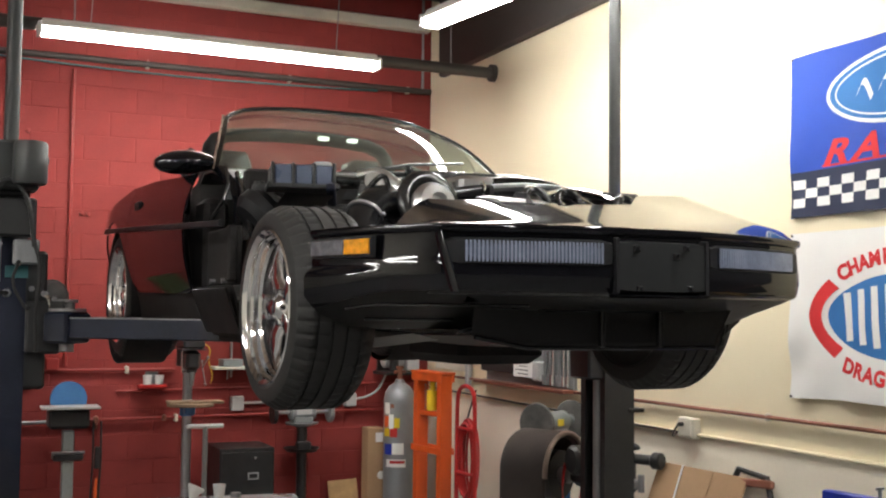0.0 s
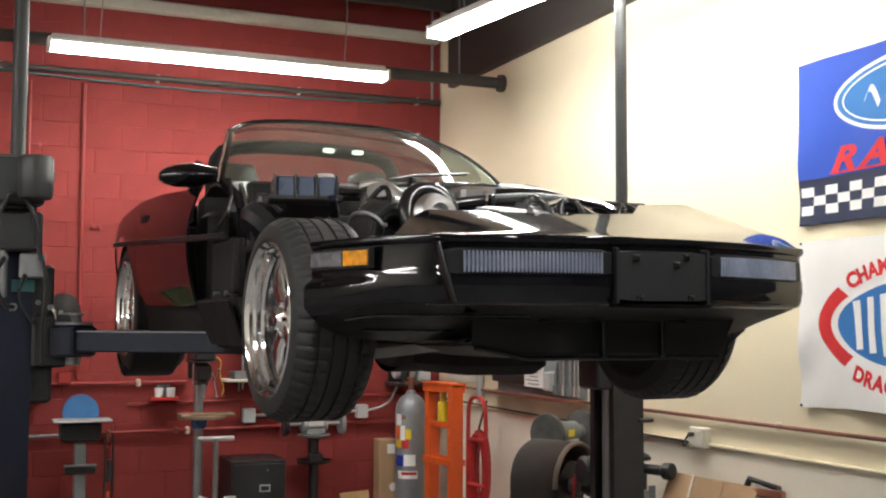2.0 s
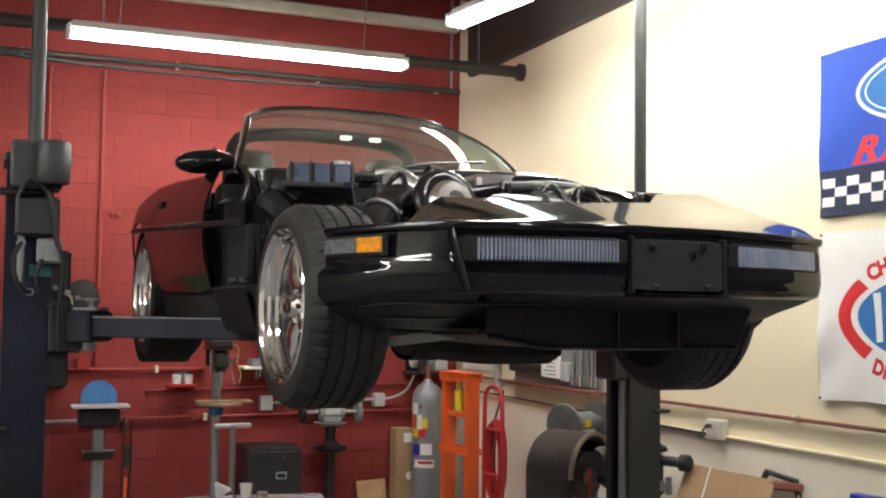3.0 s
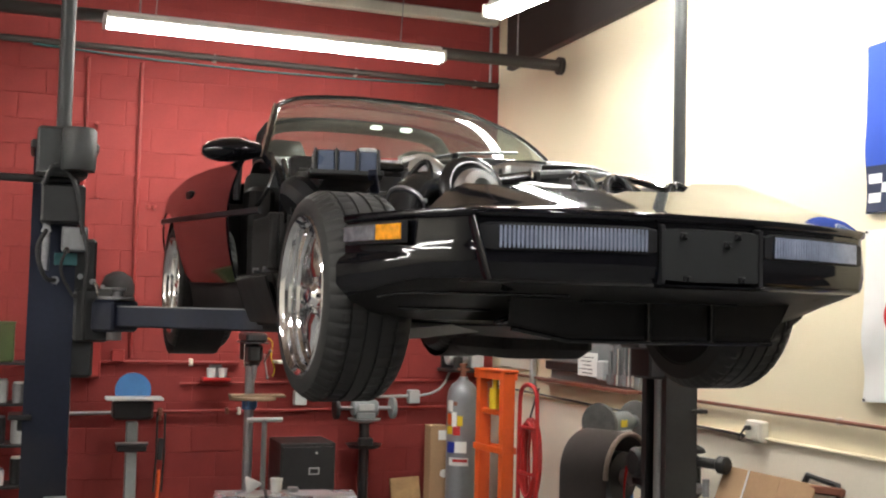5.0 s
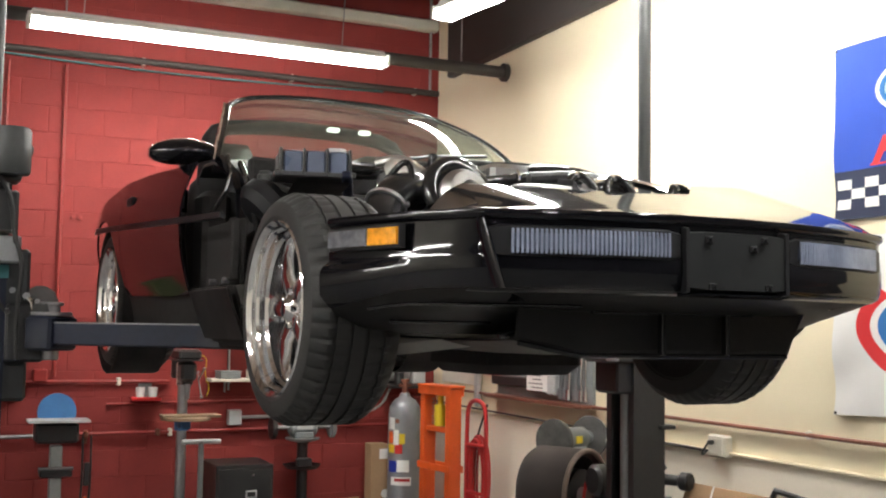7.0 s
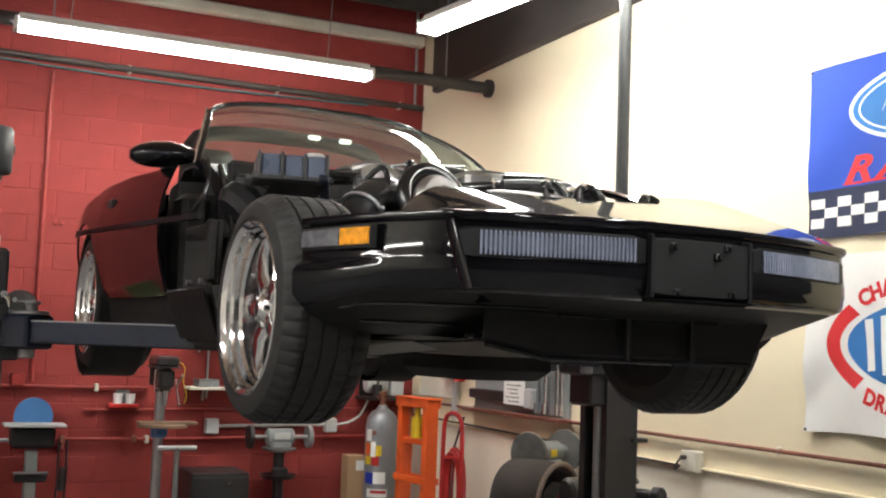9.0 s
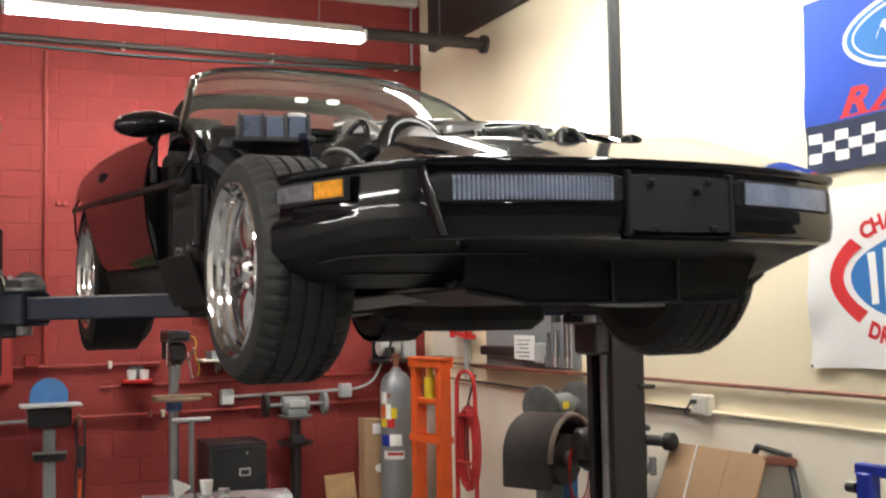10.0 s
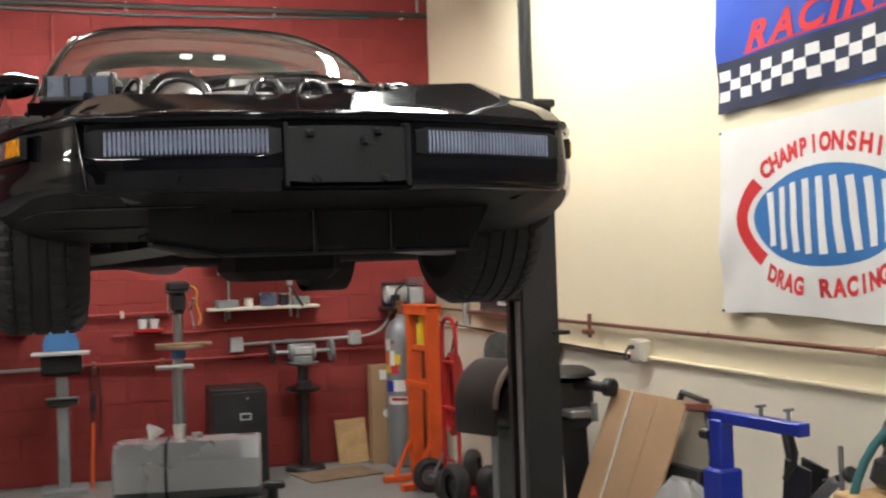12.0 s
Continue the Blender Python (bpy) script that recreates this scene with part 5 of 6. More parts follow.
part("head", S().box((0, -0.10, 1.42), (0.115, 0.24, 0.15), bev=0.03).box((0, -0.13, 1.345), (0.08, 0.10, 0.05), bev=0.012), BLACKMETAL, dp)
part("belt_cover", S().box((0, -0.07, 1.545), (0.165, 0.36, 0.075), bev=0.022).box((0, -0.07, 1.503), (0.185, 0.38, 0.012), bev=0.004), BLACKMETAL, dp)
part("motor", S().cyl((0, 0.13, 1.36), (0, 0.13, 1.50), 0.065, seg=20, bev=0.01), BLACKMETAL, dp)
part("depth_rod", S().cyl((-0.075, -0.16, 1.32), (-0.075, -0.16, 1.49), 0.006).box((-0.065, -0.16, 1.33), (0.03, 0.02, 0.014), bev=0.003), CHROME, dp)
part("chuck", S().cyl((0, -0.16, 1.22), (0, -0.16, 1.33), 0.016, 0.026), STEEL, dp)
for k in range(3):
    a = math.radians(120 * k + 20)
    part("feed_handle", S().cyl((0.09, -0.12, 1.36), (0.11, -0.12 + 0.13 * math.cos(a), 1.36 + 0.13 * math.sin(a)), 0.006).lathe([(0, -0.015), (0.014, 0), (0, 0.015)], T(0.11, -0.12 + 0.13 * math.cos(a), 1.36 + 0.13 * math.sin(a)), 10), STEEL, dp)
part("yellow_cord", S().tube([(0.08, -0.1, 1.55), (0.15, -0.14, 1.52), (0.13, -0.13, 1.40), (0.17, -0.14, 1.30), (0.15, -0.14, 1.24)], 0.0035, 6, 2), YELLOW, dp)

pg = thing("pedestal_grinder", pose(2.91, 9.22, 0), "grey bench grinder on a black pedestal", "grinder")
part("foot", S().cyl((0, 0, 0), (0, 0, 0.03), 0.17, 0.15, 24), BLACKMETAL, pg)
part("pedestal", S().cyl((0, 0, 0.03), (0, 0, 0.86), 0.042, seg=20), BLACKMETAL, pg)
part("top_plate", S().lathe([(0, 0.84), (0.03, 0.84), (0.13, 0.865), (0.14, 0.88), (0, 0.88)], seg=24), GREY, pg)
part("water_tray", S().lathe([(0, 0.64), (0.12, 0.64), (0.15, 0.67), (0.145, 0.67), (0.115, 0.65), (0, 0.65)], seg=24).box((0, -0.05, 0.69), (0.12, 0.07, 0.07), bev=0.01), BLACKMETAL, pg)
part("motor", S().cyl((-0.11, 0, 0.965), (0.11, 0, 0.965), 0.068, seg=24, bev=0.012).box((0, 0, 0.905), (0.16, 0.13, 0.06), bev=0.012), GREY, pg)
part("name_plate", S().box((0.0, -0.069, 0.975), (0.13, 0.006, 0.05), bev=0.001), LIGHTGREY, pg, "pale printed rating plate")
for s in (-1, 1):
    part("shaft", S().cyl((s * 0.11, 0, 0.965), (s * 0.26, 0, 0.965), 0.016), STEEL, pg)
    part("grinding_wheel", S().cyl((s * 0.225, 0, 0.965), (s * 0.26, 0, 0.965), 0.09, seg=32, bev=0.005), (BLACKMETAL, GREY)[s > 0], pg)

fc = thing("file_cabinet", pose(2.335, 8.99, 0), "black metal file cabinet with a label holder", "cabinet")
part("body", S().box((0, 0, 0.37), (0.43, 0.46, 0.735), bev=0.006), BLACKMETAL, fc)
for k in range(2):
    dr = part("drawer", S().box((0, -0.236, 0.19 + 0.355 * k), (0.40, 0.016, 0.33), bev=0.005), BLACKMETAL, fc)
    part("label_holder", S().box((0.045, -0.247, 0.17 + 0.355 * k), (0.085, 0.006, 0.055), bev=0.001), LIGHTGREY, dr)
    part("label_slot", S().box((0.045, -0.2515, 0.17 + 0.355 * k), (0.063, 0.003, 0.034), bev=0.0005), BLACKMETAL, dr)
    part("lock", S().cyl((0.06, -0.24, 0.31 + 0.355 * k), (0.06, -0.255, 0.31 + 0.355 * k), 0.010), CHROME, dr)

tk = thing("metal_tank", pose(1.85, 7.31, 0.255, 0, 0, -9), "dull silver sheet-metal tank on a low trolley", "tank")
oct_ = [(-0.20, 0.06), (-0.20, 0.24), (-0.13, 0.345), (0.13, 0.345), (0.20, 0.24), (0.20, 0.06), (0.14, 0.0), (-0.14, 0.0)]
part("shell", S().loft([[(x, y * k, 0.17 + (z - 0.17) * k) for y, z in oct_] for x, k in ((-0.445, 0.96), (-0.435, 1.0), (0.435, 1.0), (0.445, 0.96))], closed=True, caps=True), TANKMETAL, tk, smooth=20)
part("strap", S().loft([[(x, y * 1.02, 0.17 + (z - 0.17) * 1.02) for y, z in oct_] for x in (-0.135, -0.115)], closed=True, caps=True), BLACKMETAL, tk)
part("filler_neck", S().cyl((0.05, 0.05, 0.33), (0.05, 0.05, 0.375), 0.035), STEEL, tk)
tr = thing("low_trolley", pose(1.85, 7.31, 0, 0, 0, -9), "low dark steel trolley under a tank", "trolley")
part("deck", S().box((0, 0, 0.225), (0.98, 0.46, 0.05), bev=0.008), BLACKMETAL, tr)
part("screw_jack", S().cyl((0.52, -0.1, 0.0), (0.52, -0.1, 0.30), 0.03).box((0.53, -0.1, 0.30), (0.13, 0.05, 0.05), bev=0.01), BLACKMETAL, tr)
for x in (-0.42, 0.42):
    for y in (-0.18, 0.18):
        part("leg", S().box((x, y, 0.13), (0.05, 0.05, 0.15), bev=0.005), BLACKMETAL, tr)
        part("castor", S().cyl((x - 0.015, y, 0.035), (x + 0.015, y, 0.035), 0.035, seg=16, bev=0.004), RUBBER, tr)
for nm, x, prof in (("plastic_cup", 1.80, [(0, 0), (0.032, 0), (0.042, 0.085), (0.039, 0.085), (0.03, 0.006), (0, 0.006)]), ("funnel", 1.62, [(0.014, 0), (0.018, 0.01), (0.055, 0.07), (0.055, 0.085), (0.05, 0.085), (0.012, 0.02)])):
    u = thing(nm, pose(x, 7.36, 0.602 if nm == "plastic_cup" else 0.605, 0, 25 if nm == "funnel" else 0, 0), "translucent white " + nm.replace("_", " ") + " on the metal tank", nm.replace("plastic_", ""))
    part("body", S().lathe(prof, seg=18), WHITE, u)

jk = thing("floor_jack", pose(1.81, 7.86, 0), "floor jack with an upright grey tee handle", "jack")
part("chassis", S().box((0, 0.10, 0.09), (0.28, 0.6, 0.12), bev=0.02), REDGLOSS, jk)
for x in (-0.14, 0.14):
    part("wheel", S().cyl((x - 0.02, -0.1, 0.05), (x + 0.02, -0.1, 0.05), 0.05, seg=16), BLACKMETAL, jk)
part("handle", S().cyl((0, 0, 0.12), (0, 0, 1.01), 0.018), GREY, jk)
part("tee_grip", S().cyl((-0.125, 0, 1.01), (0.125, 0, 1.01), 0.016, seg=12, bev=0.004), LIGHTGREY, jk)

bd = thing("plywood_offcut", pose(3.33, 9.30, 0, -11, 0, 0), "bare plywood offcut leaning on the red wall", "board")
part("board", S().box((0, 0, 0.185), (0.26, 0.018, 0.37), RY(-3), 0.002), WOOD, bd)
cb = thing("tall_carton", pose(3.545, 9.22, 0), "tall narrow cardboard carton", "carton")
part("carton", S().box((0, 0, 0.41), (0.15, 0.15, 0.82), bev=0.004), CARD, cb)
part("shipping_label", S().box((0.03, -0.078, 0.74), (0.07, 0.003, 0.08), bev=0.0005), PAPER, cb)
part("round_label", S().cyl((0.05, -0.0765, 0.42), (0.05, -0.079, 0.42), 0.035, seg=20), PAPER, cb)
mt = solo("floor_mat", S().box((0, 0, 0.006), (0.62, 0.42, 0.012), bev=0.003), DULLWOOD, "dirty brown cardboard sheet on the floor", "cardboard", pose(3.1, 8.85, 0, 0, 0, 14))
yp = thing("long_handled_tool", pose(1.24, 9.16, 0, -4, 2, 0), "orange-handled tool leaning on the red wall", "tool")
part("handle", S().cyl((0, 0, 0), (0, 0, 0.50), 0.012), ORANGE, yp)
part("head", S().box((0, 0, 0.66), (0.04, 0.03, 0.17), bev=0.01), BLACKMETAL, yp)

# gas cylinder with stickers
gc = thing("gas_cylinder", pose(3.705, 9.02, 0), "tall grey steel gas cylinder covered in stickers", "gas cylinder")
part("shell", S().lathe([(0, 0), (0.12, 0), (0.132, 0.015), (0.132, 1.06), (0.122, 1.13), (0.09, 1.18), (0.045, 1.21), (0.035, 1.24), (0, 1.24)], seg=36), CYLSILVER, gc)
part("valve", S().cyl((0, 0, 1.24), (0, 0, 1.33), 0.022).cyl((-0.05, 0, 1.30), (0.05, 0, 1.30), 0.014).cyl((0, 0, 1.33), (0, 0, 1.35), 0.034, seg=12), COPPER, gc)
STICK = [(-58, 1.00, 22, 0.085, WHITE), (-34, 1.02, 12, 0.03, COPPER), (-60, 0.89, 18, 0.085, ORANGE), (-38, 0.89, 16, 0.11, WHITE), (-16, 0.88, 16, 0.075, YELLOW), (-58, 0.80, 22, 0.06, YELLOW), (-28, 0.80, 22, 0.07, REDGLOSS), (-48, 0.66, 34, 0.08, BLUE), (-12, 0.665, 34, 0.085, WHITE), (-10, 0.655, 20, 0.03, REDGLOSS), (-20, 0.545, 60, 0.06, WHITE), (-14, 0.555, 44, 0.022, REDGLOSS)]
for k, (a, z, w, h, m) in enumerate(STICK):
    w, h = 1.25 * w, 1.1 * h
    r = 0.1335 + 0.0012 * (k % 3)
    part("sticker", S().lathe([(r, z - h / 2), (r + 0.001, z - h / 2), (r + 0.001, z + h / 2), (r, z + h / 2)], RZ(a - 104 - w / 2), 8, radians(w)), m, gc, "printed sticker")
# compressor head on the wall
ac = thing("compressor_pump", pose(3.80, YW, 1.28), "grey compressor pump on a wall bracket", "compressor")
part("bracket", S().box((0, -0.16, 0.0), (0.36, 0.32, 0.025), bev=0.004).box((0, -0.012, 0.1), (0.3, 0.024, 0.24), bev=0.004), BLACKMETAL, ac)
part("motor", S().cyl((-0.16, -0.18, 0.12), (0.02, -0.18, 0.12), 0.075, seg=24, bev=0.012), LIGHTGREY, ac)
part("head", S().box((0.10, -0.18, 0.10), (0.12, 0.14, 0.16), bev=0.012), LIGHTGREY, ac)
for k in range(4):
    part("cooling_fin", S().box((0.10, -0.18, 0.20 + 0.018 * k), (0.13, 0.15, 0.007), bev=0.002), STEEL, ac)
part("regulator", S().cyl((-0.10, -0.30, 0.02), (-0.10, -0.30, 0.12), 0.04, seg=16).tube([(-0.10, -0.30, 0.12), (-0.08, -0.28, 0.17), (-0.02, -0.26, 0.2)], 0.012, 8, 1), BLACKMETAL, ac)

# ---- orange shop press ----
pr = thing("shop_press", pose(3.655, 8.20, 0, 0, 0, 7), "orange steel hydraulic shop press", "press")
for y in (-0.18, 0.18):
    part("upright", S().loft([[(a, y + b, z) for a, b in ((-0.05, -0.03), (0.05, -0.03), (0.05, -0.022), (-0.042, -0.022), (-0.042, 0.022), (0.05, 0.022), (0.05, 0.03), (-0.05, 0.03))] for z in (0.05, 1.32)], closed=True, caps=True), ORANGE, pr)
    part("foot", S().box((-0.02, y, 0.025), (0.52, 0.06, 0.05), bev=0.005), ORANGE, pr)
    part("brace", S().box((-0.12, y, 0.17), (0.03, 0.03, 0.34), RY(28), 0.004), ORANGE, pr)
for x in (-0.055, 0.055):
    part("top_beam", S().box((x, 0, 1.305), (0.012, 0.46, 0.065), bev=0.003), ORANGE, pr)
    part("table_beam", S().box((x, 0, 0.745), (0.012, 0.46, 0.05), bev=0.003), ORANGE, pr)
part("top_plate", S().box((0, 0, 1.34), (0.14, 0.46, 0.016), bev=0.003), ORANGE, pr)
part("ram_beam", S().box((0, 0, 1.02), (0.06, 0.33, 0.04), bev=0.006), ORANGE, pr)
part("bottle_jack", S().cyl((0, 0, 1.045), (0, 0, 1.20), 0.045, seg=20).cyl((0, 0, 1.20), (0, 0, 1.27), 0.022), YELLOW, pr, "yellow bottle jack")
for y in (-0.10, 0.10):
    part("spring", S().tube([(0.012 * math.cos(a), y + 0.012 * math.sin(a), 1.05 + 0.2 * a / 50) for a in [50 * i / 80 for i in range(81)]], 0.003, 5), STEEL, pr)

# ---- red hand truck with a hose ----
ht = thing("hand_truck", pose(3.70, 7.68, 0, 0, 0, 96), "red tubular hand truck with black rubber tyres", "hand truck")
part("loop_frame", S().tube([(-0.13, 0, 0.10), (-0.13, 0, 1.12), (-0.10, 0, 1.24), (0, 0, 1.27), (0.10, 0, 1.24), (0.13, 0, 1.12), (0.13, 0, 0.10)], 0.016, 10, 2), REDGLOSS, ht)
for z in (0.25, 0.62, 0.95):
    part("cross_bar", S().cyl((-0.13, 0, z), (0.13, 0, z), 0.012), REDGLOSS, ht)
part("toe_plate", S().box((0, -0.12, 0.02), (0.34, 0.22, 0.008), bev=0.002).box((0, 0.0, 0.07), (0.34, 0.01, 0.10), bev=0.002), REDGLOSS, ht)
part("axle", S().cyl((-0.22, 0.10, 0.125), (0.22, 0.10, 0.125), 0.010).cyl((-0.13, 0, 0.3), (-0.13, 0.1, 0.125), 0.010).cyl((0.13, 0, 0.3), (0.13, 0.1, 0.125), 0.010), STEEL, ht)
for x in (-0.20, 0.20):
    w = part("wheel", S().lathe([(0.07, -0.03), (0.10, -0.038), (0.123, -0.022), (0.125, 0.0), (0.123, 0.022), (0.10, 0.038), (0.07, 0.03)], T(x, 0.10, 0.125) @ RY(90), 28), RUBBER, ht, "black rubber wheel")
    part("rim", S().lathe([(0.0, -0.02), (0.03, -0.02), (0.04, -0.005), (0.075, -0.012), (0.075, 0.012), (0.04, 0.005), (0.03, 0.02), (0, 0.02)], T(x, 0.10, 0.125) @ RY(90), 20), STEEL, w)
hc = thing("hose_coil", pose(3.78, 7.72, 0.72, 0, 0, 96), "coiled red rubber air hose hung on a hand truck", "hose")
for k in range(7):
    ra, rb, off = 0.085 + 0.011 * (k % 4), 0.27 + 0.012 * (k % 3), 0.02 * (k - 3)
    part("hose_loop", S().tube([(ra * math.cos(a) + 0.012 * math.sin(k), 0.04 + off * 0.6, rb * math.sin(a)) for a in [math.tau * i / 30 for i in range(30)]], 0.010, 8, closed=True), REDGLOSS, hc)
part("hose_tail", S().tube([(0.05, 0.05, 0.2), (-0.06, 0.05, 0.42), (-0.1, 0.04, 0.52)], 0.008, 8, 2), BLACKMETAL, hc)
# low parts trolley with two tyres, beside the hand truck
for x, y, r, a, lab in ((3.60, 7.30, 0.15, 100, "worn black rubber wheel standing on the floor"), (3.92, 7.9, 0.14, 60, "worn black rubber wheel standing on the floor"), (3.86, 7.35, 0.13, 40, "worn black rubber wheel standing on the floor")):
    t = thing("loose_wheel", pose(x, y, r, 0, 0, a), lab, "wheel", "loose wheels")
    w = part("tyre", S().lathe([(0.08, -0.045), (r * 0.8, -0.052), (r - 0.005, -0.03), (r, 0), (r - 0.005, 0.03), (r * 0.8, 0.052), (0.08, 0.045)], RX(90), 28), RUBBER, t)
    part("hub", S().lathe([(0, -0.03), (0.03, -0.03), (0.045, -0.01), (0.085, -0.02), (0.085, 0.02), (0.045, 0.01), (0.03, 0.03), (0, 0.03)], RX(90), 20), BLACKMETAL, t)
rg = solo("white_rag", S().lathe([(0, 0.30), (0.03, 0.29), (0.08, 0.20), (0.10, 0.08), (0.13, 0.0), (0, 0.0)], seg=18), WHITEPAINT, "crumpled white rag over floor clutter", "rag", T(3.88, 6.75, 0))

# ---- tool board on the cream wall ----
tb = thing("tool_board", pose(XW, 7.5, 1.27), "grey steel tool board with small tools", "tool board")
part("panel", S().box((-0.012, 0, 0.27), (0.024, 1.36, 0.52), bev=0.004), GREY, tb)
part("ledge", S().box((-0.06, 0.02, 0.0), (0.12, 1.42, 0.025), bev=0.004), COPPER, tb)
part("dark_bar", S().box((-0.05, 0.30, 0.12), (0.06, 0.75, 0.07), bev=0.008), BLACKMETAL, tb)
part("paper_sheet", S().box((-0.086, -0.05, 0.155), (0.004, 0.30, 0.17), bev=0.001), PAPER, tb, "printed paper sheet")
for k in range(5):
    part("text_line", S().box((-0.089, -0.05 + 0.02 * (k % 2), 0.205 - 0.028 * k), (0.002, 0.20 - 0.04 * (k % 3), 0.006), bev=0.0004), BLACKMETAL, tb)
for k, (y, h, r) in enumerate(((-0.36, 0.30, 0.014), (-0.42, 0.22, 0.02), (-0.50, 0.34, 0.016), (-0.57, 0.28, 0.013), (-0.30, 0.2, 0.018), (-0.62, 0.36, 0.010))):
    part("hanging_tool", S().cyl((-0.04, y, 0.06), (-0.04, y, 0.06 + h), r * 0.7).cyl((-0.04, y, 0.03), (-0.04, y, 0.10), r * 1.5, seg=12), (STEEL, CHROME)[k % 2], tb)
part("switch_box", S().box((-0.05, -0.24, 0.12), (0.08, 0.10, 0.14), bev=0.01), LIGHTGREY, tb)
wp = thing("notice_board", pose(XW, 8.85, 1.30), "white board on the cream wall in the corner", "panel")
part("panel", S().box((-0.01, 0, 0.25), (0.02, 0.72, 0.46), bev=0.003), WHITEPAINT, wp)
part("clamp_post", S().box((-0.04, -0.36, 0.14), (0.04, 0.05, 0.56), bev=0.005), LIGHTGREY, wp)
for z in (0.20, 0.34):
    part("bar_clamp", S().box((-0.07, -0.38, z), (0.05, 0.34, 0.04), RX(6), 0.008).cyl((-0.09, -0.20, z - 0.02), (-0.09, -0.20, z + 0.05), 0.025).cyl((-0.09, -0.5, z - 0.03), (-0.09, -0.5, z + 0.03), 0.03), REDGLOSS, wp, "red bar clamp")

# ---- double-wheel grinder, felt-covered drum and brake lathe ----
wg = thing("wheel_grinder", pose(3.87, 6.66, 0), "grey twin-disc grinder on a steel stand", "grinder")
part("stand", S().box((0, 0, 0.46), (0.16, 0.16, 0.92), bev=0.01).box((0, 0, 0.015), (0.36, 0.36, 0.03), bev=0.005), BLUESTEEL, wg)
gm = T(0, 0, 1.09) @ RZ(26)
part("motor", S().lathe([(0, -0.19), (0.03, -0.19), (0.03, -0.13), (0.05, -0.12), (0.07, -0.09), (0.07, 0.09), (0.05, 0.12), (0.03, 0.13), (0.03, 0.19), (0, 0.19)], gm @ RY(90), 24).box((0, 0, 0.95), (0.14, 0.14, 0.20), RZ(26), 0.01), GREY, wg)
part("rating_label", S().box((0, 0, 0), (0.07, 0.004, 0.045), gm @ T(-0.03, -0.071, 0.0), 0.001), YELLOW, wg, "yellow warning label")
for s in (-1, 1):
    part("disc", S().lathe([(0, -0.014), (0.05, -0.02), (0.13, -0.014), (0.135, 0), (0.13, 0.014), (0.05, 0.02), (0, 0.014)], gm @ T(s * 0.20, 0, 0) @ RY(90), 36), DISCGREY, wg, "grey grinding disc")
    part("flange", S().lathe([(0, -0.026), (0.04, -0.026), (0.045, 0.0), (0, 0.0)], gm @ T(s * 0.20, 0, 0) @ RY(90 * s), 20), STEEL, wg)
fd = thing("felt_drum", pose(3.60, 6.34, 0), "dark felt-covered fender arch on a grey post", "fender")
part("post", S().box((0.02, 0.02, 0.36), (0.13, 0.11, 0.72), bev=0.008).box((0.02, 0.02, 0.012), (0.36, 0.30, 0.024), bev=0.004), GREY, fd)
arc = [math.pi * (1.02 - 1.02 * i / 18) for i in range(19)]
fm = T(0, 0, 0.83) @ RZ(26)
secs = []
for yy, k in ((-0.17, 0.90), (-0.15, 1.0), (0.14, 1.0), (0.17, 0.92)):
    row = [tuple(fm @ Vector((-0.235 * k * math.cos(a) * -1, yy, 0.25 * k * math.sin(a)))) for a in arc]
    row = [tuple(fm @ Vector((-0.235 * k, yy, -0.17)))] + [tuple(fm @ Vector((0.235 * k * math.cos(a), yy, 0.25 * k * math.sin(a)))) for a in arc]
    secs.append(row)
part("shell", S().loft(secs).thick(0.03), CARPET, fd, "dark brown felt-covered shell", smooth=60)
part("core", S().lathe([(0, -0.13), (0.15, -0.13), (0.15, 0.13), (0, 0.13)], fm @ T(0.02, 0, -0.02) @ RX(90), 24), BLACKMETAL, fd)
part("hub", S().lathe([(0, 0.0), (0.05, 0.0), (0.05, 0.06), (0.02, 0.08), (0, 0.08)], fm @ T(0.02, -0.13, -0.02) @ RX(90), 16), STEEL, fd)
part("edge_binding", S().tube([tuple(fm @ Vector((0.225 * math.cos(a), -0.175, 0.24 * math.sin(a)))) for a in arc], 0.016, 8), BINDING, fd, "paler worn edge binding")
rh = thing("red_cable_loop", pose(3.66, 6.18, 0.76, 0, 0, 24), "thin red cables looped over the felt drum", "cable")
for k in range(5):
    ra, rb = 0.10 + 0.010 * k, 0.19 + 0.016 * k
    part("loop", S().tube([(0.06 + ra * math.cos(a), -0.02 - 0.008 * k, rb * math.sin(a) - 0.01 * k) for a in [math.tau * i / 28 for i in range(28)]], 0.005, 6, closed=True), REDGLOSS, rh)
wh = thing("wall_hose", pose(XW - 0.06, 7.05, 0.86), "red air hose hanging on the cream wall", "hose")
part("hook", S().tube([(0.05, 0, 0.22), (-0.04, 0, 0.22), (-0.05, 0, 0.26)], 0.008, 6), REDGLOSS, wh)
for k in range(4):
    part("hose_loop", S().tube([(-0.01 - 0.012 * k, (0.07 + 0.01 * k) * math.cos(a), (0.24 + 0.008 * k) * math.sin(a)) for a in [math.tau * i / 26 for i in range(26)]], 0.008, 8, closed=True), REDGLOSS, wh)
bl = thing("brake_lathe", pose(3.87, 5.98, 0), "black cast-iron brake lathe with a stub shaft", "brake lathe")
part("pedestal", S().loft([[(x * k, y * k, z) for x, y in ((-0.10, -0.10), (0.10, -0.10), (0.10, 0.10), (-0.10, 0.10))] for z, k in ((0, 1.5), (0.03, 1.5), (0.06, 1.0), (0.70, 0.8), (0.76, 1.2))], closed=True, caps=True), BLACKMETAL, bl)
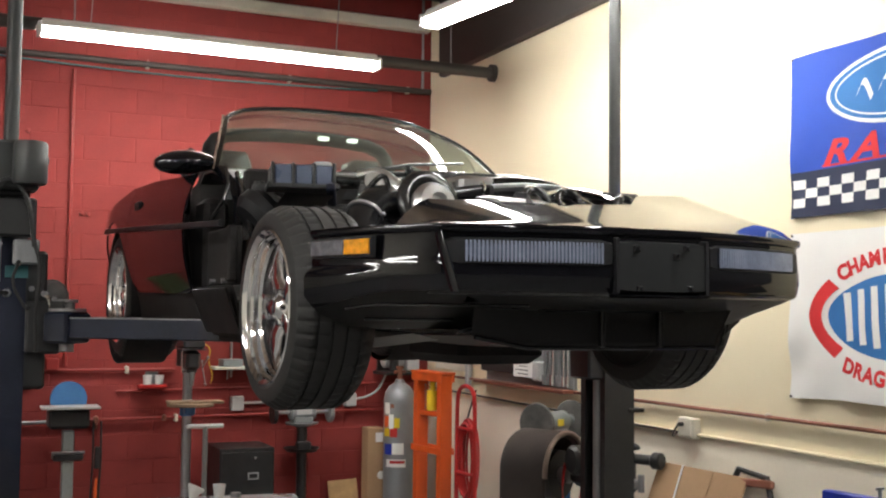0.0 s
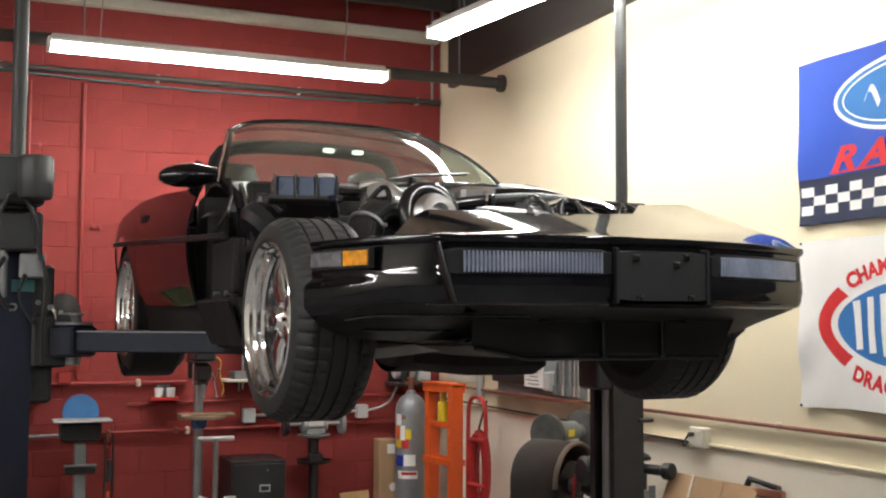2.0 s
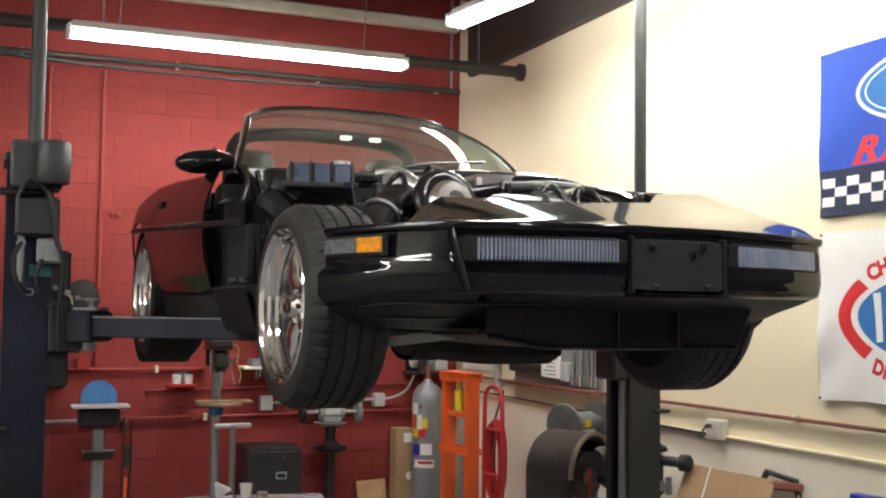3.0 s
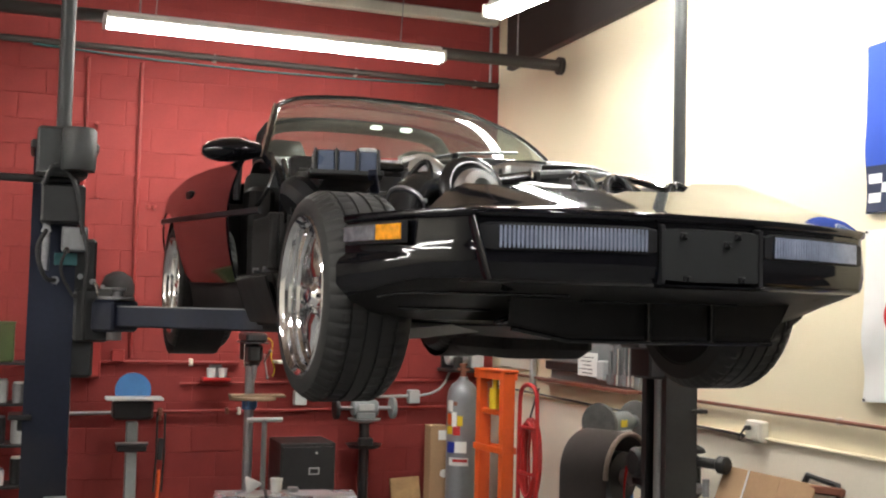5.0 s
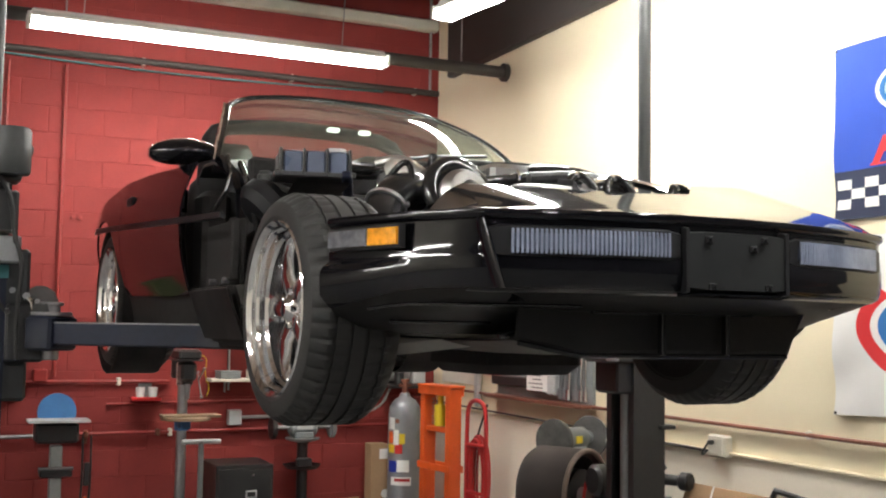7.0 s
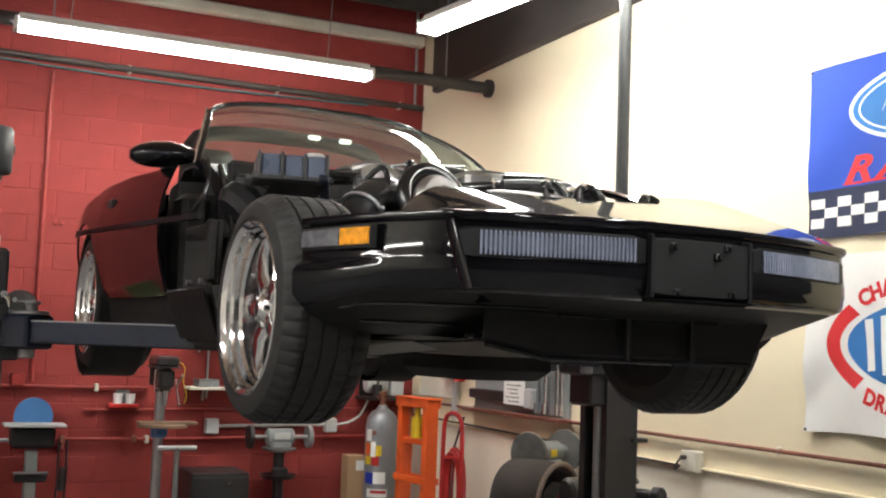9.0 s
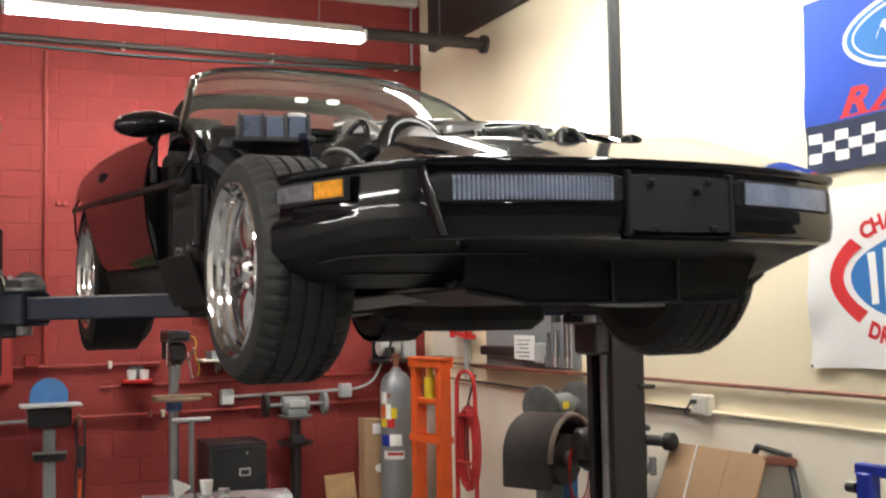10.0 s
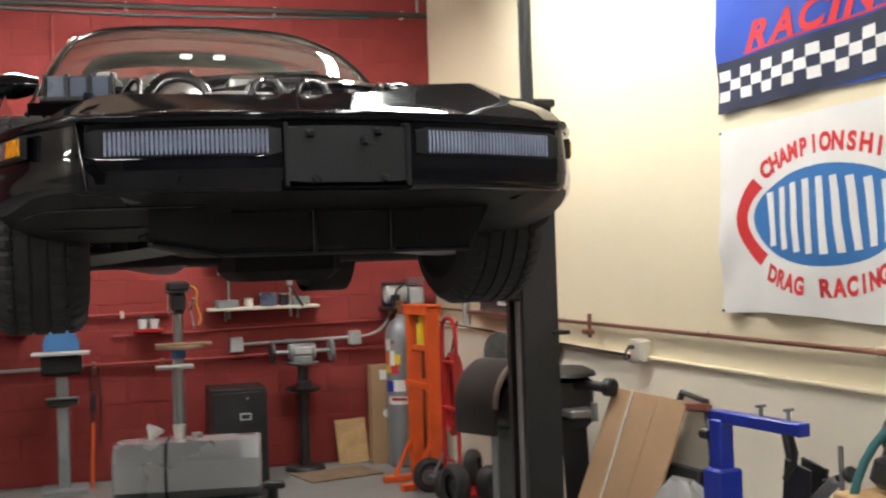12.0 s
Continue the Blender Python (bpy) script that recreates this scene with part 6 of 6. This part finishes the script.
part("head", S().box((-0.05, 0, 0.88), (0.36, 0.22, 0.22), bev=0.03).cyl((-0.28, 0, 0.93), (0.10, 0, 0.93), 0.09, seg=20, bev=0.02), BLACKMETAL, bl)
part("spindle", S().cyl((0.02, -0.10, 0.95), (0.10, -0.30, 0.95), 0.03).cyl((0.10, -0.30, 0.95), (0.125, -0.36, 0.95), 0.05, seg=20, bev=0.01), BLACKMETAL, bl)
part("cross_slide", S().box((0.0, -0.14, 0.80), (0.16, 0.20, 0.05), bev=0.01).cyl((0.06, -0.24, 0.76), (0.06, -0.24, 0.86), 0.02), STEEL, bl)
part("hood", S().lathe([(0, 0.06), (0.10, 0.05), (0.16, 0.02), (0.17, 0.0), (0, 0.0)], T(-0.02, -0.05, 1.0), 24), BLACKMETAL, bl)
wl = solo("white_lath", S().box((0, 0, 0.40), (0.05, 0.016, 0.80), bev=0.002), WHITEPAINT, "white painted lath leaning beside the lift post", "lath", pose(3.66, 5.55, 0, -4, 0, 20))

# ---- leaning cardboard and what stands around it ----
cd = thing("cardboard_sheet", pose(3.66, 5.30, 0, 0, 22.5, 3), "large brown cardboard sheet leaning on the wall", "cardboard")
part("sheet", S().box((0, 0, 0.51), (0.012, 0.74, 1.02), bev=0.002), CARD, cd)
part("crease", S().box((-0.0075, -0.10, 0.51), (0.003, 0.012, 1.0), bev=0.001), CARD, cd)
part("white_cord", S().tube([(-0.012, 0.14, 0.02), (-0.012, 0.13, 0.5), (-0.012, 0.15, 1.02)], 0.005, 6), WHITE, cd)
cr = thing("folded_creeper", pose(3.93, 4.86, 0, 0, 10, 0), "folded mechanic's creeper with a red pad", "creeper")
part("frame", S().tube([(0, 0.32, 0.0), (0, 0.32, 1.0), (0, -0.14, 0.96), (0, -0.17, 0.0)], 0.018, 8, 1), BLACKMETAL, cr)
part("pad", S().box((-0.02, 0.08, 0.93), (0.035, 0.36, 0.045), RX(-4), 0.015), COPPER, cr)
part("lower_pad", S().box((-0.02, 0.08, 0.40), (0.05, 0.40, 0.5), RX(-2), 0.02), BLACKMETAL, cr)
part("castor", S().cyl((-0.05, -0.15, 0.42), (-0.02, -0.15, 0.42), 0.035), BLACKMETAL, cr)
sc = thing("scrap_box", pose(3.82, 4.58, 0, 0, 0, 8), "black plastic tub full of parts", "tub")
part("tub", S().loft([[(x * k, y * k, z) for x, y in ((-0.16, -0.16), (0.16, -0.16), (0.16, 0.16), (-0.16, 0.16))] for z, k in ((0, 0.85), (0.30, 1.0), (0.30, 0.93), (0.03, 0.8))], closed=True, caps=True), PLASTIC, sc)
for k in range(6):
    q = random.uniform(-0.11, 0.11), random.uniform(-0.11, 0.11)
    part("scrap_part", S().cyl((q[0], q[1], 0.10), (q[0] + random.uniform(-.04, .04), q[1] + random.uniform(-.04, .04), 0.41), 0.025, 0.03, 12), (BLACKMETAL, STEEL, GREY)[k % 3], sc)
bagpts = []
bg = S()
for j in range(9):
    v = j / 8
    ring = []
    for i in range(22):
        a = math.tau * i / 22
        r = (0.15 * math.sin(math.pi * (0.12 + 0.80 * v)) ** 0.8) * (1 + 0.16 * noise.noise((3 * math.cos(a), 3 * math.sin(a), 4 * v)))
        ring.append((r * math.cos(a), r * math.sin(a), 0.26 * v + 0.03 * noise.noise((5 * math.cos(a), 5 * math.sin(a), 2))))
    bagpts.append(ring)
bg.loft(bagpts, closed=True, caps=True)
solo("plastic_bag", bg, PLASTICBAG, "crumpled clear plastic bag on a black parts tub", "bag", pose(3.80, 4.55, 0.40), smooth=20)
wc = thing("white_cooler", pose(3.42, 4.50, -0.0, 0, 0, -22), "white plastic cooler box with a carrying handle", "cooler")
part("shell", S().box((0, 0, 0.225), (0.44, 0.26, 0.45), bev=0.03), WHITE, wc)
part("lid", S().box((0, 0, 0.485), (0.46, 0.28, 0.07), bev=0.025), WHITE, wc)
part("handle", S().tube([(-0.14, 0, 0.51), (-0.13, 0, 0.565), (0.13, 0, 0.565), (0.14, 0, 0.51)], 0.014, 8, 1), WHITE, wc)
part("latch", S().box((0, -0.133, 0.44), (0.06, 0.012, 0.05), bev=0.005), LIGHTGREY, wc)

# ---- blue post stand, dark machine and bench ----
bs = thing("blue_stand", pose(3.53, 3.75, 0, 0, 0, 8), "bright blue steel gantry stand", "stand")
part("lower_post", S().box((0, 0, 0.435), (0.105, 0.105, 0.87), bev=0.008), BLUE, bs)
part("upper_post", S().box((0, 0, 0.95), (0.065, 0.065, 0.20), bev=0.006), BLUE, bs)
part("top_beam", S().box((0.0, -0.19, 1.06), (0.048, 0.47, 0.045), bev=0.005), BLUE, bs)
part("end_cap", S().box((0.0, -0.428, 1.06), (0.050, 0.010, 0.047), bev=0.003), BLUE, bs)
for y in (-0.22, -0.36):
    part("pin", S().cyl((0, y, 1.08), (0, y, 1.125), 0.008).cyl((-0.02, y, 1.12), (0.02, y, 1.12), 0.006), STEEL, bs)
part("hook_rod", S().tube([(0, -0.36, 1.04), (0.02, -0.37, 0.95), (0.0, -0.33, 0.88)], 0.012, 8, 1), BLACKMETAL, bs)
part("base", S().box((0, -0.15, 0.03), (0.10, 0.75, 0.06), bev=0.008).box((0, 0.1, 0.03), (0.55, 0.09, 0.06), bev=0.008), BLUE, bs)
part("side_knob", S().cyl((-0.03, 0.03, 0.99), (-0.03, 0.07, 0.99), 0.02), BLACKMETAL, bs)
dm = thing("old_vice_stand", pose(3.72, 3.50, 0), "dark cast-iron vice stand with levers", "vice")
part("column", S().box((0, 0.02, 0.40), (0.06, 0.07, 0.80), bev=0.01).box((0, 0, 0.015), (0.24, 0.24, 0.03), bev=0.005), BLACKMETAL, dm)
part("side_plate", S().box((-0.035, 0.02, 0.80), (0.012, 0.15, 0.22), RX(8), 0.004).box((0.035, 0.02, 0.80), (0.012, 0.15, 0.22), RX(8), 0.004), BLACKMETAL, dm)
part("link_arm", S().box((0, -0.06, 0.80), (0.035, 0.26, 0.035), RX(-38), 0.006), STEEL, dm)
part("lever", S().cyl((-0.01, 0.06, 0.82), (-0.02, 0.10, 1.02), 0.016, bev=0.004), BLACKMETAL, dm)
part("screw_handle", S().cyl((0.0, -0.10, 0.86), (0.02, -0.20, 0.90), 0.014).cyl((0.02, -0.20, 0.90), (0.02, -0.225, 0.91), 0.028, seg=14, bev=0.006), BLACKMETAL, dm)
part("foot_brace", S().box((0, -0.10, 0.36), (0.03, 0.035, 0.62), RX(-18), 0.006), BLACKMETAL, dm)
part("hanging_rod", S().cyl((0.0, -0.19, 0.70), (0.0, -0.19, 1.0), 0.009), STEEL, dm)
wb = thing("work_bench", pose(3.82, 2.55, 0), "steel-framed bench with a worn wooden top", "bench")
part("top", S().box((0, 0, 0.885), (0.62, 1.05, 0.05), bev=0.006), WOOD, wb)
part("front_rail", S().box((-0.30, 0, 0.83), (0.04, 1.03, 0.06), bev=0.004), BLACKMETAL, wb)
for x in (-0.28, 0.28):
    for y in (-0.49, 0.49):
        part("leg", S().box((x, y, 0.43), (0.045, 0.045, 0.86), bev=0.004), BLACKMETAL, wb)
bgd = thing("bench_grinder", pose(3.74, 2.90, 0.91, 0, 0, 60), "blue-grey bench grinder on the work bench", "grinder")
part("motor", S().cyl((-0.13, 0, 0.14), (0.13, 0, 0.14), 0.085, seg=24, bev=0.02), GREY, bgd)
part("base", S().box((0, 0, 0.03), (0.20, 0.15, 0.06), bev=0.015).box((0, 0, 0.07), (0.12, 0.1, 0.05), bev=0.01), GREY, bgd)
part("dark_plate", S().box((0, -0.086, 0.15), (0.12, 0.008, 0.07), bev=0.002), BLACKMETAL, bgd)
for s in (-1, 1):
    part("wheel_guard", S().lathe([(0, -0.03), (0.10, -0.03), (0.115, -0.015), (0.115, 0.015), (0.10, 0.03), (0, 0.03)], T(s * 0.19, 0, 0.14) @ RY(90), 28), BLACKMETAL, bgd)
ag = thing("angle_grinder", pose(3.63, 2.99, 0.925, 17, 0, 30), "black and red angle grinder standing on the bench", "angle grinder")
part("gear_head", S().box((0.02, 0, 0.05), (0.11, 0.08, 0.10), bev=0.02).cyl((0.06, 0, 0.03), (0.085, 0, 0.03), 0.062, seg=24, bev=0.004), BLACKMETAL, ag)
part("body", S().lathe([(0, 0.06), (0.036, 0.07), (0.034, 0.16), (0.040, 0.24), (0, 0.25)], T(0.01, 0, 0) @ RY(10), 20), PLASTIC, ag)
part("red_collar", S().lathe([(0.036, 0.20), (0.044, 0.205), (0.046, 0.25), (0.038, 0.255)], T(0.01, 0, 0) @ RY(10), 20), REDGLOSS, ag)
part("motor_cap", S().lathe([(0.040, 0.25), (0.046, 0.28), (0.042, 0.33), (0.020, 0.355), (0, 0.36)], T(0.01, 0, 0) @ RY(10), 20), PLASTIC, ag)
part("side_handle", S().cyl((0.07, 0, 0.28), (0.20, 0, 0.22), 0.016, 0.014, 12, 0.003), PLASTIC, ag)
part("cord_tail", S().cyl((0.07, 0, 0.35), (0.078, 0, 0.41), 0.006), PLASTIC, ag)
th = thing("teal_hose", pose(3.66, 2.86, 0.91), "teal rubber air hose draped over the bench", "hose")
part("hose", S().tube([(-0.10, 0.16, -0.55), (-0.14, 0.17, -0.2), (-0.10, 0.16, 0.08), (0.02, 0.08, 0.26), (0.16, -0.05, 0.30), (0.26, -0.2, 0.22), (0.3, -0.35, 0.05)], 0.014, 10, 2), TEAL, th)
for k, (x, y) in enumerate(((3.50, 3.42), (3.62, 3.20))):
    b = thing("drum_adaptor", pose(x, y, 0), "rusty steel pedestal casting on the floor", "casting", "floor castings")
    part("casting", S().lathe([(0, 0), (0.10, 0), (0.10, 0.03), (0.045, 0.10), (0.04, 0.60), (0.06, 0.66), (0.06, 0.74), (0.03, 0.80), (0, 0.80)], seg=18), BLACKMETAL, b)

# ---- slim stand with a tray, close to the camera ----
ts = thing("tray_stand", pose(0.72, 0.88, 0), "slim steel floor stand with a small grey tray", "stand")
part("tray", S().loft([[(x, y, z) for x, y in ((0.040, 0.042), (0.036, 0.050), (0.028, 0.050), (-0.016, 0.012), (-0.045, -0.020), (-0.035, -0.045), (0.034, -0.045), (0.040, -0.038))] for z in (1.540, 1.550)], closed=True, caps=True), GREY, ts, "small grey tray")
part("marker_pen", S().cyl((-0.004, 0.014, 1.5525), (0.008, -0.002, 1.5525), 0.0026, seg=10), BLACKMETAL, ts)
part("pen_tip", S().cyl((0.008, -0.002, 1.5525), (0.011, -0.006, 1.5525), 0.0025, 0.0012, 10), CHROME, ts)
part("pole", S().cyl((0, 0, 0.03), (0, 0, 1.54), 0.011), STEEL, ts)
for k in range(3):
    a = math.radians(120 * k + 30)
    part("leg", S().tube([(0, 0, 0.16), (0.12 * math.cos(a), 0.12 * math.sin(a), 0.08), (0.25 * math.cos(a), 0.25 * math.sin(a), 0.008)], 0.008, 8, 1), STEEL, ts)

# ---- flags on the cream wall ----
def cloth_x(y, z, y1, z0, z1, amp):
    """How far the cloth stands off the wall at (y, z): folds that fall from its nails."""
    u, v = (y1 - y), (z1 - z) / (z1 - z0)
    return 0.012 + amp * (0.5 + 0.5 * math.sin(9.0 * u + 3.0 * v)) * (0.3 + 0.7 * v) + 0.5 * amp * math.sin(21 * (u * 0.7 + v * 0.6)) * v * math.exp(-2.2 * u) + 0.35 * amp * noise.noise((5 * u, 4 * v, 1.7))


def flag(name, y1, y0, z0, z1, amp, material, label):
    t = thing(name, pose(0, 0, 0), label, "flag")

    def at(y, z, lift=0.0):
        return (XW - cloth_x(y, z, y1, z0, z1, amp) - lift, y, z)

    ny, nz = 70, 42
    part("cloth", S().loft([[at(y1 + (y0 - y1) * i / ny, z0 + (z1 - z0) * j / nz + (0.012 * math.sin(6.0 * i / ny) * (1 - j / nz))) for i in range(ny + 1)] for j in range(nz + 1)]).thick(0.0015), material, t, smooth=80)
    for y, z in ((y1 - 0.01, z1 - 0.01), (y1 - 0.012, z0 + 0.01), (y0 + 0.01, z1 - 0.01)):
        x = at(y, z)[0]
        part("grommet", S().cyl((XW - 0.001, y, z), (x - 0.006, y, z), 0.007, seg=10), BLACKMETAL, t)
    return t, at


def print_shape(t, at, name, polys, material, lift, label=""):
    """Flat printed shape: strips of (y, z) sections, laid on the cloth."""
    s = S()
    for secs in polys:
        s.loft([[at(y, z, lift) for y, z in sec] for sec in secs])
    return part(name, s, material, t, label, smooth=80)


def oval(cy, cz, a, b, n=48, rings=8):
    return [[(cy + a * r / rings * math.cos(math.tau * i / n), cz + b * r / rings * math.sin(math.tau * i / n)) for i in range(n + 1)] for r in range(rings + 1)]


def ring(cy, cz, a, b, w, a0, a1, n=40):
    out = []
    for i in range(n + 1):
        q = radians(a0 + (a1 - a0) * i / n)
        out.append([(cy + (a + k) * math.cos(q), cz + (b + k) * math.sin(q)) for k in (0, w / 2, w)])
    return out


def bar(y0, z0, y1, z1, w, n=8):
    """A straight stroke from one point to another."""
    d = Vector((y1 - y0, z1 - z0))
    d.normalize()
    nn = Vector((-d.y, d.x)) * w / 2
    return [[(y0 + (y1 - y0) * i / n + s * nn.x, z0 + (z1 - z0) * i / n + s * nn.y) for s in (-1, 0, 1)] for i in range(n + 1)]


def letters(t, at, text, place, size, material, lift, shear=0.0, squeeze=1.0, bold=0.03):
    """Writes text; place(k, n) gives each letter's middle (y, z) and its lean in degrees. Seen from -x, so +y runs to the reader's left."""
    n = len(text)
    for k, ch in enumerate(text):
        if ch == " ":
            continue
        cu = bpy.data.curves.new("letter", "FONT")
        cu.body, cu.size, cu.align_x, cu.align_y, cu.offset = ch, size, "CENTER", "CENTER", size * bold
        cu.shear = shear
        ob = bpy.data.objects.new("letter", cu)
        me = bpy.data.meshes.new_from_object(ob)
        cy, cz, lean = place(k, n)
        c, d = math.cos(radians(lean)), math.sin(radians(lean))
        bm = bmesh.new()
        bm.from_mesh(me)
        bmesh.ops.subdivide_edges(bm, edges=[e for e in bm.edges if e.calc_length() > 0.03], cuts=2)
        idx = {v: i for i, v in enumerate(bm.verts)}
        vs = [at(cy - (v.co.x * squeeze * c - v.co.y * d), cz + v.co.x * squeeze * d + v.co.y * c, lift) for v in bm.verts]
        part("letter", S().add(vs, [[idx[v] for v in f.verts] for f in bm.faces]), material, t, smooth=80)
        bm.free()
        bpy.data.objects.remove(ob)
        bpy.data.meshes.remove(me)
        bpy.data.curves.remove(cu)


# blue flag with an oval badge, red lettering and a checkered band
fb, fat = flag("blue_banner", 4.655, 3.13, 2.30, 3.132, 0.020, FLAGBLUE, "blue racing banner with a checkered band")
print_shape(fb, fat, "dark_band", [[[(4.655 - 1.52 * i / 60, 2.302 + h) for h in (0.0, 0.08, 0.16, 0.232)] for i in range(61)]], FLAGNAVY, 0.003)
for r in range(3):
    for k in range(18):
        if (k + r) % 2 == 0:
            y = 4.64 - 0.084 * k
            z = 2.352 + 0.047 * r
            part("white_check", S().loft([[fat(y - 0.084 * i / 3, z + 0.047 * j / 2, 0.005) for i in range(4)] for j in range(3)]), FLAGWHITE, fb, smooth=80)
print_shape(fb, fat, "badge_rim", [oval(3.90, 2.885, 0.50, 0.185)], FLAGWHITE, 0.004)
print_shape(fb, fat, "badge", [oval(3.90, 2.885, 0.475, 0.165)], FLAGMID, 0.006, "plain blue oval badge")
print_shape(fb, fat, "badge_line", [ring(3.90, 2.885, 0.432, 0.138, 0.010, 0, 360, 60)], FLAGWHITE, 0.008)
for k in range(5):
    print_shape(fb, fat, "badge_swash", [[[(4.20 - 0.15 * k - 0.10 * i / 10 - 0.02 * j, 2.87 + 0.055 * math.sin(i / 10 * math.pi * 1.2) + 0.03 * j) for j in (-0.5, 0, 0.5)] for i in range(11)]], FLAGWHITE, 0.008)
letters(fb, fat, "RACING", lambda k, n: (4.36 - (0.0, 0.21, 0.41, 0.55, 0.70, 0.91)[k], 2.607, 0), 0.165, FLAGRED, 0.005, 0.35, 1.55, 0.035)
print_shape(fb, fat, "red_underline", [bar(4.44, 2.548, 3.4, 2.548, 0.010, 30)], FLAGRED, 0.005)

# white flag with an oval emblem
fw, wat = flag("white_banner", 4.668, 3.14, 1.385, 2.222, 0.030, FLAGWHITE, "white drag racing banner with an oval emblem")
CY, CZ = 3.905, 1.80
print_shape(fw, wat, "red_arc", [ring(CY, CZ, 0.545, 0.225, 0.075, 142, 222)], FLAGRED, 0.003, "red arc of the emblem")
print_shape(fw, wat, "red_arc", [ring(CY, CZ, 0.545, 0.225, 0.075, -42, 38)], FLAGRED, 0.003, "red arc of the emblem")
print_shape(fw, wat, "emblem_oval", [oval(CY, CZ, 0.505, 0.205)], FLAGMID, 0.003, "plain blue oval")
H = 0.135
for k in range(9):
    y = 4.275 - 0.0925 * k
    h = H * (0.80 + 0.36 * math.sin(math.pi * (k + 0.5) / 9))
    print_shape(fw, wat, "emblem_bar", [bar(y - 0.012, CZ - h, y + 0.012, CZ + h, 0.046)], FLAGWHITE, 0.006)


def arc_place(a0, a1, a, b, flip):
    def place(k, n):
        q = radians(a0 + (a1 - a0) * k / (n - 1))
        y, z = CY + a * math.cos(q), CZ + b * math.sin(q)
        ty, tz = -a * math.sin(q), b * math.cos(q)
        lean = -math.degrees(math.atan(tz / ty))
        return y, z, lean
    return place


letters(fw, wat, "CHAMPIONSHIP", arc_place(48, 132, 0.60, 0.287, False), 0.098, FLAGRED, 0.003, bold=0.05)
letters(fw, wat, "DRAG RACING", arc_place(-54, -126, 0.62, 0.297, True), 0.098, FLAGRED, 0.003, bold=0.05)

# ---- blocks of the red wall, last ----
def block_mesh(w):
    h, d, b = 0.1985, 0.0030, 0.0025
    s = S()
    s.add([(0, 0, 0), (w, 0, 0), (w, 0, h), (0, 0, h), (b, -d, b), (w - b, -d, b), (w - b, -d, h - b), (b, -d, h - b)], [(4, 5, 6, 7), (0, 1, 5, 4), (1, 2, 6, 5), (2, 3, 7, 6), (3, 0, 4, 7)])
    return mesh_of("block", s, RED)


whole = block_mesh(0.402)
rightedge = {}
for r in range(22):
    x = -0.30 - (0.203 if r % 2 else 0.0)
    while x < XW - 0.05:
        w = min(0.402, XW - 0.001 - x)
        key = round(w, 3)
        me = whole if key == 0.402 else rightedge.setdefault(key, block_mesh(w))
        ob = new("block", me)
        ob.parent = wall_north
        ob.location = (x, YW + 0.0045 + random.uniform(0, 0.0008), 0.003 + 0.2 * r)
        x += 0.406
